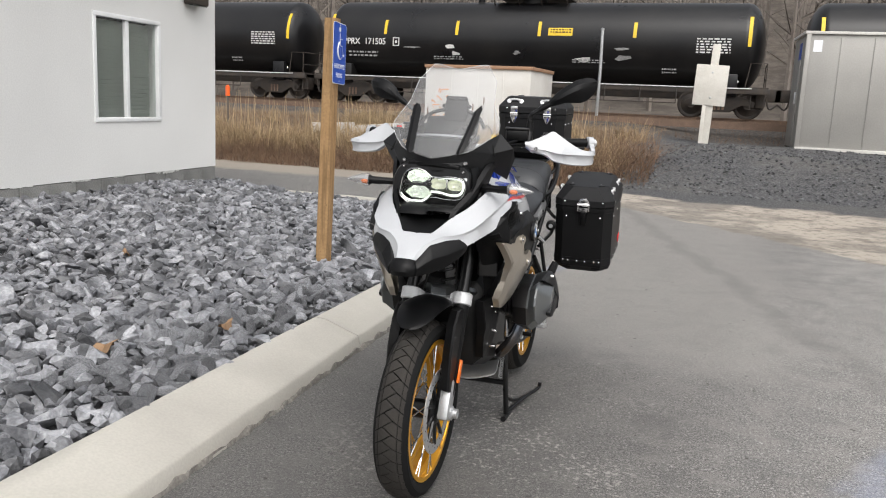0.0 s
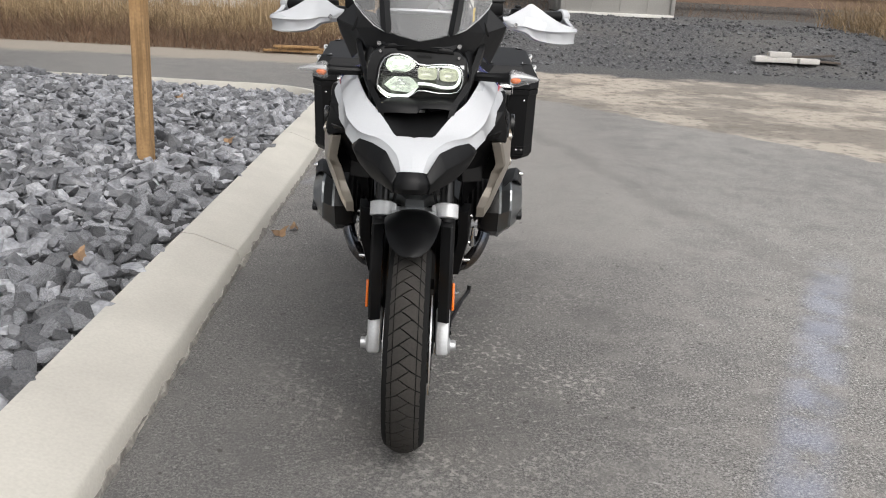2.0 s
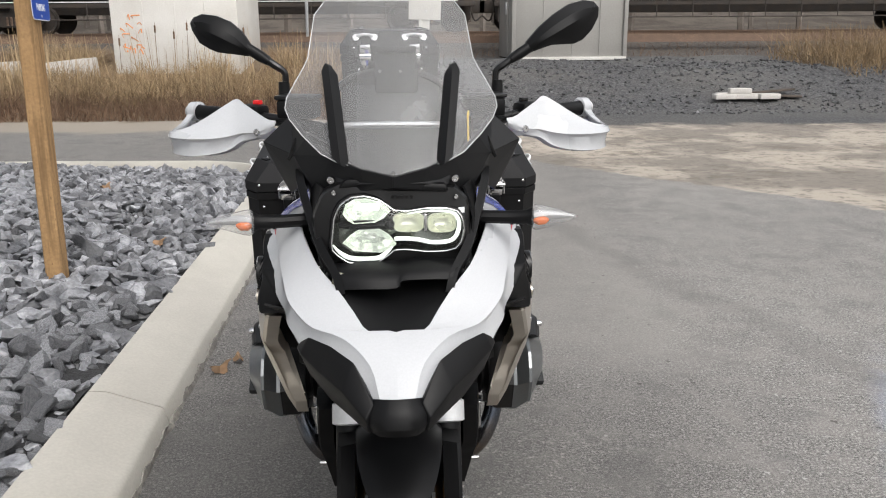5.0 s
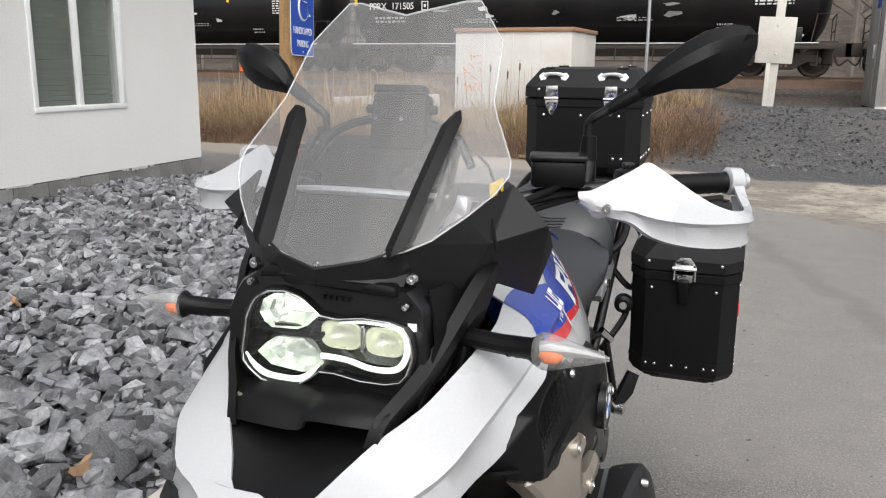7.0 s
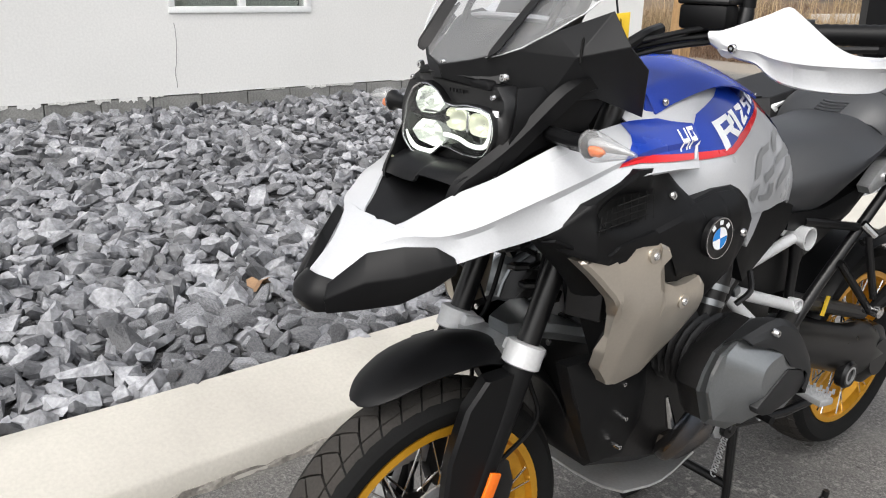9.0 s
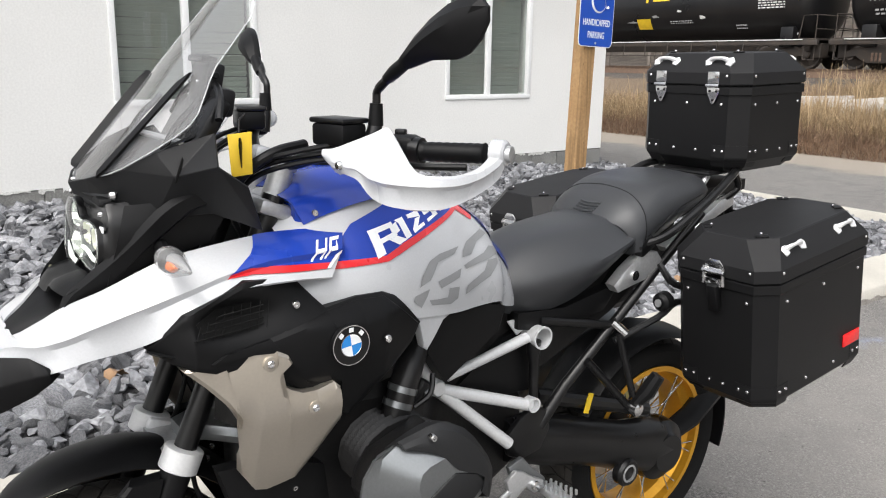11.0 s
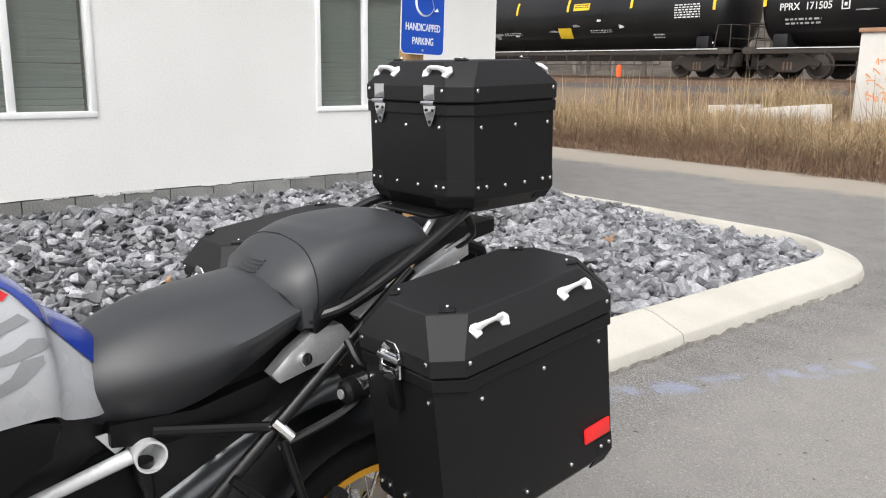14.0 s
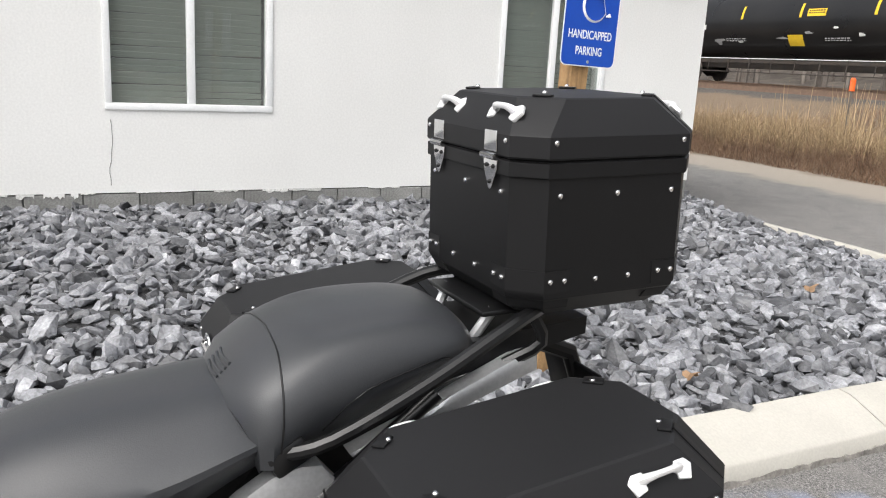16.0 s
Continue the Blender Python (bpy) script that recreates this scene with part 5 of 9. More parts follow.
BOWL = material("lit_lamp_bowl", (0.62, 0.63, 0.52), 0.3, 0.6, (0.50, 0.50, 0.40), 14, 60, 0.05, 0.002)
BOWL.node_tree.nodes["Principled BSDF"].inputs["Emission Color"].default_value = (0.85, 0.90, 0.72, 1)
BOWL.node_tree.nodes["Principled BSDF"].inputs["Emission Strength"].default_value = 0.16
CALIPER = material("pale_gold_caliper", (0.62, 0.52, 0.22), 0.35, 0.5, (0.5, 0.42, 0.2), 20, 90, 0.1, 0.002)
MIRROR = material("mirror_glass", (0.9, 0.9, 0.9), 0.02, 1.0, bump=0)
ROUNDEL_BLUE = material("roundel_blue", (0.02, 0.22, 0.62), 0.25)

BIKE = pose(0.007, 0.016, 0, 0, 0, 2.1)
bike = empty("motorcycle", "white blue and red adventure motorcycle on its centre stand", "motorcycle", BIKE)


def patch(rows, steps=3, thick=0.004, mirror=False, across=3):
    """A smooth skin through a grid of points, given a thickness."""
    fine = [smooth_path(r, across) for r in rows]
    cols = [smooth_path([r[k] for r in fine], steps) for k in range(len(fine[0]))]
    bm = bmesh.new()
    vs = [[bm.verts.new(p) for p in c] for c in cols]
    for a, b in zip(vs, vs[1:]):
        for k in range(len(a) - 1):
            bm.faces.new((a[k], b[k], b[k + 1], a[k + 1]))
    bmesh.ops.remove_doubles(bm, verts=bm.verts, dist=1e-5)
    bmesh.ops.recalc_face_normals(bm, faces=bm.faces)
    if thick:
        bmesh.ops.solidify(bm, geom=list(bm.faces), thickness=thick)
    if mirror:
        mirrored(bm)
    return bm


def both(name, make, mat, parent=None, label=""):
    """One part on each side: make() gives the +x one."""
    a = part(name, make(), mat, parent or bike, label)
    b = part(name, flipped(make()), mat, parent or bike, label)
    return a, b


def side_plate(outline, x, thick, bevel=0.004):
    """A plate parallel to the bike's side from (y, z) points."""
    return plate([(x, y, z) for y, z in outline], (thick, 0, 0), bevel)


def screw(at, axis="x", r=0.008, h=0.005, parent=None, sign=1):
    bm = lathe([(r, 0), (r, h * 0.5 * sign), (r * 0.75, h * sign), (r * 0.35, h * sign), (r * 0.3, h * 0.4 * sign), (0.0005, h * 0.4 * sign)], axis, at, 12)
    return part("screw", bm, CHROME, parent or bike)


def decal(name, outline, skin, mat, parent, lift=0.0015, flip=False):
    """A thin sheet with a (y, z) outline, cut from a side skin and lifted off it."""
    flat = [Vector((y, z, 0)) for y, z in outline]
    bm = bmesh.new()
    for tri in tessellate_polygon([flat]):
        c = [flat[k] for k in tri]
        if (c[1] - c[0]).cross(c[2] - c[0]).z < 0:
            c = c[::-1]
        piece = bmesh.new()
        piece.from_mesh(skin)
        for a, b in ((c[0], c[1]), (c[1], c[2]), (c[2], c[0])):
            d = b - a
            if d.length < 1e-6 or not piece.verts:
                continue
            bmesh.ops.bisect_plane(piece, geom=list(piece.verts) + list(piece.edges) + list(piece.faces), plane_co=(0, a.x, a.y), plane_no=(0, d.y, -d.x), clear_outer=True)
        me = bpy.data.meshes.new("tmp")
        piece.to_mesh(me)
        piece.free()
        bm.from_mesh(me)
        bpy.data.meshes.remove(me)
    bmesh.ops.remove_doubles(bm, verts=bm.verts, dist=1e-5)
    bmesh.ops.recalc_face_normals(bm, faces=bm.faces)
    bm.normal_update()
    if sum(f.normal.x * f.calc_area() for f in bm.faces) < 0:
        bmesh.ops.reverse_faces(bm, faces=bm.faces)
        bm.normal_update()
    for v in bm.verts:
        v.co += v.normal * lift
    if flip:
        flipped(bm)
    return part(name, bm, mat, parent)


def skin_of(bm):
    me = bpy.data.meshes.new("skin")
    bm.to_mesh(me)
    bm.free()
    return me


# ---- wheels ----
def wheel(name, y, z, r, w, rim, label, discs):
    base = new(name)
    base.parent, base.location = bike, (0, y, z)
    base["label"] = label
    half = [(rim - 0.004, 0.33), (rim + 0.012, 0.455), (rim + 0.03, 0.49), (r - 0.035, 0.50), (r - 0.022, 0.44), (r - 0.012, 0.3), (r - 0.008, 0.14)]
    prof = [(a, b * w) for a, b in half] + [(r - 0.007, 0)] + [(a, -b * w) for a, b in half[::-1]]
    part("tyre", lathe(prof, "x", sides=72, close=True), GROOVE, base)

    def on(u, a, lift):
        rr = r - 0.033 * abs(u) ** 2.6 + lift
        return (u * 0.485 * w, rr * math.cos(a), rr * math.sin(a))

    # herringbone blocks: each row leans from an off-centre ridge to one shoulder, cut by a narrow groove
    bm = bmesh.new()
    n = 88
    pitch = 2 * math.pi / n
    slope, gap = pitch / 0.54, 0.0075
    for k in range(n):
        s = 1 if k % 2 else -1
        for u0, u1 in ((-0.22, 0.54), (0.585, 1.0)):
            top, low = [], []
            for i in range(6):
                u = u0 + (u1 - u0) * i / 5
                a0 = k * pitch + slope * abs(u - 0.27) + gap
                a1 = (k + 1) * pitch + slope * abs(u + 0.27) - gap
                a1 = max(a1, a0 + 0.004)
                top.append([bm.verts.new(on(s * u, a, 0)) for a in (a0, a1)])
                low.append([bm.verts.new(on(s * u, a, -0.008)) for a in (a0, a1)])
            for i in range(5):
                bm.faces.new((top[i][0], top[i + 1][0], top[i + 1][1], top[i][1]))
                for j in (0, 1):
                    bm.faces.new((top[i][j], top[i + 1][j], low[i + 1][j], low[i][j]))
            for i in (0, 5):
                bm.faces.new((top[i][0], top[i][1], low[i][1], low[i][0]))
    bmesh.ops.recalc_face_normals(bm, faces=bm.faces)
    part("tread", bm, RUBBER, base)["kind"] = "stuff"
    part("rim", lathe([(rim + 0.004, 0.40 * w), (rim + 0.004, 0.43 * w), (rim - 0.012, 0.43 * w), (rim - 0.016, 0.30 * w), (rim - 0.034, 0.20 * w), (rim - 0.040, 0), (rim - 0.034, -0.20 * w), (rim - 0.016, -0.30 * w), (rim - 0.012, -0.43 * w), (rim + 0.004, -0.43 * w), (rim + 0.004, -0.40 * w), (rim - 0.01, -0.28 * w), (rim - 0.026, 0), (rim - 0.01, 0.28 * w)], "x", sides=64, close=True), GOLD, base)
    part("hub", lathe([(0.022, 0.078), (0.04, 0.075), (0.06, 0.06), (0.06, 0.05), (0.036, 0.04), (0.034, -0.04), (0.06, -0.05), (0.06, -0.06), (0.04, -0.075), (0.022, -0.078)], "x", sides=28), SATIN, base)
    for s in (-1, 1):
        for d in (-1, 1):
            a0, a1 = 0.0, d * 0.55
            p = [(s * 0.052, 0.056 * math.cos(a0), 0.056 * math.sin(a0)), (s * 0.40 * w, (rim - 0.014) * math.cos(a1), (rim - 0.014) * math.sin(a1))]
            o = part("spoke", tube(p, 0.0024, 5), CHROME, base)
            for k in range(1, 10):
                c = new("spoke", o.data)
                c.parent = base
                c.rotation_euler = (2 * math.pi * (k + (0.5 if d > 0 else 0) + (0.25 if s > 0 else 0)) / 10, 0, 0)
            o.rotation_euler = (2 * math.pi * ((0.5 if d > 0 else 0) + (0.25 if s > 0 else 0)) / 10, 0, 0)
    for s in discs:
        part("brake_disc", lathe([(0.118, s * 0.066), (0.153, s * 0.066), (0.153, s * 0.0705), (0.118, s * 0.0705)], "x", sides=56, close=True), CAST, base)
        bm = bmesh.new()
        for k in range(10):
            a = 2 * math.pi * k / 10
            add_tube(bm, [(s * 0.066, 0.045 * math.cos(a), 0.045 * math.sin(a)), (s * 0.068, 0.122 * math.cos(a + 0.18), 0.122 * math.sin(a + 0.18))], 0.007, 6)
        part("disc_carrier", bm, SATIN, base)
        bm = bmesh.new()
        for k in range(30):
            a, q = 2 * math.pi * k / 30, 0.126 + 0.0095 * (k % 3)
            add_lathe(bm, [(0.0005, s * 0.0708), (0.0033, s * 0.0708), (0.0033, s * 0.0701)], "x", (0, q * math.cos(a), q * math.sin(a)), 8)
        o = part("disc_holes", bm, GROOVE, base)
        o["kind"] = "stuff"
    return base


wheel("front_wheel", 0, 0.325, 0.325, 0.122, 0.252, "gold spoked front wheel with block tread tyre", (-1, 1))
wheel("rear_wheel", 1.52, 0.348, 0.322, 0.170, 0.234, "gold spoked rear wheel with block tread tyre", (-1,))


# ---- fork, fender ----
def fork_y(z):
    return 0.146 + 0.425 * (z - 0.711)


def build_fork():
    for s in (-1, 1):
        def at(z, x=0.100):
            return (s * x, fork_y(z), z)
        part("fork_tube", tube([at(0.69), at(1.19)], 0.0215, 16), SATIN, bike)
        part("fork_slider", tube([at(0.34), at(0.42), at(0.70)], [0.022, 0.027, 0.029], 16), PLASTIC, bike)
        part("fork_collar", tube([at(0.690), at(0.693), at(0.730), at(0.733)], [0.031, 0.037, 0.037, 0.031], 20), FRAME_SILVER, bike, "silver fork collar")
        part("collar_clamp", box((0.044, 0.055, 0.028), (s * 0.076, fork_y(0.71) + 0.012, 0.712), (-22, 0, 0), bevel=0.008), FRAME_SILVER, bike)
        for dz in (0.7, 0.722):
            screw((s * 0.106, fork_y(dz) + 0.05, dz), "y", 0.006, 0.006)
        part("axle_clamp", box((0.042, 0.06, 0.15), (s * 0.103, -0.004, 0.375), (-22, 0, 0), bevel=0.012), CAST, bike, "silver axle clamp")
        part("axle_nut", lathe([(0.026, s * 0.08), (0.026, s * 0.125), (0.018, s * 0.13), (0.018, s * 0.145), (0.012, s * 0.146), (0.001, s * 0.14)], "x", (0, 0, 0.325), 20), CAST, bike)
        part("fork_reflector", box((0.008, 0.026, 0.085), (s * 0.132, fork_y(0.47) + 0.004, 0.468), (-23, 0, 0), bevel=0.003), AMBER, bike, "amber side reflector")
        out = [(0.002, 0.645), (0.045, 0.690), (0.10, 0.690), (0.075, 0.60), (0.035, 0.47), (-0.005, 0.40), (-0.048, 0.42), (-0.035, 0.55)]
        rings = [[(s * x, y + dy, z) for y, z in out] for x, dy in ((0.086, 0.012), (0.114, 0.0), (0.121, 0.006))]
        part("fork_guard", loft(rings), PLASTIC, bike, angle=30)
        part("brake_caliper", loft([[(s * x, 0.10 + k * 0.05 * math.cos(a), 0.43 + k * 0.075 * math.sin(a)) for a in [2 * math.pi * i / 8 for i in range(8)]] for x, k in ((0.05, 0.8), (0.055, 1), (0.088, 1), (0.094, 0.75))]), SATIN, bike)
        part("brake_hose", tube(smooth_path([(s * 0.085, 0.10, 0.48), (s * 0.10, 0.19, 0.56), (s * 0.09, 0.17, 0.66), (s * 0.06, 0.2, 0.76), (s * 0.05, 0.25, 0.95)]), 0.0048, 8), PLASTIC, bike)
    # telelever arm and ball joint bridge between the tubes
    part("fork_bridge", loft([[(x, fork_y(0.71) + dy, 0.700 + dz) for dy, dz in ((-0.025, -0.012), (0.03, -0.012), (0.035, 0.012), (-0.02, 0.014))] for x in (-0.085, -0.04, 0, 0.04, 0.085)]), CAST, bike, "silver cast fork bridge")
    part("telelever_arm", loft([[(sx * w, y, z + dz) for sx, dz in ((-1, 0.0), (-0.9, -0.016), (0.9, -0.016), (1, 0.0), (0.9, 0.016), (-0.9, 0.016))] for y, w, z in ((0.17, 0.03, 0.722), (0.21, 0.05, 0.725), (0.27, 0.09, 0.715), (0.36, 0.12, 0.69), (0.50, 0.13, 0.64))]), COVER, bike, "grey cast front suspension arm")
    part("suspension_spring", tube([(0, 0.32 + 0.02 * math.sin(0), 0.72)] + [(0.034 * math.cos(a * 0.8), 0.32 + 0.034 * math.sin(a * 0.8) - 0.004 * a, 0.72 + 0.0055 * a) for a in range(0, 60)], 0.006, 6), SATIN, bike)
    part("shock_body", tube([(0, 0.33, 0.70), (0, 0.24, 1.06)], [0.02, 0.02], 12), CAST, bike)
    part("top_yoke", box((0.25, 0.07, 0.03), (0, 0.345, 1.165), (-20, 0, 0), bevel=0.01), CAST, bike)
    # front fender
    rows = []
    for th, rr, hw, dip in ((-25, 0.372, 0.012, 0.004), (-23, 0.376, 0.034, 0.008), (-17, 0.386, 0.060, 0.014), (-5, 0.402, 0.078, 0.022), (12, 0.415, 0.086, 0.028), (30, 0.412, 0.084, 0.032), (48, 0.398, 0.076, 0.032), (66, 0.382, 0.07, 0.030), (74, 0.376, 0.06, 0.028)):
        a = radians(th)
        row = []
        for u in (-1, -0.85, -0.45, 0, 0.45, 0.85, 1):
            q = rr - dip * abs(u) ** 2.2
            row.append((u * hw, q * math.sin(a), 0.325 + q * math.cos(a)))
        rows.append(row)
    part("front_fender", patch(rows, 3, 0.004), PLASTIC, bike)


build_fork()


# ---- front cowl ----
COWL = (((0, -0.222, 0.913), (0.028, -0.219, 0.911), (0.040, -0.207, 0.903)),
        ((0, -0.165, 0.953), (0.044, -0.166, 0.949), (0.074, -0.158, 0.935)),
        ((0, -0.108, 0.984), (0.088, -0.118, 0.977), (0.143, -0.098, 0.945)),
        ((0.047, -0.103, 0.985), (0.142, -0.084, 0.985), (0.163, -0.074, 0.946)),
        ((0.074, -0.066, 1.009), (0.172, -0.045, 0.998), (0.180, -0.040, 0.957)),
        ((0.101, -0.030, 1.036), (0.191, -0.013, 1.013), (0.196, -0.008, 0.968)),
        ((0.138, 0.022, 1.064), (0.202, 0.030, 1.028), (0.205, 0.038, 0.975)),
        ((0.161, 0.072, 1.092), (0.214, 0.085, 1.046), (0.226, 0.085, 0.993)),
        ((0.178, 0.124, 1.116), (0.226, 0.146, 1.066), (0.250, 0.145, 1.034)),
        ((0.180, 0.195, 1.128), (0.236, 0.205, 1.086), (0.264, 0.210, 1.066)),
        ((0.168, 0.265, 1.133), (0.236, 0.275, 1.098), (0.268, 0.300, 1.070)),
        ((0.160, 0.330, 1.134), (0.232, 0.345, 1.100), (0.264, 0.350, 1.066)),
        ((0.163, 0.460, 1.130), (0.222, 0.425, 1.100), (0.258, 0.385, 1.062)))


def cowl_half(thick=0.004):
    """White front panel: a bright upper plane, a crease, and a side that falls to the black shroud."""
    rows = []
    for k, (a, c, b) in enumerate(COWL):
        a, b, c = Vector(a), Vector(b), Vector(c)
        n = Vector((0.35, -0.2, 0.9))
        e = Vector((0.7, -0.3, 0.3))
        q = min(1, k / 4)
        rows.append([a, a.lerp(c, 0.5) + n * 0.006 * q, c + n * 0.003 * q, c.lerp(b, 0.16) - e * 0.006 * q, c.lerp(b, 0.6) - e * 0.003 * q, b])
    return patch(rows, 3, thick, across=1)


def build_cowl():
    both("front_cowl", cowl_half, BIKE_WHITE)
    # black beak: nose cap and side flaps
    rows = [[(-0.040, -0.208, 0.910), (-0.022, -0.226, 0.917), (0, -0.230, 0.918), (0.022, -0.226, 0.917), (0.040, -0.208, 0.910)],
            [(-0.052, -0.224, 0.890), (-0.030, -0.247, 0.894), (0, -0.253, 0.895), (0.030, -0.247, 0.894), (0.052, -0.224, 0.890)],
            [(-0.050, -0.216, 0.864), (-0.030, -0.240, 0.860), (0, -0.248, 0.862), (0.030, -0.240, 0.860), (0.050, -0.216, 0.864)],
            [(-0.05, -0.15, 0.856), (-0.025, -0.16, 0.852), (0, -0.16, 0.85), (0.025, -0.16, 0.852), (0.05, -0.15, 0.856)]]
    part("beak_nose", patch(rows, 2, 0.004, across=2), PLASTIC, bike)

    def flap():
        rings = []
        for up, mid, low, back in (((0.038, -0.224, 0.909), (0.051, -0.238, 0.888), (0.046, -0.232, 0.860), (0.02, -0.205, 0.875)),
                                   ((0.070, -0.172, 0.959), (0.091, -0.190, 0.917), (0.078, -0.182, 0.866), (0.05, -0.15, 0.885)),
                                   ((0.110, -0.130, 0.972), (0.130, -0.137, 0.928), (0.112, -0.138, 0.876), (0.08, -0.11, 0.895)),
                                   ((0.149, -0.096, 0.976), (0.165, -0.094, 0.945), (0.149, -0.098, 0.906), (0.115, -0.07, 0.915)),
                                   ((0.165, -0.075, 0.960), (0.174, -0.072, 0.949), (0.166, -0.070, 0.930), (0.15, -0.05, 0.94))):
            rings.append([up, mid, low, back])
        bm = loft(rings)
        bmesh.ops.bevel(bm, geom=list(bm.edges), offset=0.003, segments=2, affect="EDGES", profile=0.5)
        return bm

    both("beak_flap", flap, PLASTIC)
    # dark scoop between the white halves, under the headlight
    rows = [[(-0.049, -0.104, 0.981), (0, -0.109, 0.979), (0.049, -0.104, 0.981)],
            [(-0.078, -0.066, 1.004), (0, -0.080, 0.990), (0.078, -0.066, 1.004)],
            [(-0.104, -0.028, 1.030), (0, -0.035, 1.006), (0.104, -0.028, 1.030)],
            [(-0.12, 0.05, 1.05), (0, 0.03, 1.03), (0.12, 0.05, 1.05)]]
    part("cowl_scoop", patch(rows, 3, 0.003, across=4), PLASTIC, bike)
    rows = [[(-0.096, -0.030, 1.036), (-0.05, -0.042, 1.040), (0.002, -0.040, 1.040), (0.012, -0.036, 1.052), (0.06, -0.036, 1.054), (0.098, -0.026, 1.050)],
            [(-0.112, -0.012, 1.058), (-0.06, -0.024, 1.062), (0.0, -0.026, 1.060), (0.02, -0.022, 1.066), (0.06, -0.020, 1.068), (0.112, -0.010, 1.066)],
            [(-0.126, 0.03, 1.066), (-0.06, 0.02, 1.074), (0.0, 0.02, 1.074), (0.02, 0.02, 1.076), (0.06, 0.02, 1.078), (0.126, 0.03, 1.070)]]
    part("headlight_chin", patch(rows, 2, 0.004, across=3), PLASTIC, bike)


build_cowl()


# ---- headlight ----
def face_y(z):
    return 0.028 - 0.10 * (1.14 - z) * 0.9


def ring_plate(outline, y0, depth, bevel=0.004):
    return plate([(x, face_y(z) + y0, z) for x, z in outline], (0, depth, 0), bevel)


HOUSING = ((-0.149, 1.152), (-0.131, 1.193), (-0.101, 1.212), (-0.043, 1.217), (-0.026, 1.206), (0.039, 1.205), (0.112, 1.204), (0.136, 1.18), (0.141, 1.112), (0.126, 1.062), (0.076, 1.054), (-0.02, 1.05), (-0.128, 1.058), (-0.146, 1.10))
LENS_LINE = ((-0.114, 1.097), (-0.101, 1.083), (-0.082, 1.071), (-0.057, 1.069), (-0.029, 1.072), (-0.012, 1.083), (0.0, 1.093), (0.021, 1.094), (0.059, 1.089), (0.107, 1.090), (0.121, 1.106), (0.126, 1.128), (0.124, 1.148), (0.114, 1.162), (0.098, 1.167), (0.058, 1.168), (0.024, 1.163), (0.0, 1.165), (-0.010, 1.173), (-0.026, 1.184), (-0.050, 1.191), (-0.076, 1.189), (-0.096, 1.176), (-0.107, 1.152), (-0.110, 1.125))


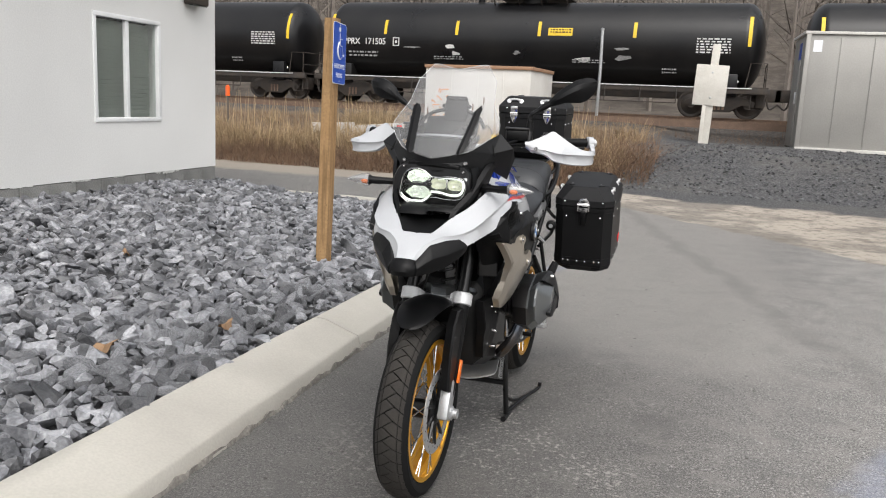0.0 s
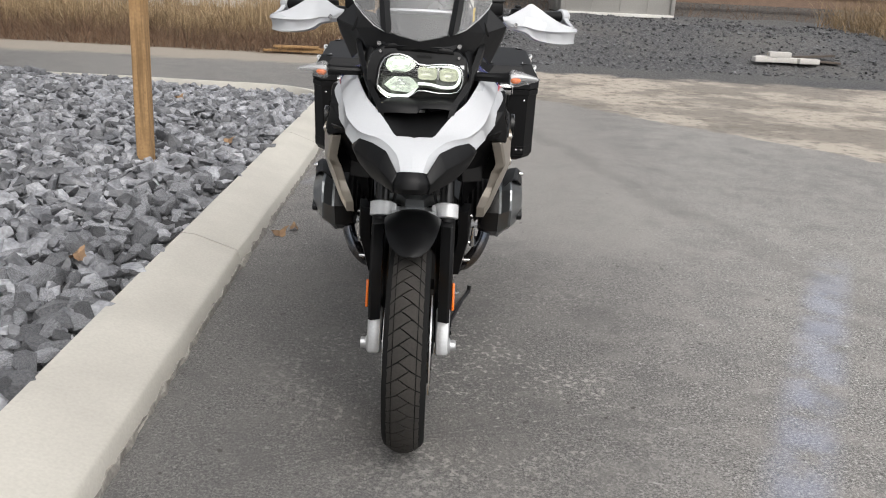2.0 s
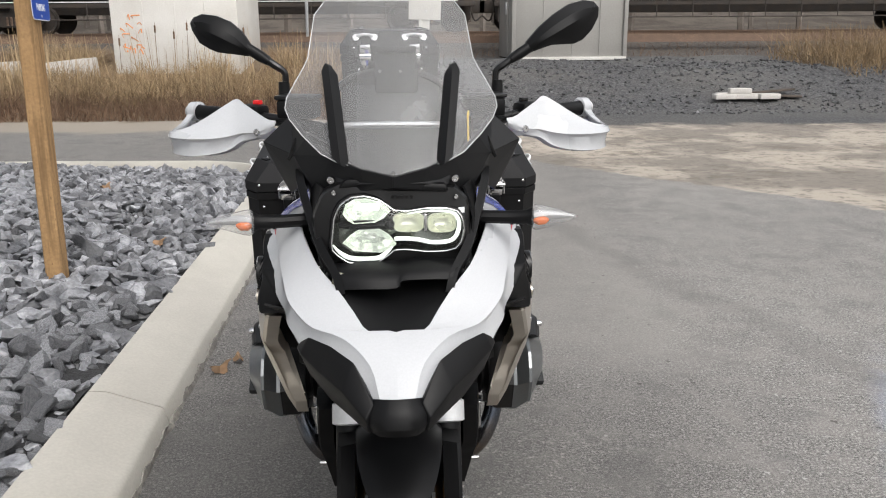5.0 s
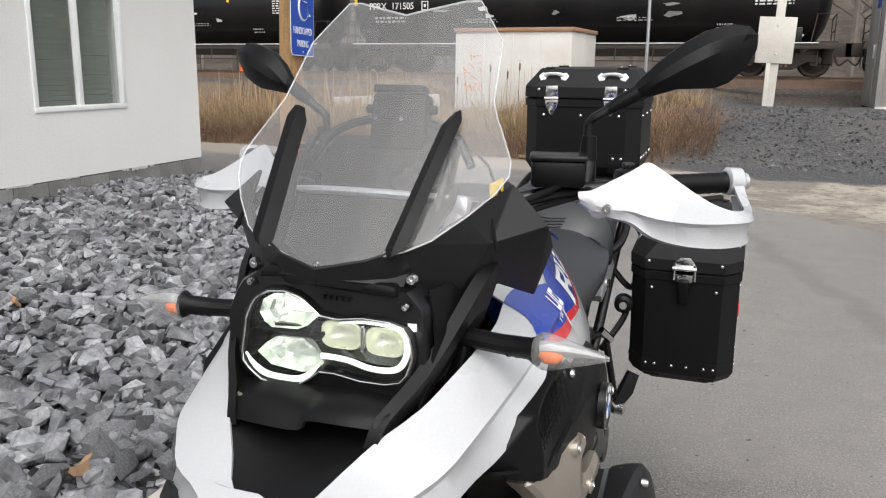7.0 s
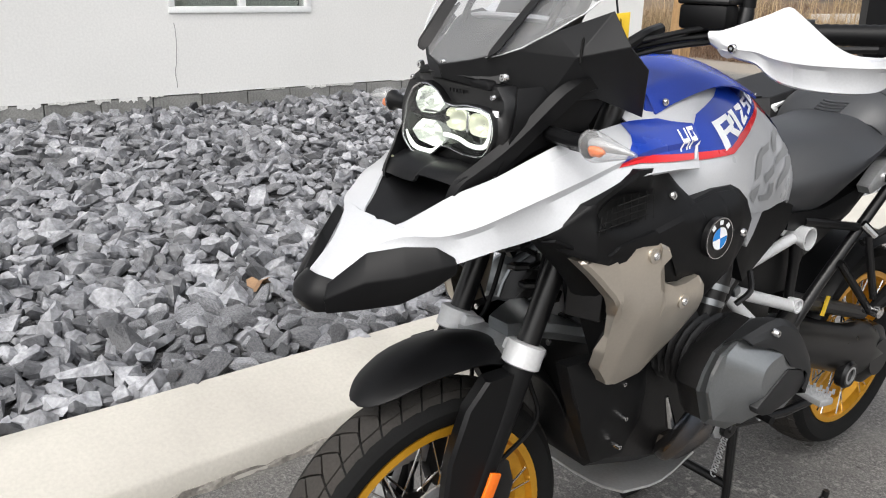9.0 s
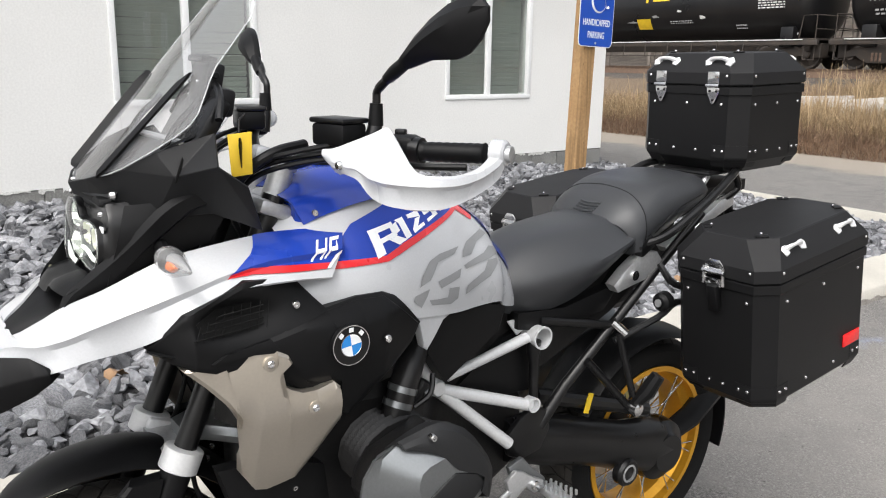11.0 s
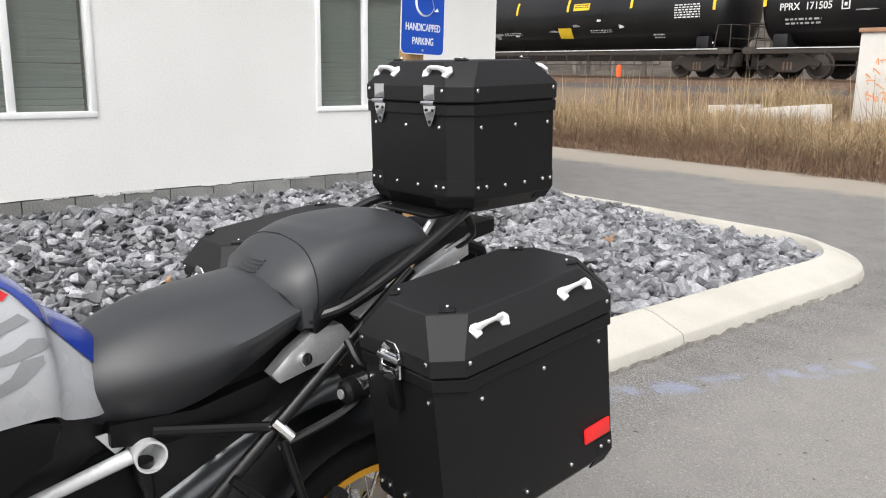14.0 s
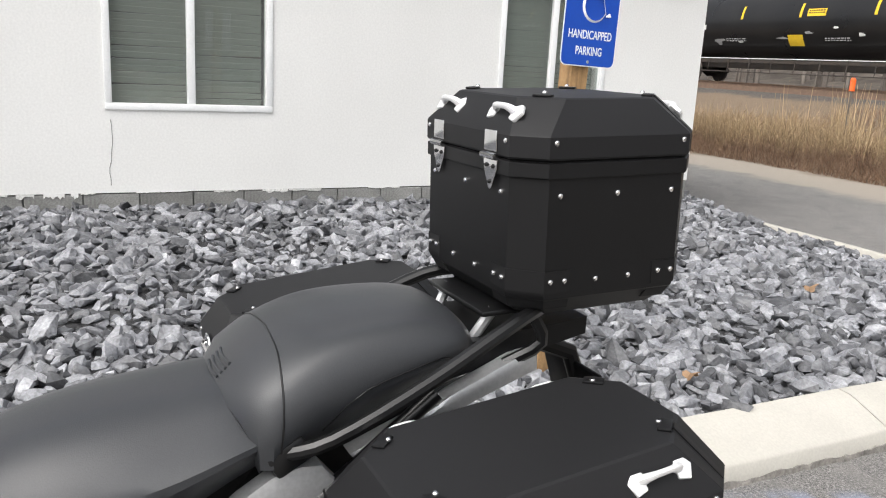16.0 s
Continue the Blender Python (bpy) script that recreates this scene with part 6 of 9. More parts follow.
def build_headlight():
    h = new("headlight")
    h.parent = bike
    h["label"] = "lit asymmetric headlight with clear cover"
    c = Vector((0.0, 1.128))

    def polar(outline, n=64, k=1.0):
        """The outline met by rays from the middle, and scaled."""
        pts = [Vector(p) - c for p in outline]
        out = []
        for i in range(n):
            d = Vector((math.cos(2 * math.pi * i / n), math.sin(2 * math.pi * i / n)))
            best = 0.0
            for a, b in zip(pts, pts[1:] + pts[:1]):
                e = b - a
                det = d.x * e.y - d.y * e.x
                if abs(det) < 1e-9:
                    continue
                t, u = (a.x * e.y - a.y * e.x) / det, (a.x * d.y - a.y * d.x) / det
                if t > 0 and -1e-6 <= u <= 1 + 1e-6:
                    best = max(best, t)
            out.append(c + d * best * k)
        return out

    def ring(outline, y0, k=1.0):
        return [(p.x, face_y(p.y) + y0, p.y) for p in polar(outline, 64, k)]

    part("housing", loft([ring(HOUSING, 0.13), ring(HOUSING, 0.02), ring(HOUSING, 0.012, 0.97), ring(LENS_LINE, 0.010, 1.07), ring(LENS_LINE, 0.004, 1.04)], cap=False), SATIN, h)
    part("bezel", loft([ring(LENS_LINE, 0.010, 1.05), ring(LENS_LINE, -0.002, 1.04), ring(LENS_LINE, -0.003, 1.015), ring(LENS_LINE, 0.004, 0.99)], cap=False), SATIN, h)
    part("chamber", loft([ring(LENS_LINE, 0.004, 1.0), ring(LENS_LINE, 0.05, 0.92), ring(LENS_LINE, 0.056, 0.5), ring(LENS_LINE, 0.056, 0.05)], cap=False), CHAMBER, h, angle=20)
    # upper and lower reflectors of the round lobe
    up = ((-0.092, 1.158), (-0.086, 1.176), (-0.070, 1.185), (-0.048, 1.186), (-0.026, 1.180), (-0.010, 1.169), (-0.006, 1.162), (-0.020, 1.149), (-0.034, 1.142), (-0.073, 1.140), (-0.084, 1.147))
    down = ((-0.094, 1.106), (-0.081, 1.119), (-0.066, 1.129), (-0.027, 1.131), (-0.010, 1.121), (0.004, 1.103), (-0.010, 1.090), (-0.027, 1.087), (-0.073, 1.091))
    for name, out, mid in (("upper_reflector", up, (-0.050, 1.158)), ("lower_reflector", down, (-0.047, 1.112))):
        rings = [[(mid[0] + (x - mid[0]) * k, face_y(z) + dy, mid[1] + (z - mid[1]) * k) for x, z in out] for k, dy in ((1.0, 0.003), (0.86, 0.018), (0.6, 0.032), (0.3, 0.040), (0.005, 0.041))]
        part(name, loft(rings, cap=False), REFLECTOR, h, angle=12)
    part("lamp", box((0.040, 0.006, 0.014), (-0.046, face_y(1.165) + 0.024, 1.166), bevel=0.003), LAMP_WHITE, h)
    part("chamber_divider", loft([[(x, face_y(1.136) + y, 1.136 + q * z) for z, y in ((-0.006, 0.045), (-0.0075, 0.012), (0.0, 0.004), (0.0075, 0.012), (0.006, 0.045))] for x, q in ((-0.100, 0.6), (-0.08, 1.0), (-0.050, 1.1), (-0.024, 1.0), (0.000, 1.5))]), SATIN, h)
    part("lamp_cap", lathe([(0.009, 0.02), (0.009, 0.004), (0.007, 0.001), (0.0005, 0.0)], "y", (-0.008, face_y(1.136), 1.138), 16), SATIN, h)
    # twin glowing bowls of the flat lobe
    for cx, cz, w, t in ((0.026, 1.141, 0.027, 0.0175), (0.086, 1.139, 0.025, 0.0175)):
        rings = []
        for k, dy in ((1.06, 0.006), (1.0, 0.003), (0.95, 0.009), (0.8, 0.018), (0.5, 0.024), (0.2, 0.026), (0.01, 0.0262)):
            loop = []
            for i in range(24):
                a = 2 * math.pi * i / 24
                p, q = math.cos(a), math.sin(a)
                loop.append((cx + w * k * math.copysign(abs(p) ** 0.6, p), face_y(cz) + dy, cz + t * k * math.copysign(abs(q) ** 0.6, q)))
            rings.append(loop)
        part("lamp_bowl", loft(rings, cap=False), BOWL, h, "softly glowing lamp bowl", angle=80)
    part("bowl_divider", box((0.006, 0.02, 0.034), (0.0565, face_y(1.14) + 0.012, 1.140), bevel=0.002), CHROME, h)
    # bright light strips: one under the round lobe, one round the flat lobe, and the polished edge of the cover
    lobe = smooth_path([(x, face_y(z) + 0.002, z) for x, z in ((-0.111, 1.103), (-0.100, 1.090), (-0.082, 1.079), (-0.057, 1.0765), (-0.030, 1.078), (-0.014, 1.088), (-0.004, 1.098))], 3)
    part("running_light", tube(lobe, [0.0013 + 0.0034 * min(1, 4 * math.sin(math.pi * min(0.97, max(0.03, i / (len(lobe) - 1)))) / 3) for i in range(len(lobe))], 8, flat=0.9), LAMP_WHITE, h, "white running light strip")
    flat_lobe = smooth_path([(x, face_y(z) + 0.003, z) for x, z in ((0.000, 1.112), (0.020, 1.112), (0.042, 1.110), (0.067, 1.1045), (0.094, 1.105), (0.109, 1.112), (0.1165, 1.128), (0.1165, 1.144), (0.109, 1.156), (0.094, 1.1605), (0.058, 1.1615), (0.024, 1.157))], 3)
    m = len(flat_lobe) - 1
    part("running_light", tube(flat_lobe, [0.0043 - 0.0026 * max(0, i / m - 0.6) / 0.4 for i in range(m + 1)], 8, flat=0.9), LAMP_WHITE, h, "white running light strip")
    edge = [(p.x, face_y(p.y) - 0.004, p.y) for p in polar(LENS_LINE, 64, 1.0)]
    part("cover_edge", tube(edge + edge[:1], 0.0013, 6), CHROME, h)
    part("side_insert", plate([(-0.117, -0.020, 1.024), (-0.111, -0.016, 1.055), (-0.100, -0.014, 1.064), (-0.089, -0.015, 1.060), (-0.085, -0.020, 1.044)], (0, 0.006, 0), 0.002), SMOKED, h, "small smoked insert")
    rows = [[(p.x, face_y(p.y) - 0.006 - 0.010 * (1 - k * k), p.y) for p in polar(LENS_LINE, 64, k * 1.03)] for k in (1.0, 0.8, 0.45, 0.05)]
    o = part("clear_cover", loft(rows, cap=False), LENS, h)
    o.visible_shadow = False
    for x, z in ((0.118, 1.186), (-0.112, 1.196), (0.128, 1.085)):
        screw((x * 0.95, face_y(z) + 0.006, z), "y", 0.005, 0.006, h, -1)
    part("headlight_brow", ring_plate(((-0.10, 1.203), (-0.04, 1.208), (-0.02, 1.198), (0.10, 1.194), (0.095, 1.210), (0.03, 1.214), (-0.02, 1.222), (-0.085, 1.220)), 0.004, 0.1, 0.006), PLASTIC, h)
    for k in range(5):
        part("brow_mark", box((0.0045, 0.002, 0.006), (-0.002 + 0.0085 * k, face_y(1.185) + 0.006, 1.1865)), SATIN, h)
    part("white_sticker", box((0.011, 0.002, 0.010), (0.122, face_y(1.162) + 0.004, 1.162), (0, 0, 14)), SIGN_WHITE, h)

    def brace():
        pts = smooth_path([(0.094, -0.030, 1.026), (0.104, -0.006, 1.052), (0.132, 0.038, 1.090), (0.158, 0.096, 1.150), (0.176, 0.150, 1.198), (0.180, 0.20, 1.216)], 4)
        rings = []
        for i, p in enumerate(pts):
            d = pts[min(i + 1, len(pts) - 1)] - pts[max(i - 1, 0)]
            n = Vector((0, -d.z, d.y)).normalized()
            w = 0.006 + 0.013 * min(1, i / 4) + 0.002 * math.sin(i)
            rings.append([p + n * w + Vector((-0.006, 0, 0)), p + n * w * 0.6 + Vector((0.009, 0, 0)), p - n * w * 0.6 + Vector((0.009, 0, 0)), p - n * w + Vector((-0.006, 0, 0))])
        return loft(rings)

    both("headlight_brace", brace, PLASTIC)

    def inner_panel():
        rows = [[(0.135, 0.03, 1.06), (0.15, 0.09, 1.10), (0.16, 0.20, 1.13)], [(0.148, 0.05, 1.14), (0.158, 0.12, 1.16), (0.168, 0.22, 1.165)], [(0.13, 0.07, 1.20), (0.155, 0.14, 1.205), (0.175, 0.24, 1.20)]]
        return patch(rows, 2, 0.004, across=2)

    both("headlight_side_panel", inner_panel, PLASTIC)


build_headlight()


# ---- windscreen and dash cowl ----
def screen_y(x, z):
    return 0.022 + 0.88 * (z - 1.227) + 1.2 * x * x


def build_screen():
    levels = ((1.225, 0.003), (1.237, 0.048), (1.250, 0.103), (1.262, 0.130), (1.290, 0.165), (1.316, 0.191), (1.335, 0.201), (1.352, 0.199), (1.380, 0.184), (1.406, 0.169), (1.425, 0.160), (1.465, 0.155), (1.506, 0.150), (1.535, 0.128), (1.564, 0.106))
    bm = bmesh.new()
    us = [k / 10 for k in range(-10, 11)]
    vs = []
    for i, (z, w) in enumerate(levels):
        row = []
        for u in us:
            x = u * w
            zz = z
            if i >= len(levels) - 2:
                zz = z - (0.020 if i == len(levels) - 1 else 0.009) * max(0, 1 - abs(u) / 0.8)
            row.append(bm.verts.new((x, screen_y(x, zz), zz)))
        vs.append(row)
    for a, b in zip(vs, vs[1:]):
        for k in range(len(us) - 1):
            bm.faces.new((a[k], a[k + 1], b[k + 1], b[k]))
    bmesh.ops.recalc_face_normals(bm, faces=bm.faces)
    bmesh.ops.solidify(bm, geom=list(bm.faces), thickness=0.003)
    o = part("windscreen", bm, SCREEN, bike, "clear curved plastic windscreen")
    o.data.materials.append(SCREEN_INNER)
    for f in o.data.polygons:
        f.material_index = 1 if f.normal.y > 0.2 else 0
    o.visible_shadow = False
    edge = [Vector(v) for v in [(w, screen_y(w, z) - 0.001, z) for z, w in levels]]
    for s in (-1, 1):
        part("windscreen_edge", tube([(s * p.x, p.y, p.z) for p in edge], 0.0011, 6), SCREEN_EDGE, bike)
    top = [(u * 0.106, screen_y(u * 0.106, 1.564 - 0.020 * max(0, 1 - abs(u) / 0.8)), 1.564 - 0.020 * max(0, 1 - abs(u) / 0.8)) for u in us]
    part("windscreen_edge", tube(top, 0.0016, 6), SCREEN_EDGE, bike)

    def deflector():
        rings = []
        for t in (0, 0.06, 0.3, 0.6, 0.92, 1.0):
            z = 1.246 + 0.166 * t
            x = 0.092 + 0.026 * t
            y = screen_y(x, z) - 0.007
            w, d = (0.007, 0.004) if t in (0, 1.0) else (0.0150, 0.011)
            rings.append([(x - w, y, z - 0.004), (x, y - d, z), (x + w, y - 0.002, z + 0.004), (x + w * 0.7, y + 0.005, z + 0.004), (x - w * 0.7, y + 0.005, z)])
        return loft(rings)

    both("wind_deflector", deflector, PLASTIC)
    # dark cowl under the screen with its winglets
    rows = [[(0.0, 0.022, 1.214), (0.05, 0.032, 1.212), (0.10, 0.058, 1.205), (0.135, 0.095, 1.19), (0.172, 0.14, 1.158)],
            [(0.0, 0.046, 1.232), (0.055, 0.055, 1.234), (0.11, 0.080, 1.236), (0.155, 0.12, 1.225), (0.195, 0.17, 1.178)],
            [(0.0, 0.10, 1.262), (0.06, 0.102, 1.262), (0.12, 0.118, 1.268), (0.182, 0.148, 1.272), (0.232, 0.20, 1.205)],
            [(0.0, 0.15, 1.285), (0.07, 0.15, 1.285), (0.13, 0.155, 1.298), (0.188, 0.175, 1.310), (0.252, 0.235, 1.245)],
            [(0.0, 0.20, 1.298), (0.07, 0.20, 1.298), (0.12, 0.20, 1.312), (0.158, 0.212, 1.332), (0.205, 0.27, 1.262)]]
    both("dash_deck", lambda: patch([r[:3] for r in rows], 3, 0.004, across=3), DASH)

    def side_panel():
        pts = dict(c0=(0, 0.012, 1.228), c1=(0.06, 0.030, 1.240), c2=(0.112, 0.066, 1.258), c3=(0.158, 0.118, 1.288), a=(0.196, 0.205, 1.320),
                   l0=(0, 0.020, 1.206), l1=(0.05, 0.038, 1.199), l2=(0.102, 0.072, 1.190), l3=(0.145, 0.115, 1.176), f=(0.186, 0.138, 1.250),
                   b=(0.250, 0.188, 1.270), d=(0.246, 0.240, 1.232), c=(0.212, 0.276, 1.150), e=(0.180, 0.200, 1.182))
        bm = bmesh.new()
        v = {k: bm.verts.new(p) for k, p in pts.items()}
        for f in ("c0 c1 l1 l0", "c1 c2 l2 l1", "c2 c3 f", "c2 f l3 l2", "c3 a b f", "f b c e", "l3 f e", "b d c"):
            bm.faces.new([v[k] for k in f.split()])
        bmesh.ops.triangulate(bm, faces=[f for f in bm.faces if len(f.verts) > 3])
        bmesh.ops.recalc_face_normals(bm, faces=bm.faces)
        bmesh.ops.solidify(bm, geom=list(bm.faces), thickness=0.005)
        bmesh.ops.bevel(bm, geom=list(bm.edges), offset=0.0012, segments=1, affect="EDGES")
        return bm

    for s in (-1, 1):
        part("cowl_panel", side_panel() if s > 0 else flipped(side_panel()), DASH, bike, "angular dark cowl panel under the screen", angle=14)
    part("cradle_side", box((0.055, 0.03, 0.05), (0.062, 0.268, 1.362), (-12, 0, 12), bevel=0.008), DASH, bike)
    both("winglet_slot", lambda: tube([(0.166, 0.172, 1.297), (0.180, 0.156, 1.272), (0.196, 0.136, 1.242)], [0.005, 0.009, 0.003], 8, flat=0.4), GROOVE)
    for s in (-1, 1):
        screw((s * 0.112, 0.060, 1.216), "y", 0.008, 0.008, None, -1)
    screw((0, 0.024, 1.232), "y", 0.005, 0.006, None, -1)
    # instruments behind the screen
    part("display", box((0.20, 0.03, 0.115), (0, 0.235, 1.318), (-32, 0, 0), bevel=0.008), SATIN, bike, "dark instrument display")
    part("screen_support", tube(smooth_path([(-0.115, 0.175, 1.298), (-0.06, 0.165, 1.302), (0.06, 0.165, 1.302), (0.115, 0.175, 1.298)], 4), 0.006, 8), CAST, bike, "silver windscreen support bar")
    for s in (-1, 1):
        part("screen_arm", tube(smooth_path([(s * 0.105, 0.13, 1.25), (s * 0.112, 0.165, 1.32), (s * 0.108, 0.215, 1.37)], 4), 0.006, 8), SATIN, bike)
    part("navigator_bar", tube(smooth_path([(-0.125, 0.24, 1.335), (-0.095, 0.255, 1.375), (-0.04, 0.265, 1.395), (0.04, 0.265, 1.395), (0.095, 0.255, 1.375), (0.125, 0.24, 1.335)], 5), 0.007, 8), SATIN, bike)
    part("navigator_cradle", box((0.086, 0.035, 0.082), (0.010, 0.262, 1.392), (-12, 0, 0), bevel=0.008), DASH, bike)
    part("navigator_rail", box((0.078, 0.03, 0.012), (0.012, 0.257, 1.438), (-12, 0, 0), bevel=0.004), PLASTIC, bike)
    for x in (-0.022, 0.018):
        for z in (1.368, 1.398):
            screw((x, 0.245, z), "y", 0.004, 0.004, None, -1)
    for s in (-1, 1):
        part("cradle_knob", lathe([(0.007, 0), (0.007, s * 0.010), (0.005, s * 0.012)], "x", (0.010 + s * 0.043, 0.262, 1.41), 12), PLASTIC, bike)


build_screen()


# ---- turn signals ----
def signal():
    return tube(smooth_path([(0.262, 0.100, 1.131), (0.276, 0.098, 1.131), (0.306, 0.098, 1.131), (0.350, 0.102, 1.130)], 4), [0.023, 0.0265, 0.028, 0.0285, 0.028, 0.0265, 0.0245, 0.022, 0.019, 0.0155, 0.012, 0.008, 0.003], 14, flat=0.8)


for a in both("signal_lens", signal, SIG_LENS):
    a.visible_shadow = False
both("signal_bulb", lambda: tube([(0.266, 0.099, 1.127), (0.274, 0.097, 1.125), (0.286, 0.097, 1.125), (0.294, 0.098, 1.126)], [0.006, 0.0095, 0.0085, 0.003], 10), AMBER)
both("signal_reflector", lambda: tube([(0.265, 0.103, 1.131), (0.278, 0.104, 1.133), (0.302, 0.1045, 1.134), (0.326, 0.1045, 1.132), (0.344, 0.1035, 1.130)], [0.012, 0.013, 0.010, 0.006, 0.002], 8, flat=0.8), CAST)
both("signal_stalk", lambda: tube([(0.155, 0.12, 1.130), (0.21, 0.108, 1.130), (0.252, 0.101, 1.131), (0.264, 0.100, 1.131)], [0.013, 0.013, 0.014, 0.021], 10), PLASTIC)
for k in range(3):
    both("stalk_rib", lambda: lathe([(0.0135, 0.222 + 0.011 * k), (0.0135, 0.227 + 0.011 * k)], "x", (0, 0.1065, 1.1285), 12), PLASTIC)


# ---- handlebar, guards, mirrors ----
def build_bars():
    part("handlebar", tube(smooth_path([(-0.37, 0.525, 1.287), (-0.27, 0.47, 1.283), (-0.16, 0.42, 1.268), (-0.07, 0.395, 1.245), (0.07, 0.395, 1.245), (0.16, 0.42, 1.268), (0.27, 0.47, 1.283), (0.37, 0.525, 1.287)], 4), 0.0135, 12), SATIN, bike)
    for s in (-1, 1):
        part("bar_riser", tube([(s * 0.055, 0.365, 1.17), (s * 0.055, 0.393, 1.247)], [0.026, 0.022], 14), CAST, bike, "silver handlebar riser")
        part("bar_clamp", box((0.044, 0.05, 0.04), (s * 0.055, 0.395, 1.247), (-18, 0, 0), bevel=0.012), CAST, bike)
        grip = [Vector((s * 0.35, 0.512, 1.288)), Vector((s * 0.452, 0.572, 1.291))]
        rad = [0.019, 0.0165] + [0.0165 + (0.001 if k % 2 else 0) for k in range(14)] + [0.0165, 0.0185]
        part("grip", tube([grip[0].lerp(grip[1], k / (len(rad) - 1)) for k in range(len(rad))], rad, 14), PLASTIC, bike, "black rubber grip")
        part("switch_block", box((0.06, 0.05, 0.05), (s * 0.315, 0.498, 1.290), (0, 0, s * 30), bevel=0.012), PLASTIC, bike)
        part("switch_ring", tube([(s * 0.336, 0.504, 1.288), (s * 0.352, 0.513, 1.288)], 0.024, 16), SATIN, bike)
        part("switch_button", box((0.02, 0.014, 0.012), (s * 0.305, 0.50, 1.318), (0, 0, s * 30), bevel=0.003), TAIL_RED if s < 0 else SATIN, bike)
        part("lever", tube(smooth_path([(s * 0.27, 0.435, 1.278), (s * 0.33, 0.452, 1.272), (s * 0.39, 0.485, 1.268), (s * 0.45, 0.535, 1.27)], 4), 0.007, 8, flat=0.7), SATIN, bike)
        part("fluid_reservoir", box((0.085, 0.06, 0.042), (s * 0.205, 0.432, 1.310), (0, 0, s * 14), bevel=0.008), PLASTIC, bike)
        part("reservoir_lid", box((0.09, 0.065, 0.01), (s * 0.205, 0.432, 1.335), (0, 0, s * 14), bevel=0.004), SATIN, bike)
        part("mirror_clamp", tube([(s * 0.24, 0.478, 1.28), (s * 0.241, 0.484, 1.315), (s * 0.241, 0.487, 1.332)], [0.017, 0.015, 0.012], 12), SATIN, bike)
        part("mirror_boot", tube([(s * 0.241, 0.487, 1.326), (s * 0.242, 0.488, 1.365)], [0.0145, 0.012], 12), PLASTIC, bike)
        part("mirror_stem", tube(smooth_path([(s * 0.239, 0.490, 1.345), (s * 0.238, 0.491, 1.372), (s * 0.241, 0.491, 1.387), (s * 0.262, 0.492, 1.402), (s * 0.300, 0.500, 1.428)], 5), [0.0075] * 12 + [0.0085] * 5 + [0.011] * 4, 10), SATIN, bike)
    # mirror heads: a long drop that widens outwards, creased from its inner tip to its outer corner
    drop = ((0.297, 1.424), (0.310, 1.450), (0.338, 1.480), (0.372, 1.508), (0.408, 1.530), (0.445, 1.540), (0.470, 1.537), (0.483, 1.524), (0.483, 1.503), (0.468, 1.474), (0.446, 1.452), (0.425, 1.443), (0.370, 1.441), (0.322, 1.426))
    short = ((0.300, 1.424), (0.312, 1.446), (0.330, 1.474), (0.356, 1.496), (0.388, 1.509), (0.420, 1.513), (0.440, 1.506), (0.449, 1.494), (0.446, 1.478), (0.430, 1.450), (0.408, 1.437), (0.388, 1.429), (0.350, 1.425), (0.320, 1.421))

    def mirror_head(outline, thick=0.030):
        """Shell with a flat back, a short wall and two fields that meet in a ridge."""
        out = Vector((0.270, -0.962, -0.028))

        def at(x, z, d):
            return Vector((x, 0.525 + 0.281 * (x - 0.40) - 0.0295 * (z - 1.482), z)) + out * d

        m = len(outline)
        mid = Vector((sum(p[0] for p in outline) / m, sum(p[1] for p in outline) / m))
        a, b = Vector(outline[0]), Vector(outline[7])
        bm = bmesh.new()
        back = [bm.verts.new(at(mid.x + (x - mid.x) * 0.95, mid.y + (z - mid.y) * 0.95, -0.010)) for x, z in outline]
        edge = [bm.verts.new(at(x, z, -0.004)) for x, z in outline]
        wall = [bm.verts.new(at(x, z, 0.004)) for x, z in outline]
        ridge = {0: wall[0], 7: wall[7]}
        for i in range(1, 7):
            p = a.lerp(b, i / 7) + Vector((0, 0.008 * math.sin(math.pi * i / 7)))
            ridge[i] = bm.verts.new(at(p.x, p.y, 0.004 + thick * math.sin(math.pi * i / 7) ** 0.8))
        top, low = {}, {}
        for i in range(1, 7):
            for store, k, bulge in ((top, i, 0.006), (low, 14 - i, 0.0035)):
                q = (wall[k].co + ridge[i].co) / 2
                store[i] = bm.verts.new(q + out * bulge)
        for loop in (top, low):
            loop[0], loop[7] = wall[0], wall[7]
        face = lambda *v: bm.faces.new(list(dict.fromkeys(v)))
        for i in range(m):
            j = (i + 1) % m
            face(back[i], back[j], edge[j], edge[i])
            face(edge[i], edge[j], wall[j], wall[i])
        for i in range(7):
            face(wall[i], wall[i + 1], top[i + 1], top[i])
            face(top[i], top[i + 1], ridge[i + 1], ridge[i])
            face(wall[(14 - i) % 14], low[i], low[i + 1], wall[13 - i])
            face(low[i], ridge[i], ridge[i + 1], low[i + 1])
        bm.faces.new(back[::-1])
        bmesh.ops.recalc_face_normals(bm, faces=bm.faces)
        glass = plate([at(mid.x + (x - mid.x) * 0.90, mid.y + (z - mid.y) * 0.90, -0.0104) for x, z in outline], -out * 0.001)
        return bm, glass

    for s, outline in ((1, drop), (-1, short)):
        shell, glass = mirror_head(outline)
        head = part("mirror_head", shell if s > 0 else flipped(shell), PLASTIC, bike, "black angular mirror housing", angle=24)
        part("mirror_glass", glass if s > 0 else flipped(glass), MIRROR, head)
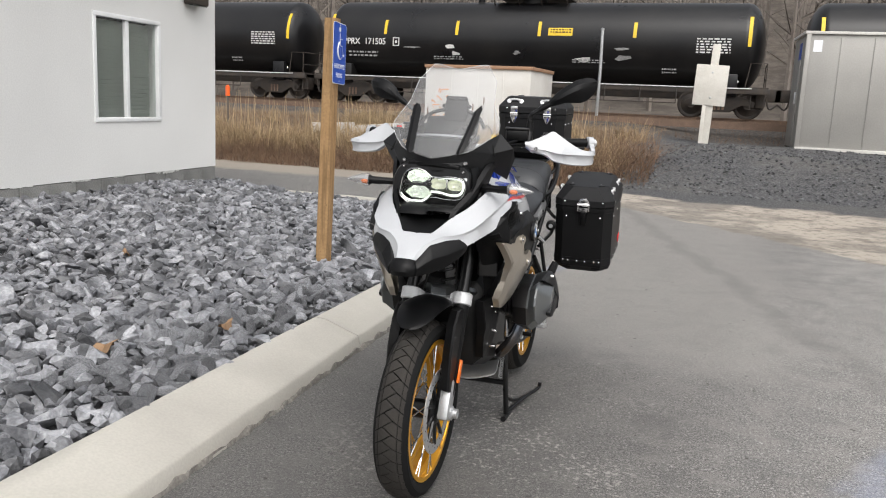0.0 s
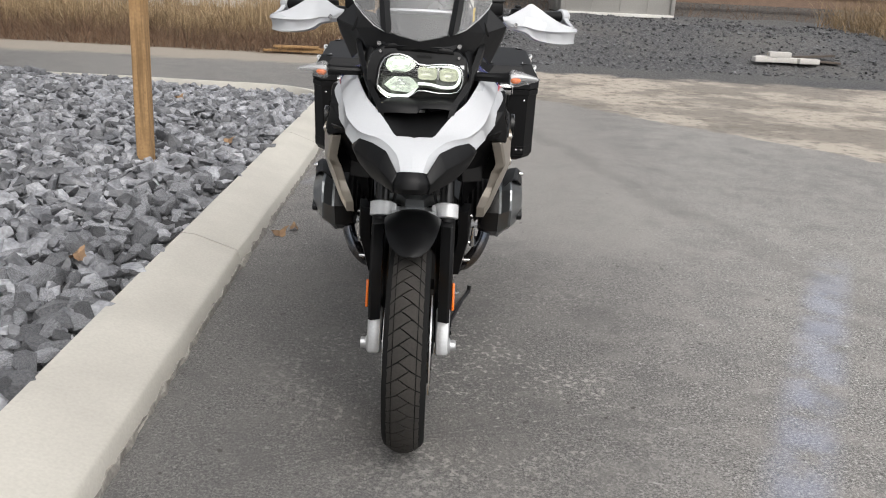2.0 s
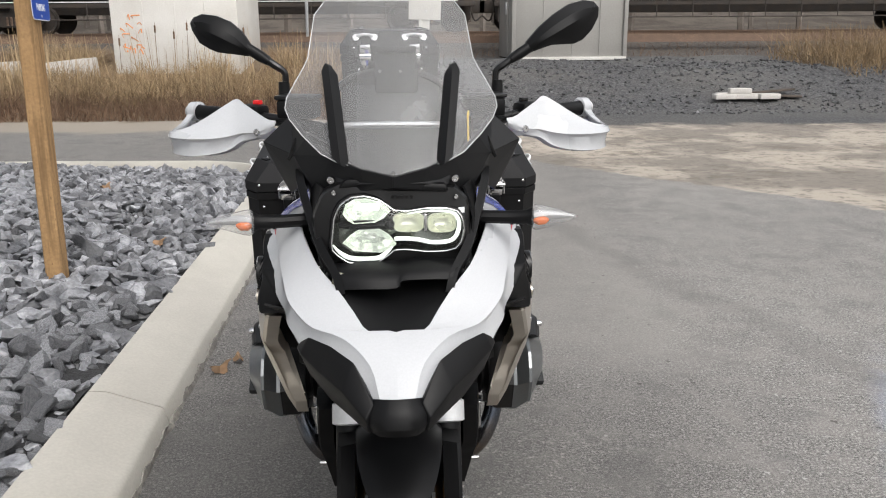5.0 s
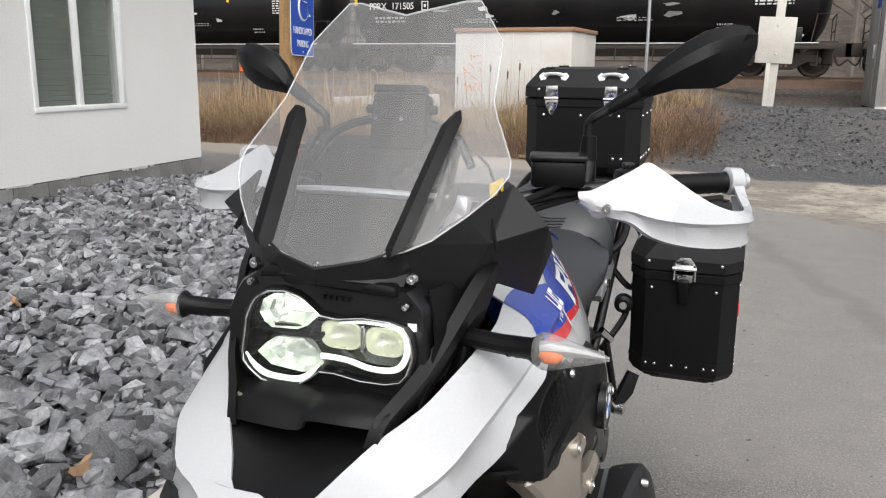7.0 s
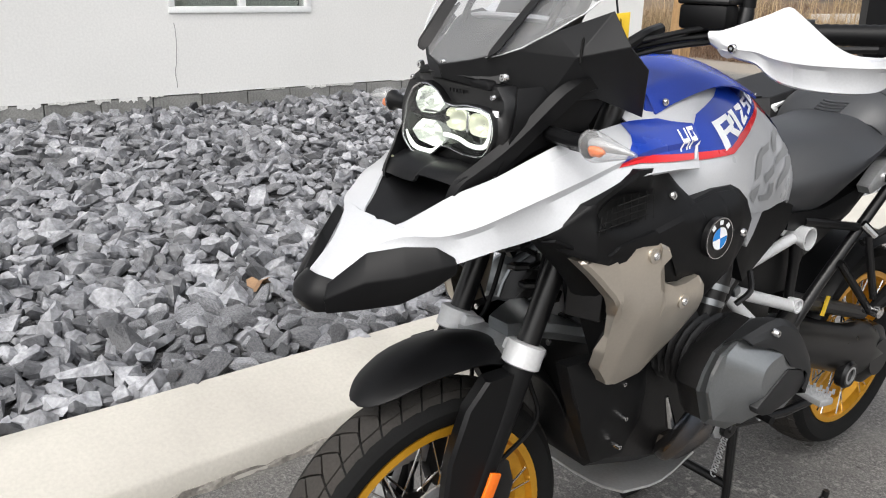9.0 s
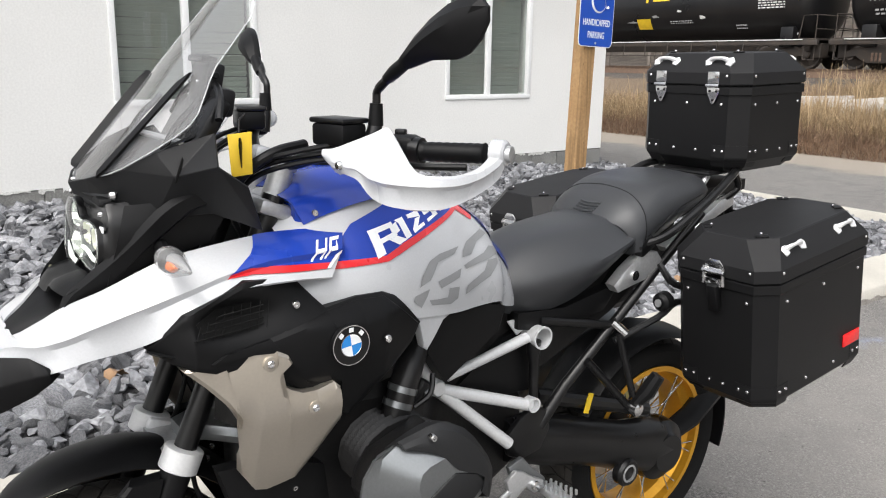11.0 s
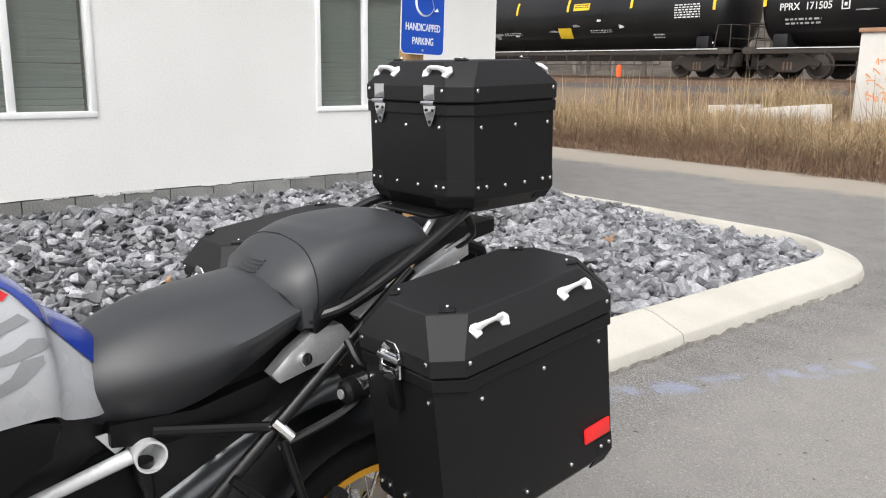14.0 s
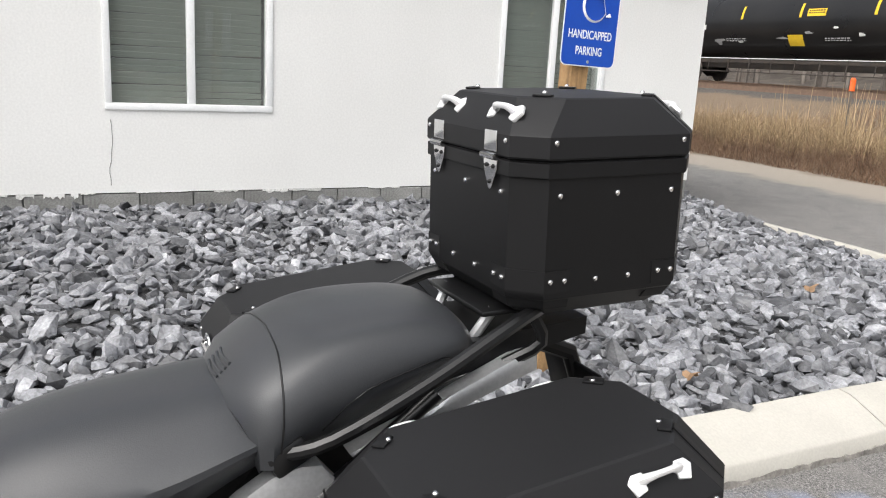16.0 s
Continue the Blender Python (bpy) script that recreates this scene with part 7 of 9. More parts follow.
    both("mirror_socket", lambda: tube([(0.272, 0.489, 1.408), (0.290, 0.495, 1.420), (0.322, 0.502, 1.440)], [0.008, 0.0125, 0.012], 12), PLASTIC)

    # white hand guards
    def guard():
        stations = (((0.250, 0.376, 1.290), (0.250, 0.373, 1.286), (0.252, 0.372, 1.280), (0.254, 0.376, 1.272)),
                    ((0.268, 0.386, 1.292), (0.270, 0.377, 1.282), (0.272, 0.376, 1.272), (0.274, 0.381, 1.260)),
                    ((0.294, 0.409, 1.305), (0.296, 0.388, 1.276), (0.298, 0.385, 1.264), (0.300, 0.392, 1.250)),
                    ((0.322, 0.433, 1.320), (0.325, 0.402, 1.280), (0.326, 0.395, 1.262), (0.328, 0.398, 1.244)),
                    ((0.342, 0.449, 1.331), (0.348, 0.410, 1.278), (0.350, 0.396, 1.256), (0.352, 0.400, 1.228)),
                    ((0.368, 0.446, 1.318), (0.372, 0.410, 1.272), (0.376, 0.393, 1.252), (0.378, 0.398, 1.219)),
                    ((0.405, 0.440, 1.295), (0.410, 0.410, 1.265), (0.414, 0.393, 1.250), (0.413, 0.399, 1.214)),
                    ((0.440, 0.434, 1.276), (0.446, 0.416, 1.260), (0.450, 0.402, 1.250), (0.446, 0.409, 1.212)),
                    ((0.468, 0.433, 1.267), (0.478, 0.428, 1.260), (0.482, 0.424, 1.250), (0.476, 0.430, 1.212)),
                    ((0.484, 0.452, 1.265), (0.496, 0.452, 1.260), (0.500, 0.452, 1.250), (0.494, 0.460, 1.214)),
                    ((0.485, 0.490, 1.264), (0.498, 0.490, 1.261), (0.502, 0.490, 1.251), (0.496, 0.495, 1.222)),
                    ((0.478, 0.532, 1.270), (0.492, 0.534, 1.268), (0.496, 0.534, 1.259), (0.490, 0.537, 1.234)),
                    ((0.468, 0.566, 1.286), (0.484, 0.572, 1.284), (0.488, 0.573, 1.274), (0.484, 0.574, 1.250)),
                    ((0.462, 0.580, 1.308), (0.478, 0.590, 1.306), (0.483, 0.592, 1.292), (0.480, 0.590, 1.268)))
        rows = []
        for k, (top, face, lip, low) in enumerate(stations):
            top, face, lip, low = Vector(top), Vector(face), Vector(lip), Vector(low)
            q = min(1, max(0, (k - 2) / 2)) * min(1, max(0, (13 - k) / 2))
            inn = Vector((-0.5, 0.85, 0)) if k < 8 else Vector((-0.95, 0.2, 0))
            rows.append([top, top.lerp(face, 0.55) + inn * 0.004 * q, face, lip, lip + inn * 0.007 * q - Vector((0, 0, 0.007)) * q, lip.lerp(low, 0.75) + inn * 0.004 * q, low, low + inn * 0.016 - Vector((0, 0, 0.004))])
        return patch(rows, 3, 0.004, across=1)

    for ob in both("hand_guard", guard, BIKE_WHITE):
        ob["label"] = "white plastic hand guard"
    both("guard_end", lambda: tube([(0.452, 0.584, 1.292), (0.455, 0.586, 1.292), (0.474, 0.596, 1.291), (0.478, 0.598, 1.291)], [0.019, 0.023, 0.023, 0.019], 20), BIKE_WHITE)
    both("bar_end", lambda: tube([(0.474, 0.596, 1.291), (0.485, 0.602, 1.291), (0.486, 0.6025, 1.291)], [0.014, 0.014, 0.011], 16), CAST)
    for s in (-1, 1):
        screw((s * 0.292, 0.386, 1.265), "y", 0.008, 0.007, None, -1)
    # cables
    for k, (x0, z0, dz) in enumerate(((0.26, 1.285, 0.0), (0.25, 1.275, -0.012), (0.235, 1.30, 0.008))):
        for s in (-1, 1):
            part("control_cable", tube(smooth_path([(s * x0, 0.46, z0), (s * 0.18, 0.37 - 0.01 * k, 1.27 + dz), (s * 0.12, 0.30, 1.24 + dz), (s * 0.09, 0.27, 1.17), (s * 0.07, 0.30, 1.10)], 5), 0.005, 8), PLASTIC, bike)
    part("wiring_loom", tube(smooth_path([(0.13, 0.40, 1.285), (0.15, 0.33, 1.275), (0.13, 0.28, 1.24), (0.1, 0.27, 1.2)], 5), 0.011, 10), PLASTIC, bike)
    tag = empty("key_tag", "yellow plastic tag hanging by the handlebar", "tag", BIKE)
    part("tag_plate", plate([(0.150, 0.244, 1.312), (0.156, 0.286, 1.316), (0.158, 0.284, 1.242), (0.152, 0.248, 1.238)], (0.003, -0.0005, 0), 0.001), YELLOW, tag)
    part("tag_symbol", tube([(0.1575, 0.264, 1.306), (0.158, 0.265, 1.296), (0.158, 0.265, 1.282), (0.1585, 0.265, 1.254)], [0.006, 0.010, 0.009, 0.003], 10, flat=0.15), SATIN, tag)
    part("tag_cord", tube([(0.15, 0.265, 1.313), (0.14, 0.27, 1.335), (0.12, 0.29, 1.345)], 0.002, 6), SATIN, tag)


build_bars()


# ---- tank and side panels ----
TANK = ((0.335, ((0, 1.165), (0.07, 1.160), (0.115, 1.135), (0.165, 1.108), (0.205, 1.075), (0.238, 1.03), (0.242, 0.99))),
        (0.40, ((0, 1.205), (0.07, 1.20), (0.115, 1.172), (0.165, 1.137), (0.212, 1.092), (0.246, 1.04), (0.25, 0.99))),
        (0.50, ((0, 1.224), (0.08, 1.217), (0.128, 1.186), (0.172, 1.142), (0.218, 1.092), (0.250, 1.03), (0.255, 0.96))),
        (0.60, ((0, 1.216), (0.08, 1.208), (0.124, 1.178), (0.165, 1.134), (0.208, 1.078), (0.238, 1.01), (0.242, 0.945))),
        (0.70, ((0, 1.188), (0.075, 1.180), (0.115, 1.154), (0.150, 1.114), (0.188, 1.055), (0.212, 0.99), (0.212, 0.93))),
        (0.78, ((0, 1.150), (0.07, 1.142), (0.105, 1.118), (0.136, 1.082), (0.168, 1.03), (0.188, 0.975), (0.186, 0.925))),
        (0.855, ((0, 1.096), (0.066, 1.091), (0.098, 1.076), (0.126, 1.048), (0.154, 1.008), (0.168, 0.963), (0.166, 0.918))),
        (0.880, ((0, 1.058), (0.055, 1.055), (0.082, 1.043), (0.108, 1.018), (0.134, 0.983), (0.148, 0.948), (0.148, 0.900))),
        (0.935, ((0, 1.018), (0.040, 1.014), (0.062, 1.002), (0.085, 0.975), (0.106, 0.942), (0.118, 0.910), (0.118, 0.882))),
        (0.972, ((0, 0.982), (0.024, 0.979), (0.038, 0.968), (0.055, 0.947), (0.070, 0.922), (0.080, 0.900), (0.080, 0.880))))


def tank_half(thick=0.004):
    return patch([[(x, y, z) for x, z in sec] for y, sec in TANK], 4, thick, across=3)


def shroud_outline():
    return ((0.066, 0.975), (0.121, 1.030), (0.203, 1.070), (0.222, 1.078), (0.313, 1.074), (0.367, 1.010), (0.434, 1.019), (0.493, 1.018), (0.520, 1.008), (0.588, 0.938), (0.570, 0.916), (0.469, 0.850), (0.413, 0.790), (0.385, 0.765), (0.33, 0.86), (0.25, 0.91), (0.16, 0.93), (0.10, 0.95))


def shroud_x(y, z):
    """How far out the black shroud stands at a place; it dips at the air intake."""
    k = min(1, max(0, (y - 0.25) / 0.1))
    dip = 0.034 * math.exp(-((y - 0.205) / 0.062) ** 2 - ((z - 1.016) / 0.026) ** 2)
    return 0.264 + 0.030 * math.exp(-((y - 0.40) / 0.20) ** 2 - ((z - 0.945) / 0.09) ** 2) - 0.9 * max(0, 0.13 - y) - 0.12 * max(0, 0.85 - z) - 0.5 * k * max(0, z - 0.985) - 0.3 * max(0, y - 0.48) - dip


def curved_plate(outline, depth, cuts=3, lift=0.0, fn=shroud_x, inset=0.01):
    """A panel with a (y, z) outline whose outer face follows fn and whose rim falls inward."""
    bm = bmesh.new()
    f = bm.faces.new([bm.verts.new((0, y, z)) for y, z in outline])
    bmesh.ops.triangulate(bm, faces=[f])
    for _ in range(cuts):
        bmesh.ops.subdivide_edges(bm, edges=bm.edges, cuts=1, use_grid_fill=True)
    bmesh.ops.triangulate(bm, faces=bm.faces)
    edge = [v for v in bm.verts if v.is_boundary]
    for v in bm.verts:
        v.co.x = fn(v.co.y, v.co.z) + lift
    for v in edge:
        v.co.x -= inset * 0.35
    r = bmesh.ops.extrude_edge_only(bm, edges=[e for e in bm.edges if e.is_boundary])
    for v in r["geom"]:
        if isinstance(v, bmesh.types.BMVert):
            v.co.x -= depth
    bmesh.ops.recalc_face_normals(bm, faces=bm.faces)
    return bm


def build_body():
    for ob in both("tank_cover", tank_half, BIKE_WHITE):
        ob["label"] = "white tank cover with grey and blue graphics"
    skin, cowl_skin = skin_of(tank_half(0)), skin_of(cowl_half(0))
    run = lambda t: t if t < 0.48 else 0.41 + (t - 0.5) * 0.79
    place = lambda t, u: (0.497 + 0.185 * t - (0.003 + 0.008 * t) * u, 1.074 + 0.050 * t + (0.047 - 0.024 * t) * u)
    at = lambda t, u: place(run(t), u)
    bars = (((0, 0), (0.12, 0), (0.12, 1), (0, 1)), ((0.12, 0.80), (0.36, 0.80), (0.36, 1), (0.12, 1)), ((0.30, 0.42), (0.42, 0.50), (0.42, 0.92), (0.30, 0.80)), ((0.12, 0.40), (0.36, 0.40), (0.36, 0.58), (0.12, 0.58)), ((0.22, 0.40), (0.34, 0.40), (0.46, 0), (0.33, 0)),
            ((0.55, 0), (0.67, 0), (0.67, 1), (0.50, 1), (0.50, 0.82), (0.55, 0.82)), ((0.74, 0), (1.0, 0), (1.0, 0.2), (0.74, 0.2)), ((0.74, 0.2), (0.86, 0.2), (1.0, 0.6), (0.88, 0.62)), ((0.76, 0.80), (1.0, 0.6), (1.0, 1), (0.76, 1)),
            ((1.08, 0), (1.34, 0), (1.34, 0.2), (1.08, 0.2)), ((1.24, 0.2), (1.34, 0.2), (1.34, 0.6), (1.24, 0.6)), ((1.08, 0.5), (1.24, 0.5), (1.24, 0.66), (1.08, 0.66)), ((1.08, 0.82), (1.34, 0.82), (1.34, 1), (1.08, 1)), ((1.08, 0.66), (1.18, 0.66), (1.18, 0.82), (1.08, 0.82)),
            ((1.42, 0), (1.53, 0), (1.53, 1), (1.42, 1)), ((1.60, 0), (1.71, 0), (1.71, 1), (1.60, 1)), ((1.53, 0), (1.60, 0), (1.60, 0.2), (1.53, 0.2)), ((1.53, 0.8), (1.60, 0.8), (1.60, 1), (1.53, 1)))
    stripes = (((0.728, 1.061), (0.705, 1.049), (0.650, 1.044), (0.618, 1.016), (0.585, 1.008), (0.597, 1.028), (0.625, 1.050), (0.659, 1.058)),
               ((0.719, 1.019), (0.709, 1.003), (0.647, 0.994), (0.638, 1.009)),
               ((0.705, 0.985), (0.699, 0.962), (0.676, 0.955), (0.617, 0.966), (0.609, 0.978), (0.640, 0.974), (0.665, 0.972), (0.672, 0.989)),
               ((0.612, 1.000), (0.603, 0.987), (0.587, 0.967), (0.566, 0.984), (0.571, 0.994)),
               ((0.828, 1.078), (0.843, 1.066), (0.799, 1.058), (0.766, 1.038), (0.731, 1.038), (0.738, 1.050), (0.760, 1.064)),
               ((0.858, 1.037), (0.867, 1.024), (0.810, 1.018), (0.736, 1.014), (0.730, 1.023), (0.809, 1.033), (0.835, 1.043)),
               ((0.851, 1.016), (0.850, 1.005), (0.815, 0.984), (0.723, 0.964), (0.733, 0.982), (0.798, 0.998), (0.817, 1.017)))
    for flip in (False, True):
        k = dict(flip=flip)
        decal("blue_cowl_graphic", ((0.205, 1.086), (0.250, 1.112), (0.295, 1.150), (0.48, 1.150), (0.466, 1.124), (0.392, 1.083), (0.300, 1.090), (0.240, 1.094)), cowl_skin, BIKE_BLUE, bike, **k)
        decal("red_cowl_line", ((0.200, 1.079), (0.205, 1.086), (0.240, 1.094), (0.300, 1.090), (0.392, 1.083), (0.380, 1.075), (0.300, 1.080), (0.242, 1.083)), cowl_skin, BIKE_RED, bike, 0.0018, **k)
        decal("blue_tank_graphic", ((0.385, 1.080), (0.468, 1.136), (0.552, 1.160), (0.589, 1.176), (0.75, 1.185), (0.781, 1.136), (0.572, 1.093), (0.517, 1.077)), skin, BIKE_BLUE, bike, **k)
        decal("red_tank_line", ((0.37, 1.067), (0.385, 1.080), (0.517, 1.077), (0.572, 1.093), (0.781, 1.136), (0.822, 1.104), (0.810, 1.098), (0.768, 1.125), (0.580, 1.082), (0.520, 1.067)), skin, BIKE_RED, bike, 0.0018, **k)
        for b in bars:
            decal("white_graphic_bar", [at(*p) for p in b], skin, SIGN_WHITE, bike, 0.0024, **k)
        hp = lambda u, v: (0.352 + 0.050 * u + 0.030 * v, 1.088 + 0.002 * u + 0.030 * v)
        for pts in (((0, 0), (0.1, 0), (0.1, 1), (0, 1)), ((0.1, 0.42), (0.4, 0.42), (0.4, 0.58), (0.1, 0.58)), ((0.4, 0), (0.5, 0), (0.5, 1), (0.4, 1)), ((0.6, 0), (0.7, 0), (0.7, 1), (0.6, 1)),
                    ((0.7, 0.84), (1.0, 0.84), (1.0, 1), (0.7, 1)), ((0.9, 0.56), (1.0, 0.56), (1.0, 0.84), (0.9, 0.84)), ((0.7, 0.40), (1.0, 0.40), (1.0, 0.56), (0.7, 0.56))):
            decal("white_graphic_bar", [hp(*q) for q in pts], cowl_skin, SIGN_WHITE, bike, 0.0024, **k)
        decal("white_graphic_bar", ((0.380, 1.075), (0.388, 1.075), (0.474, 1.126), (0.466, 1.126)), cowl_skin, SIGN_WHITE, bike, 0.0026, **k)
        for pts in stripes:
            decal("grey_graphic_stripe", pts, skin, BIKE_GREY, bike, 0.0018, **k)
        decal("blue_rear_strip", ((0.779, 1.14), (0.824, 1.106), (0.862, 1.058), (0.905, 1.005), (0.955, 0.945), (0.99, 0.93), (0.99, 1.03), (0.90, 1.12), (0.80, 1.20), (0.75, 1.20)), skin, BIKE_BLUE, bike, 0.0032, **k)

    for ob in both("tank_lower_panel", lambda: curved_plate(((0.572, 0.990), (0.68, 0.960), (0.68, 0.932), (0.655, 0.922), (0.612, 0.870), (0.602, 0.878), (0.590, 0.92)), 0.02, 2, 0, lambda y, z: 0.240 - 0.22 * (y - 0.58)), BIKE_WHITE):
        ob["label"] = "white lower tank panel"

    def top_cover():
        rows = [[(0, y, z + 0.004) for y, z in ((0.372, 1.190), (0.42, 1.214), (0.50, 1.229), (0.58, 1.225), (0.66, 1.207), (0.74, 1.175))],
                [(0.06, y, z) for y, z in ((0.365, 1.188), (0.42, 1.214), (0.50, 1.230), (0.58, 1.224), (0.66, 1.204), (0.735, 1.172))],
                [(0.115, y, z) for y, z in ((0.362, 1.186), (0.42, 1.200), (0.50, 1.212), (0.57, 1.208), (0.64, 1.192), (0.71, 1.164))],
                [(0.138, y, z) for y, z in ((0.366, 1.180), (0.42, 1.188), (0.50, 1.198), (0.565, 1.197), (0.63, 1.184), (0.70, 1.158))],
                [(0.156, y, z) for y, z in ((0.382, 1.140), (0.43, 1.156), (0.50, 1.172), (0.565, 1.180), (0.625, 1.174), (0.69, 1.150))]]
        return patch(rows, 3, 0.004, across=3)

    for ob in both("tank_top_cover", top_cover, BIKE_BLUE):
        ob["label"] = "glossy blue tank top cover"

    def front_tank():
        return loft([[(0.035, y, z) for y, z in ((0.37, 1.175), (0.37, 1.10), (0.42, 1.06), (0.46, 1.18))], [(0.138, y, z) for y, z in ((0.371, 1.176), (0.374, 1.12), (0.42, 1.05), (0.46, 1.15))], [(0.152, y, z) for y, z in ((0.386, 1.140), (0.386, 1.11), (0.42, 1.05), (0.46, 1.14))]])

    both("tank_front", front_tank, BIKE_BLUE)
    part("filler_cap", lathe([(0.05, 1.222), (0.05, 1.236), (0.044, 1.240), (0.02, 1.240), (0.0005, 1.239)], "z", (0, 0.53, 0), 28), SATIN, bike)
    for s in (-1, 1):
        screw((s * 0.154, 0.405, 1.160), "x", 0.007, 0.006, None, s)

    for ob in both("side_shroud", lambda: curved_plate(shroud_outline(), 0.05, 4), PLASTIC):
        ob["label"] = "black side shroud with air intake"
    raised = ((0.150, 0.948), (0.175, 0.962), (0.254, 0.978), (0.367, 1.006), (0.433, 1.014), (0.492, 1.012), (0.582, 0.937), (0.560, 0.907), (0.469, 0.846), (0.415, 0.790), (0.40, 0.80), (0.400, 0.845), (0.388, 0.866), (0.322, 0.882), (0.291, 0.932), (0.273, 0.950), (0.221, 0.953))
    for ob in both("shroud_panel", lambda: curved_plate(raised, 0.012, 4, 0.005, inset=0.016), PLASTIC):
        ob["label"] = "raised black panel around the badge"
    # intake grille: near-black sheet paints the shade of a recess, mesh over it
    grille = ((0.136, 1.016), (0.170, 1.036), (0.225, 1.040), (0.250, 1.030), (0.252, 1.006), (0.236, 0.994), (0.179, 0.990), (0.150, 0.992))
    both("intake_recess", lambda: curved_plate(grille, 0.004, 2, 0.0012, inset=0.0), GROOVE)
    for s in (-1, 1):
        bm = bmesh.new()
        for a in range(9):
            y = 0.13 + 0.015 * a
            add_tube(bm, [(s * (shroud_x(y, 0.985) + 0.003), y, 0.985 + 0.0016 * a), (s * (shroud_x(y + 0.012, 1.035) + 0.003), y + 0.012, min(1.043, 1.012 + 0.006 * a))], 0.0008, 5)
        for a in range(4):
            add_tube(bm, [(s * (shroud_x(0.13, 0.99) + 0.003), 0.128 + 0.014 * a, 0.992 + 0.012 * a), (s * (shroud_x(0.25, 1.0) + 0.003), 0.25, 1.002 + 0.011 * a)], 0.0012, 5)
        o = part("intake_mesh", bm, GROOVE, bike)
        screw((s * (shroud_x(0.31, 1.025) + 0.002), 0.31, 1.025), "x", 0.008, 0.006, None, s)
        screw((s * (shroud_x(0.475, 0.942) + 0.010), 0.475, 0.942), "x", 0.008, 0.006, None, s)
        x0, y0, z0 = shroud_x(0.394, 0.947) + 0.010, 0.394, 0.947
        badge = part("roundel_rim", lathe([(0.037, s * (x0 - 0.006)), (0.037, s * (x0 + 0.004)), (0.0355, s * (x0 + 0.0055)), (0.034, s * (x0 + 0.005)), (0.0005, s * (x0 + 0.005))], "x", (0, y0, z0), 36), SATIN, bike, "round black, white and blue badge")
        part("roundel_ring", lathe([(0.0365, s * (x0 + 0.0045)), (0.0372, s * (x0 + 0.006)), (0.0355, s * (x0 + 0.006))], "x", (0, y0, z0), 36, True), CHROME, badge)
        part("roundel_ring", lathe([(0.0195, s * (x0 + 0.0052)), (0.0212, s * (x0 + 0.006)), (0.0205, s * (x0 + 0.0062))], "x", (0, y0, z0), 30, True), CHROME, badge)
        for q in range(4):
            pts = [(s * (x0 + 0.0056), y0, z0)] + [(s * (x0 + 0.0056), y0 + 0.0198 * math.cos(radians(q * 90 + a * 15 + 8)), z0 + 0.0198 * math.sin(radians(q * 90 + a * 15 + 8))) for a in range(7)]
            part("roundel_quarter", plate(pts, (s * 0.0005, 0, 0)), ROUNDEL_BLUE if q % 2 else SIGN_WHITE, badge)
        for a in (135, 90, 45):
            c = (y0 + 0.0285 * math.cos(radians(a)), z0 + 0.0285 * math.sin(radians(a)))
            part("roundel_mark", box((0.0008, 0.009, 0.008), (s * (x0 + 0.0055), c[0], c[1]), (a - 90, 0, 0)), SIGN_WHITE, badge)

    sil = ((0.111, 0.940), (0.176, 0.946), (0.235, 0.955), (0.262, 0.956), (0.281, 0.946), (0.288, 0.931), (0.264, 0.910), (0.262, 0.902), (0.283, 0.882), (0.306, 0.872), (0.332, 0.872), (0.366, 0.881), (0.377, 0.870), (0.384, 0.800), (0.346, 0.734), (0.312, 0.683), (0.262, 0.668), (0.241, 0.672), (0.216, 0.710), (0.213, 0.745), (0.218, 0.778), (0.208, 0.823), (0.182, 0.865), (0.147, 0.905))

    def sil_x(y, z):
        fold = 0.012 * min(1, max(0, (0.235 - y) / 0.03)) * min(1, max(0, (0.86 - z) / 0.03))
        bend = 0.28 - y
        return 0.300 - 0.15 * (bend + math.sqrt(bend * bend + 0.0036)) - 0.38 * max(0, 0.84 - z) - fold

    for ob in both("radiator_panel", lambda: curved_plate(sil, 0.024, 3, 0.005, sil_x, 0.016), PANEL):
        ob["label"] = "warm silver radiator side panel"
    for s in (-1, 1):
        for y, z in ((0.249, 0.936), (0.326, 0.842)):
            x = sil_x(y, z) + 0.004
            part("panel_boss", lathe([(0.013, s * (x - 0.006)), (0.013, s * (x + 0.002)), (0.010, s * (x + 0.003)), (0.0005, s * (x + 0.002))], "x", (0, y, z), 20), PANEL, bike)
            screw((s * (x + 0.002), y, z), "x", 0.007, 0.004, None, s)

    def lower_guard():
        return curved_plate(((0.19, 0.70), (0.30, 0.70), (0.40, 0.66), (0.42, 0.52), (0.39, 0.44), (0.30, 0.45), (0.245, 0.55), (0.21, 0.63)), 0.03, 2, 0, lambda y, z: 0.185 - 0.12 * max(0, 0.3 - y) - 0.2 * max(0, 0.6 - z))

    both("engine_side_guard", lower_guard, PLASTIC)
    for s in (-1, 1):
        for y, z in ((0.275, 0.665), (0.335, 0.63), (0.35, 0.55), (0.34, 0.49)):
            screw((s * 0.168, y, z), "x", 0.006, 0.02, None, s)
    both("radiator", lambda: box((0.07, 0.05, 0.17), (0.165, 0.24, 0.875), (-8, 0, 20), bevel=0.006), ENGINE)

    def shroud_liner():
        return patch([[(0.245, 0.06, 0.985), (0.24, 0.16, 0.94), (0.235, 0.26, 0.90)], [(0.20, 0.07, 0.97), (0.20, 0.18, 0.90), (0.20, 0.26, 0.80)], [(0.14, 0.10, 0.96), (0.15, 0.20, 0.85), (0.15, 0.27, 0.70)]], 3, 0.004)

    both("shroud_liner", shroud_liner, PLASTIC)
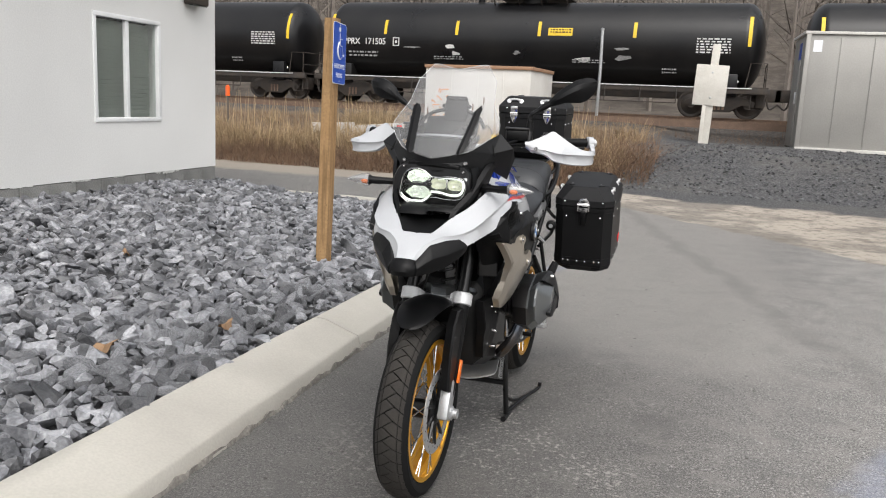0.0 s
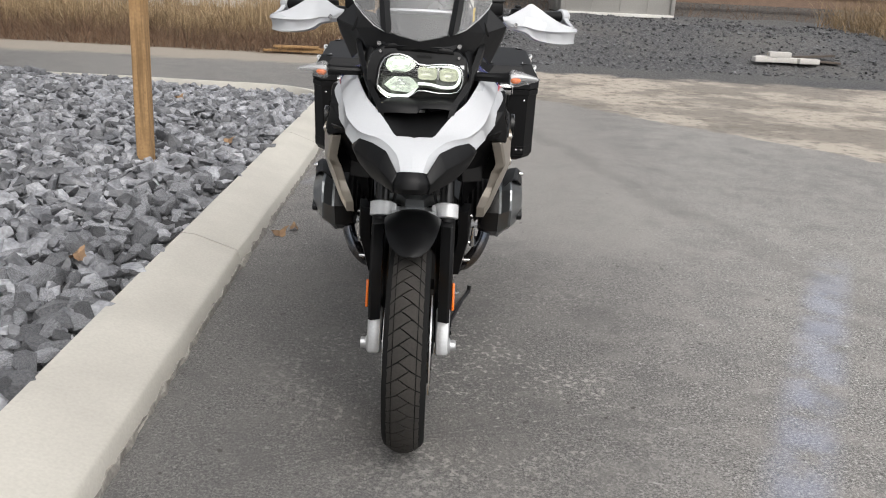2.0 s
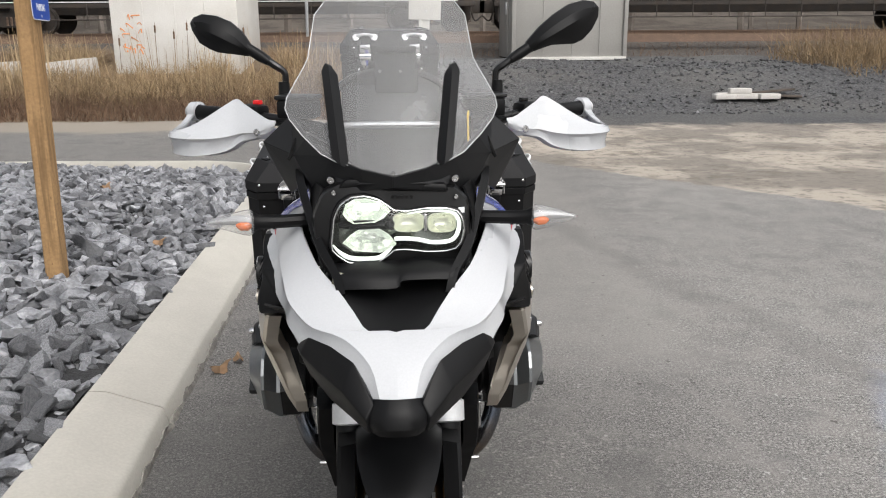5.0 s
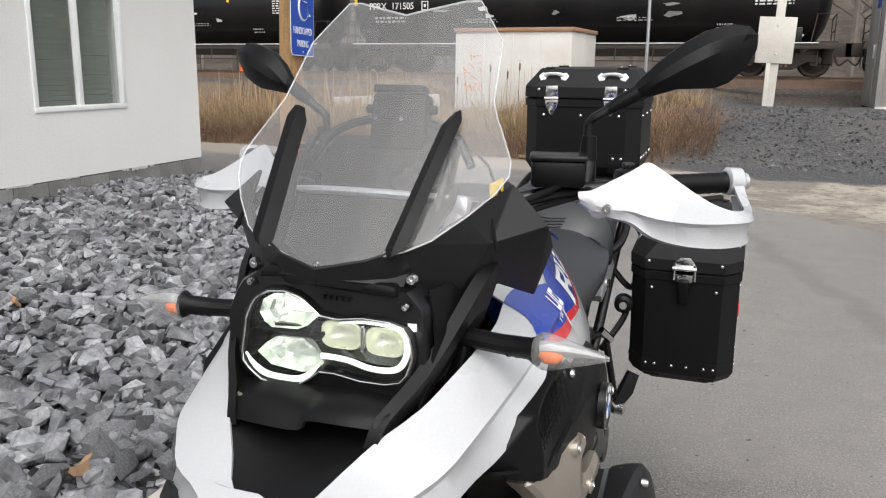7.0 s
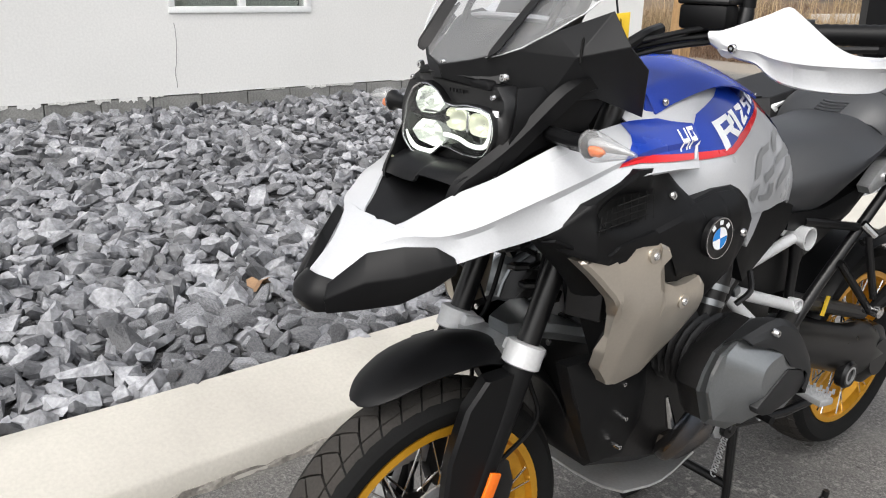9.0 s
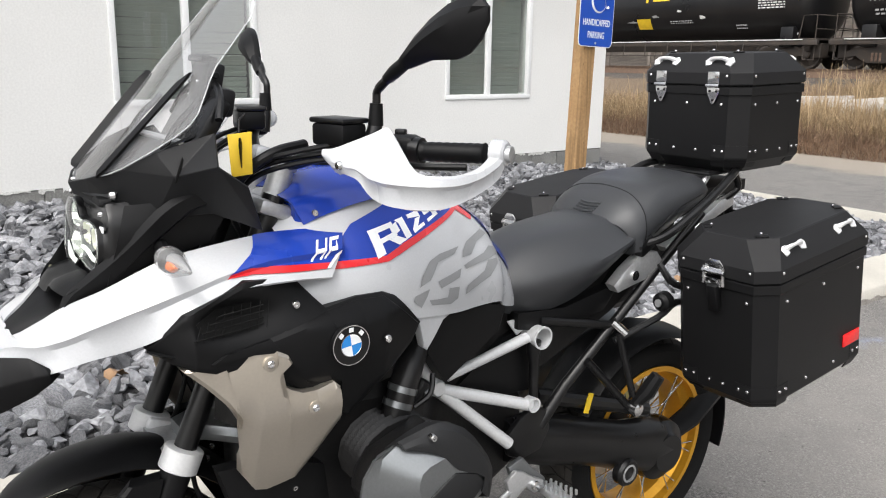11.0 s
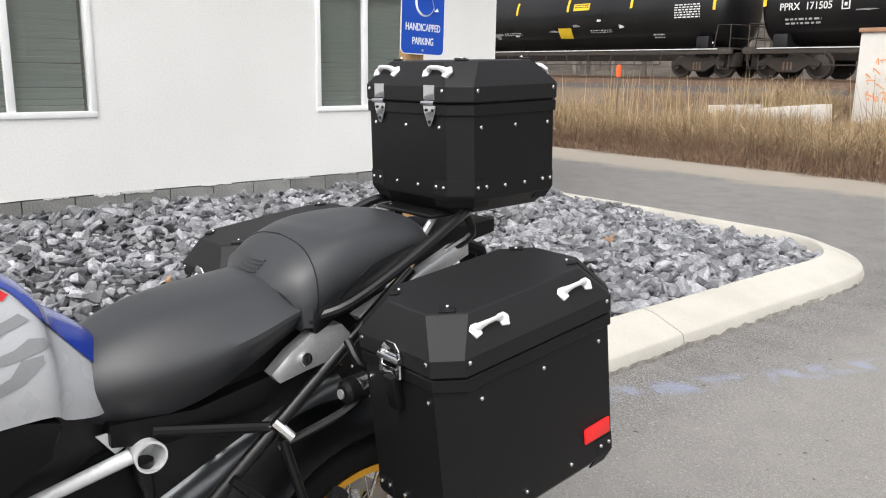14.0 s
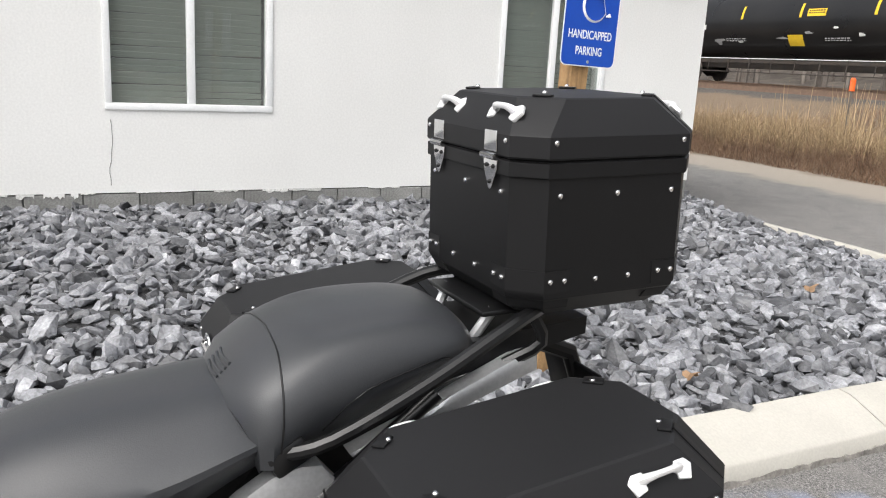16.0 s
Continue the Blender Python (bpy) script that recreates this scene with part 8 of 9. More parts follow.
    # black covers below the tank and behind it
    both("lower_side_cover", lambda: curved_plate(((0.645, 0.845), (0.693, 0.928), (0.76, 0.932), (0.85, 0.912), (0.865, 0.905), (0.845, 0.854), (0.694, 0.765)), 0.04, 2, 0, lambda y, z: 0.185 - 0.05 * (y - 0.7)), PLASTIC)
    both("airbox_cover", lambda: curved_plate(((0.775, 0.693), (0.925, 0.796), (1.02, 0.825), (1.03, 0.645), (0.948, 0.650), (0.86, 0.665)), 0.04, 2, 0, lambda y, z: 0.100), PLASTIC)
    both("rear_side_cover", lambda: curved_plate(((0.95, 0.86), (1.10, 0.85), (1.26, 0.88), (1.32, 0.95), (1.36, 0.96), (1.24, 0.82), (1.05, 0.80), (0.95, 0.82)), 0.05, 2, 0, lambda y, z: 0.125), PLASTIC)
    part("core_fill", loft([[(sx * w, y, z) for sx, z in ((-1, lo), (1, lo), (1, hi), (-1, hi))] for y, w, lo, hi in ((0.36, 0.10, 0.95, 1.16), (0.55, 0.13, 0.75, 1.17), (0.8, 0.085, 0.66, 1.03), (1.0, 0.08, 0.66, 0.90), (1.3, 0.09, 0.80, 0.95), (1.55, 0.08, 0.95, 1.03))]), ENGINE, bike)


build_body()


# ---- seats ----
def build_seats():
    def section(y, top, w, low, crown=0.02):
        return [(-w * 0.72, y, low), (-w, y, low + (top - low) * 0.45), (-w * 0.86, y, top - crown * 0.9), (-w * 0.5, y, top - crown * 0.15), (0, y, top), (w * 0.5, y, top - crown * 0.15), (w * 0.86, y, top - crown * 0.9), (w, y, low + (top - low) * 0.45), (w * 0.72, y, low)]

    rows = [section(*a) for a in ((0.905, 0.950, 0.085, 0.880, 0.02), (0.922, 0.972, 0.108, 0.862, 0.03), (0.955, 0.992, 0.128, 0.850, 0.040), (1.0, 1.012, 0.148, 0.850, 0.048), (1.06, 1.030, 0.163, 0.854, 0.054), (1.13, 1.042, 0.172, 0.872, 0.056), (1.20, 1.050, 0.174, 0.905, 0.056), (1.27, 1.058, 0.166, 0.940, 0.05), (1.325, 1.06, 0.15, 0.960, 0.045))]
    bm = bmesh.new()
    fine = [smooth_path(r, 3) for r in rows]
    cols = [smooth_path([r[k] for r in fine], 3) for k in range(len(fine[0]))]
    rings = [[c[i] for c in cols] for i in range(len(cols[0]))]
    add_loft(bm, rings)
    part("rider_seat", bm, VINYL_SEAT, bike, "black vinyl rider seat")
    side = ((0.164, 1.322, 0.972), (0.166, 1.322, 1.020), (0.146, 1.326, 1.072), (0.090, 1.332, 1.108))
    arch = [(-x, y, z) for x, y, z in side] + [(0, 1.336, 1.119)] + [v for v in side[::-1]]
    side = ((0.150, 1.306, 0.962), (0.150, 1.298, 1.000), (0.125, 1.284, 1.032), (0.078, 1.268, 1.046))
    foot = [(-x, y, z) for x, y, z in side] + [(0, 1.262, 1.050)] + [v for v in side[::-1]]
    back = [section(*a) for a in ((1.42, 1.138, 0.160, 0.985, 0.018), (1.48, 1.148, 0.156, 1.01, 0.018), (1.56, 1.152, 0.146, 1.04, 0.018), (1.615, 1.146, 0.132, 1.056, 0.018), (1.640, 1.128, 0.112, 1.068, 0.014))]
    body = [smooth_path(r, 4) for r in (arch, [tuple(Vector(a).lerp(Vector(b), 0.5) + Vector((0, 0, 0.005))) for a, b in zip(arch, back[0])], *back)]
    cols = [smooth_path([r[k] for r in body], 3) for k in range(len(body[0]))]
    rings = [[c[i] for c in cols] for i in range(len(cols[0]))]
    bulge = [Vector(a).lerp(Vector(b), 0.5) + Vector((0, -0.008, 0.004)) for a, b in zip(foot, arch)]
    face = [smooth_path(r, 4) for r in (foot, bulge, arch)]
    bm = loft([*face[:2], *rings])
    pill = part("pillion_seat", bm, VINYL_SEAT, bike, "black vinyl pillion seat with raised front")
    t = BVHTree.FromPolygons([v.co for v in pill.data.vertices], [p.vertices for p in pill.data.polygons])

    def seam(pts, n=24, r=0.0014):
        out = []
        for p in smooth_path(pts, 6):
            q = t.find_nearest(Vector(p))
            out.append(q[0] + q[1] * 0.0005)
        return tube(out, r, 6)

    for s in (-1, 1):
        part("seat_seam", seam([(s * 0.166, 1.334, 0.975), (s * 0.168, 1.334, 1.02), (s * 0.148, 1.338, 1.075), (s * 0.092, 1.344, 1.112), (0, 1.348, 1.124)]), SATIN, bike)
        part("seat_seam", seam([(s * 0.16, 1.40, 1.00), (s * 0.155, 1.44, 1.06), (s * 0.14, 1.54, 1.09), (s * 0.12, 1.61, 1.10)]), SATIN, bike)
    for k in range(4):
        z = 1.064 + 0.011 * k
        part("embossed_rib", seam([(-0.035 + 0.004 * k, 1.27, z), (0, 1.262, z + 0.002), (0.035 + 0.004 * k, 1.27, z)], r=0.0028), VINYL_SEAT, bike)


build_seats()


# ---- frame, engine, stand ----
def build_engine():
    part("engine_block", loft([[(sx * w, y, z) for sx, z in ((-1, lo + 0.04), (-0.7, lo), (0.7, lo), (1, lo + 0.04), (1, hi - 0.04), (0.7, hi), (-0.7, hi), (-1, hi - 0.04))] for y, w, lo, hi in ((0.30, 0.10, 0.46, 0.66), (0.34, 0.14, 0.40, 0.74), (0.5, 0.155, 0.36, 0.80), (0.66, 0.15, 0.37, 0.79), (0.74, 0.09, 0.37, 0.74), (0.92, 0.085, 0.40, 0.70), (1.0, 0.08, 0.44, 0.66))]), ENGINE, bike)
    inner = ((0.425, 0.635), (0.437, 0.668), (0.462, 0.703), (0.510, 0.720), (0.575, 0.745), (0.630, 0.715), (0.675, 0.665), (0.690, 0.610), (0.670, 0.550), (0.610, 0.522), (0.530, 0.522), (0.455, 0.560))
    shoulder = ((0.402, 0.652), (0.409, 0.685), (0.432, 0.718), (0.480, 0.738), (0.562, 0.762), (0.615, 0.742), (0.660, 0.690), (0.686, 0.640), (0.680, 0.580), (0.625, 0.548), (0.525, 0.548), (0.428, 0.588))
    outer = ((0.332, 0.436, 0.655), (0.327, 0.438, 0.684), (0.322, 0.450, 0.716), (0.322, 0.484, 0.737), (0.338, 0.556, 0.752), (0.360, 0.600, 0.714), (0.362, 0.642, 0.676), (0.363, 0.662, 0.640), (0.362, 0.656, 0.598), (0.360, 0.610, 0.572), (0.352, 0.515, 0.580), (0.338, 0.450, 0.614))
    cy, cz = 0.55, 0.64

    def ring(k, x):
        return [(x, cy + (y - cy) * k, cz + (z - cz) * k) for y, z in inner]

    for s in (-1, 1):
        flip = (lambda b: b) if s > 0 else flipped
        part("cylinder", flip(loft([[(x, cy + k * 0.105 * math.cos(a), 0.655 + k * 0.085 * math.sin(a)) for a in [2 * math.pi * i / 16 for i in range(16)]] for x, k in [(0.13 + 0.0085 * j, 1.0 if j % 2 else 0.88) for j in range(14)]])), ENGINE, bike)
        part("cylinder_head", flip(loft([ring(0.9, 0.225), ring(1.0, 0.245), ring(1.0, 0.285)])), ENGINE, bike)
        mid = Vector((0.369, 0.575, 0.655))
        c = part("valve_cover", flip(loft([ring(1.02, 0.284), ring(1.03, 0.292), [(0.318, y, z) for y, z in shoulder], [(0.325, y, z) for y, z in shoulder], outer, [Vector((0.368, *(mid.yz + (Vector(p).yz - mid.yz) * 0.52))) for p in outer]])), COVER, bike, "grey metal valve cover", angle=22)
        rows = [[(0.296, 0.470, 0.722), (0.296, 0.520, 0.742), (0.296, 0.575, 0.752), (0.296, 0.632, 0.722), (0.296, 0.680, 0.670), (0.296, 0.700, 0.610), (0.296, 0.682, 0.552)],
                [(0.330, 0.476, 0.746), (0.336, 0.515, 0.758), (0.345, 0.562, 0.770), (0.350, 0.618, 0.746), (0.352, 0.664, 0.692), (0.353, 0.690, 0.640), (0.352, 0.684, 0.578)],
                [(0.350, 0.482, 0.738), (0.356, 0.520, 0.744), (0.366, 0.560, 0.744), (0.371, 0.606, 0.716), (0.373, 0.646, 0.676), (0.374, 0.668, 0.640), (0.373, 0.662, 0.596)],
                [(0.350, 0.486, 0.734), (0.360, 0.530, 0.722), (0.368, 0.562, 0.704), (0.373, 0.590, 0.674), (0.374, 0.630, 0.656), (0.375, 0.654, 0.640), (0.374, 0.648, 0.610)]]
        part("cover_guard", flip(patch(rows, 2, 0.004, across=2)), GUARD, c, "dark plastic cover guard", angle=24)
        part("cover_inset", flip(side_plate(((0.493, 0.612), (0.586, 0.668), (0.640, 0.652), (0.658, 0.625), (0.634, 0.601), (0.550, 0.583), (0.520, 0.588), (0.500, 0.598)), 0.352, 0.020, 0.004)), GUARD, c, "dark chevron inset")
        screw((s * 0.356, 0.536, 0.752), "x", 0.008, 0.012, c, s)
        part("intake_tube", tube(smooth_path([(s * 0.19, 0.56, 0.72), (s * 0.185, 0.59, 0.80), (s * 0.15, 0.64, 0.86)], 4), 0.030, 16), ENGINE, bike)
        for k in range(2):
            part("hose_clamp", tube([(s * 0.19, 0.565 + 0.012 * k, 0.745 + 0.03 * k), (s * 0.189, 0.57 + 0.012 * k, 0.757 + 0.03 * k)], 0.032, 18), COVER, bike)
        part("injector", tube([(s * 0.19, 0.60, 0.74), (s * 0.20, 0.63, 0.79)], [0.016, 0.014], 10), SATIN, bike)
        part("injector_plug", box((0.018, 0.022, 0.02), (s * 0.205, 0.632, 0.765), (20, 0, 0), bevel=0.004), COVER, bike)
        part("spark_lead", tube(smooth_path([(s * 0.24, 0.62, 0.82), (s * 0.26, 0.60, 0.79), (s * 0.25, 0.57, 0.765)], 4), 0.006, 8), SATIN, bike)
        part("exhaust_header", tube(smooth_path([(s * 0.245, 0.515, 0.58), (s * 0.240, 0.500, 0.53), (s * 0.215, 0.485, 0.47), (s * 0.180, 0.495, 0.425), (s * 0.150, 0.56, 0.395), (s * 0.12, 0.66, 0.38), (s * 0.10, 0.80, 0.38)], 5), 0.0225, 14), BRASS, bike, "blued steel exhaust header")
        part("header_clamp", tube([(s * 0.245, 0.518, 0.57), (s * 0.243, 0.510, 0.55)], 0.028, 14), CAST, bike)
        part("oxygen_sensor", tube([(s * 0.20, 0.479, 0.500), (s * 0.20, 0.470, 0.525), (s * 0.20, 0.453, 0.574)], [0.011, 0.009, 0.004], 10), CHROME, bike)
    for s in (-1, 1):
        part("exhaust_collector", tube(smooth_path([(s * 0.165, 0.50, 0.425), (s * 0.150, 0.57, 0.405), (s * 0.125, 0.68, 0.385), (s * 0.10, 0.76, 0.38)], 4), [0.024, 0.03, 0.034, 0.036, 0.037, 0.038, 0.038, 0.038, 0.037, 0.036, 0.034, 0.03, 0.026], 16), BRASS, bike, "blued steel exhaust collector")
    rows = [[(-0.13, 0.27, 0.53), (-0.06, 0.25, 0.54), (0.06, 0.25, 0.54), (0.13, 0.27, 0.53)], [(-0.16, 0.31, 0.44), (-0.07, 0.29, 0.43), (0.07, 0.29, 0.43), (0.16, 0.31, 0.44)], [(-0.16, 0.40, 0.35), (-0.07, 0.40, 0.325), (0.07, 0.40, 0.325), (0.16, 0.40, 0.35)], [(-0.15, 0.54, 0.318), (-0.07, 0.54, 0.30), (0.07, 0.54, 0.30), (0.15, 0.54, 0.318)], [(-0.13, 0.68, 0.33), (-0.06, 0.68, 0.312), (0.06, 0.68, 0.312), (0.13, 0.68, 0.33)]]
    part("skid_plate", patch(rows[2:], 3, 0.005, across=3), CAST, bike, "aluminium skid plate")
    # silver frame tubes
    for s in (-1, 1):
        f = lambda *pts: [(s * x, y, z) for x, y, z in pts]
        part("frame_tube", tube(f((0.118, 0.72, 0.722), (0.158, 0.965, 0.638)), 0.0145, 12), FRAME_SILVER, bike, "silver painted frame tube")
        part("frame_tube", tube(f((0.118, 0.728, 0.712), (0.16, 0.90, 0.556)), 0.0145, 12), FRAME_SILVER, bike)
        part("frame_tube", tube(f((0.118, 0.745, 0.745), (0.120, 0.980, 0.795)), [0.011, 0.014], 12), FRAME_SILVER, bike)
        part("frame_tube", tube(f((0.112, 0.58, 0.93), (0.118, 0.715, 0.72)), 0.015, 12), FRAME_SILVER, bike)
        part("frame_socket", lathe([(0.025, s * 0.06), (0.027, s * 0.14), (0.0285, s * 0.146), (0.0285, s * 0.152), (0.0245, s * 0.152), (0.0235, s * 0.10), (0.0005, s * 0.10)], "x", (0, 1.006, 0.797), 24), FRAME_SILVER, bike)
        part("frame_socket", lathe([(0.0165, s * 0.145), (0.0185, s * 0.168), (0.0185, s * 0.172), (0.014, s * 0.172), (0.013, s * 0.155), (0.0005, s * 0.155)], "x", (0, 0.968, 0.641), 20), FRAME_SILVER, bike)
        part("frame_link", tube(f((0.125, 1.0, 0.785), (0.125, 1.0, 0.75), (0.122, 1.005, 0.73), (0.12, 1.01, 0.62), (0.13, 0.93, 0.52)), [0.018, 0.016, 0.013, 0.012, 0.014], 12), SATIN, bike)
        part("frame_hub", lathe([(0.019, s * 0.08), (0.020, s * 0.128), (0.016, s * 0.134), (0.0005, s * 0.135)], "x", (0, 0.714, 0.728), 20), FRAME_SILVER, bike)
        part("frame_plate", plate(f((0.10, 0.93, 0.84), (0.10, 1.03, 0.845), (0.10, 1.0, 0.82), (0.10, 0.96, 0.80)), (s * 0.008, 0, 0), 0.002), FRAME_SILVER, bike)
        # rear subframe
        part("subframe_tube", tube(f((0.13, 1.02, 0.56), (0.145, 1.09, 0.655), (0.155, 1.42, 0.935), (0.16, 1.56, 1.05)), [0.018, 0.014, 0.013, 0.012], 12), SATIN, bike)
        part("subframe_tube", tube(f((0.12, 1.02, 0.83), (0.15, 1.23, 0.79)), 0.011, 10), SATIN, bike)
        part("peg_strut", tube(f((0.165, 1.145, 0.715), (0.20, 1.28, 0.565)), 0.0105, 10), SATIN, bike)
        part("peg_strut", tube(f((0.175, 1.245, 0.77), (0.20, 1.285, 0.60)), 0.0095, 10), SATIN, bike)
        part("strut_lug", tube(f((0.16, 1.235, 0.80), (0.185, 1.26, 0.77)), [0.012, 0.011], 10), CHROME, bike)
        part("passenger_peg", tube(f((0.205, 1.285, 0.575), (0.225, 1.31, 0.615), (0.24, 1.33, 0.66)), [0.014, 0.022, 0.018], 10), PLASTIC, bike, "folded black passenger peg")
        part("peg_joint", lathe([(0.015, s * 0.185), (0.017, s * 0.225), (0.008, s * 0.23)], "x", (0, 1.283, 0.57), 14), CHROME, bike)
        part("grab_rail", tube(smooth_path(f((0.148, 1.33, 0.985), (0.178, 1.40, 1.01), (0.178, 1.54, 1.075), (0.158, 1.68, 1.14), (0.12, 1.76, 1.155)), 4), 0.0115, 10), SATIN, bike, "black grab rail")
        part("rack_foot", box((0.03, 0.06, 0.04), (s * 0.15, 1.345, 0.985), (30, 0, 0), bevel=0.008), SATIN, bike)
        out = ((1.236, 0.893), (1.278, 0.929), (1.323, 0.957), (1.360, 0.966), (1.391, 0.964), (1.420, 0.930), (1.421, 0.911), (1.382, 0.899), (1.310, 0.886), (1.253, 0.873))
        part("tail_panel", curved_plate(out, 0.03, 2, 0, lambda y, z: 0.160 + 0.01 * (y - 1.3)) if s > 0 else flipped(curved_plate(out, 0.03, 2, 0, lambda y, z: 0.160 + 0.01 * (y - 1.3))), CAST, bike, "silver tail panel with lock")
        out2 = ((1.435, 0.968), (1.50, 0.994), (1.557, 1.012), (1.601, 1.033), (1.712, 1.073), (1.752, 1.078), (1.754, 1.049), (1.647, 1.017), (1.534, 0.982), (1.45, 0.952))
        part("tail_panel", curved_plate(out2, 0.03, 2, 0, lambda y, z: 0.150 - 0.1 * max(0, y - 1.5)) if s > 0 else flipped(curved_plate(out2, 0.03, 2, 0, lambda y, z: 0.150 - 0.1 * max(0, y - 1.5))), CAST, bike, "silver rear tail panel")
        part("seat_lock", lathe([(0.013, s * 0.155), (0.013, s * 0.166), (0.010, s * 0.167), (0.0005, s * 0.165)], "x", (0, 1.305, 0.912), 18), CHROME, bike)
        part("lock_slot", box((0.002, 0.003, 0.013), (s * 0.167, 1.305, 0.912)), SATIN, bike)
        # pegs and levers
        part("foot_peg", box((0.09, 0.045, 0.018), (s * 0.225, 1.0, 0.42), (0, 0, s * -12), bevel=0.004), CAST, bike, "toothed steel foot peg")
        for i in range(6):
            for j in (-1, 0, 1):
                part("peg_tooth", box((0.005, 0.005, 0.013), (s * (0.188 + 0.0145 * i), 1.0 + j * 0.017 + 0.003 * i, 0.434)), CAST, bike)
        part("peg_bracket", side_plate(((0.885, 0.505), (0.93, 0.52), (0.955, 0.49), (1.005, 0.445), (1.01, 0.42), (0.985, 0.41), (0.94, 0.45), (0.90, 0.46)), s * 0.165, s * 0.015, 0.004), COVER, bike)
        part("peg_mount", side_plate(((0.868, 0.480), (0.895, 0.500), (0.920, 0.492), (0.950, 0.470), (0.985, 0.452), (0.990, 0.430), (0.958, 0.424), (0.930, 0.448), (0.900, 0.428), (0.868, 0.392), (0.835, 0.386), (0.846, 0.402), (0.880, 0.440)), s * 0.182, s * 0.014, 0.004), CAST, bike, "silver foot peg mount")
        part("peg_pivot", lathe([(0.012, s * 0.185), (0.012, s * 0.205), (0.006, s * 0.207), (0.0005, s * 0.207)], "x", (0, 0.955, 0.448), 14), CHROME, bike)
        part("stand_pivot", lathe([(0.026, s * 0.11), (0.026, s * 0.145), (0.012, s * 0.147), (0.010, s * 0.152), (0.0005, s * 0.152)], "x", (0, 0.800, 0.355), 18), SATIN, bike)
        part("pivot_bracket", side_plate(((0.735, 0.385), (0.775, 0.392), (0.795, 0.37), (0.785, 0.325), (0.760, 0.335)), s * 0.12, s * 0.012, 0.003), CAST, bike)
        part("pivot_plate", side_plate(((0.905, 0.56), (0.95, 0.60), (1.00, 0.625), (1.04, 0.60), (1.05, 0.55), (1.02, 0.50), (0.96, 0.49), (0.915, 0.51)), s * 0.125, s * 0.02, 0.008), SATIN, bike)
    part("shift_lever", tube(smooth_path([(0.18, 0.94, 0.47), (0.19, 0.88, 0.45), (0.20, 0.82, 0.43), (0.21, 0.80, 0.425)], 4), 0.007, 8), CAST, bike)
    part("shift_rubber", tube([(0.205, 0.80, 0.425), (0.245, 0.795, 0.425)], 0.010, 10), PLASTIC, bike)
    part("brake_lever", tube(smooth_path([(-0.18, 0.94, 0.46), (-0.2, 0.84, 0.43), (-0.22, 0.76, 0.42)], 4), 0.008, 8), CAST, bike)
    # rear drive
    part("swing_arm", loft([[(x0 + rx * math.cos(a), y, zc + rz * math.sin(a)) for a in [2 * math.pi * i / 12 for i in range(12)]] for y, x0, zc, rx, rz in ((0.95, 0.07, 0.52, 0.06, 0.06), (1.05, 0.085, 0.50, 0.055, 0.075), (1.2, 0.095, 0.455, 0.05, 0.07), (1.36, 0.10, 0.40, 0.052, 0.075), (1.46, 0.10, 0.375, 0.055, 0.085), (1.54, 0.10, 0.355, 0.05, 0.08), (1.60, 0.10, 0.35, 0.03, 0.05))]), SATIN, bike, "black shaft drive swing arm")
    part("drive_cap", lathe([(0.04, 0.13), (0.04, 0.150), (0.034, 0.158), (0.027, 0.158), (0.024, 0.152), (0.0005, 0.152)], "x", (0, 1.345, 0.342), 24), SATIN, bike)
    part("drive_cap_ring", lathe([(0.022, 0.152), (0.026, 0.158), (0.020, 0.159)], "x", (0, 1.345, 0.342), 24, True), CAST, bike)
    part("torque_arm", tube([(0.09, 1.04, 0.62), (0.10, 1.46, 0.485)], [0.022, 0.02], 10), SATIN, bike)
    part("caution_sticker", box((0.003, 0.018, 0.055), (0.117, 1.21, 0.568), (-18, 0, 0)), YELLOW, bike)
    part("final_drive", lathe([(0.03, 0.03), (0.085, 0.045), (0.095, 0.08), (0.09, 0.12), (0.06, 0.14), (0.055, 0.15), (0.0005, 0.15)], "x", (0, 1.52, 0.348), 28), SATIN, bike)
    rows = [[(x, 1.52 + q * math.sin(radians(th)), 0.348 + q * math.cos(radians(th))) for x, q in ((-0.10, 0.335), (-0.07, 0.35), (0, 0.358), (0.07, 0.35), (0.10, 0.335))] for th in (-60, -40, -20, 0, 20)]
    part("rear_hugger", patch(rows, 3, 0.004, across=2), PLASTIC, bike)
    rows = [[(x, 1.52 + q * math.sin(radians(th)), 0.348 + q * math.cos(radians(th))) for x, q in ((-0.085, 0.35), (0, 0.362), (0.085, 0.35))] for th in (70, 82, 94, 106)]
    part("spray_guard", patch(rows, 3, 0.005, across=3), PLASTIC, bike)
    part("spray_guard_arm", tube([(0.085, 1.56, 0.36), (0.09, 1.68, 0.40), (0.075, 1.80, 0.455), (0.05, 1.872, 0.49)], [0.028, 0.034, 0.036, 0.03], 10, flat=0.45), PLASTIC, bike)
    part("rear_caliper", loft([[(-0.085 + 0.022 * math.cos(a) * k, 1.65 + dy, 0.425 + 0.034 * math.sin(a) * k) for a in [2 * math.pi * i / 10 for i in range(10)]] for dy, k in ((-0.05, 0.6), (-0.04, 0.95), (-0.005, 0.8), (0.005, 0.8), (0.04, 0.95), (0.05, 0.6))]), CALIPER, bike, "pale gold rear brake caliper")
    part("muffler", loft([[(-0.20 + 0.05 * math.cos(a), y, z + k * 0.075 * math.sin(a)) for a in [2 * math.pi * i / 14 for i in range(14)]] for y, z, k in ((0.98, 0.42, 0.5), (1.1, 0.45, 0.85), (1.3, 0.53, 1.0), (1.55, 0.63, 1.0), (1.60, 0.65, 0.8))]), COVER, bike)
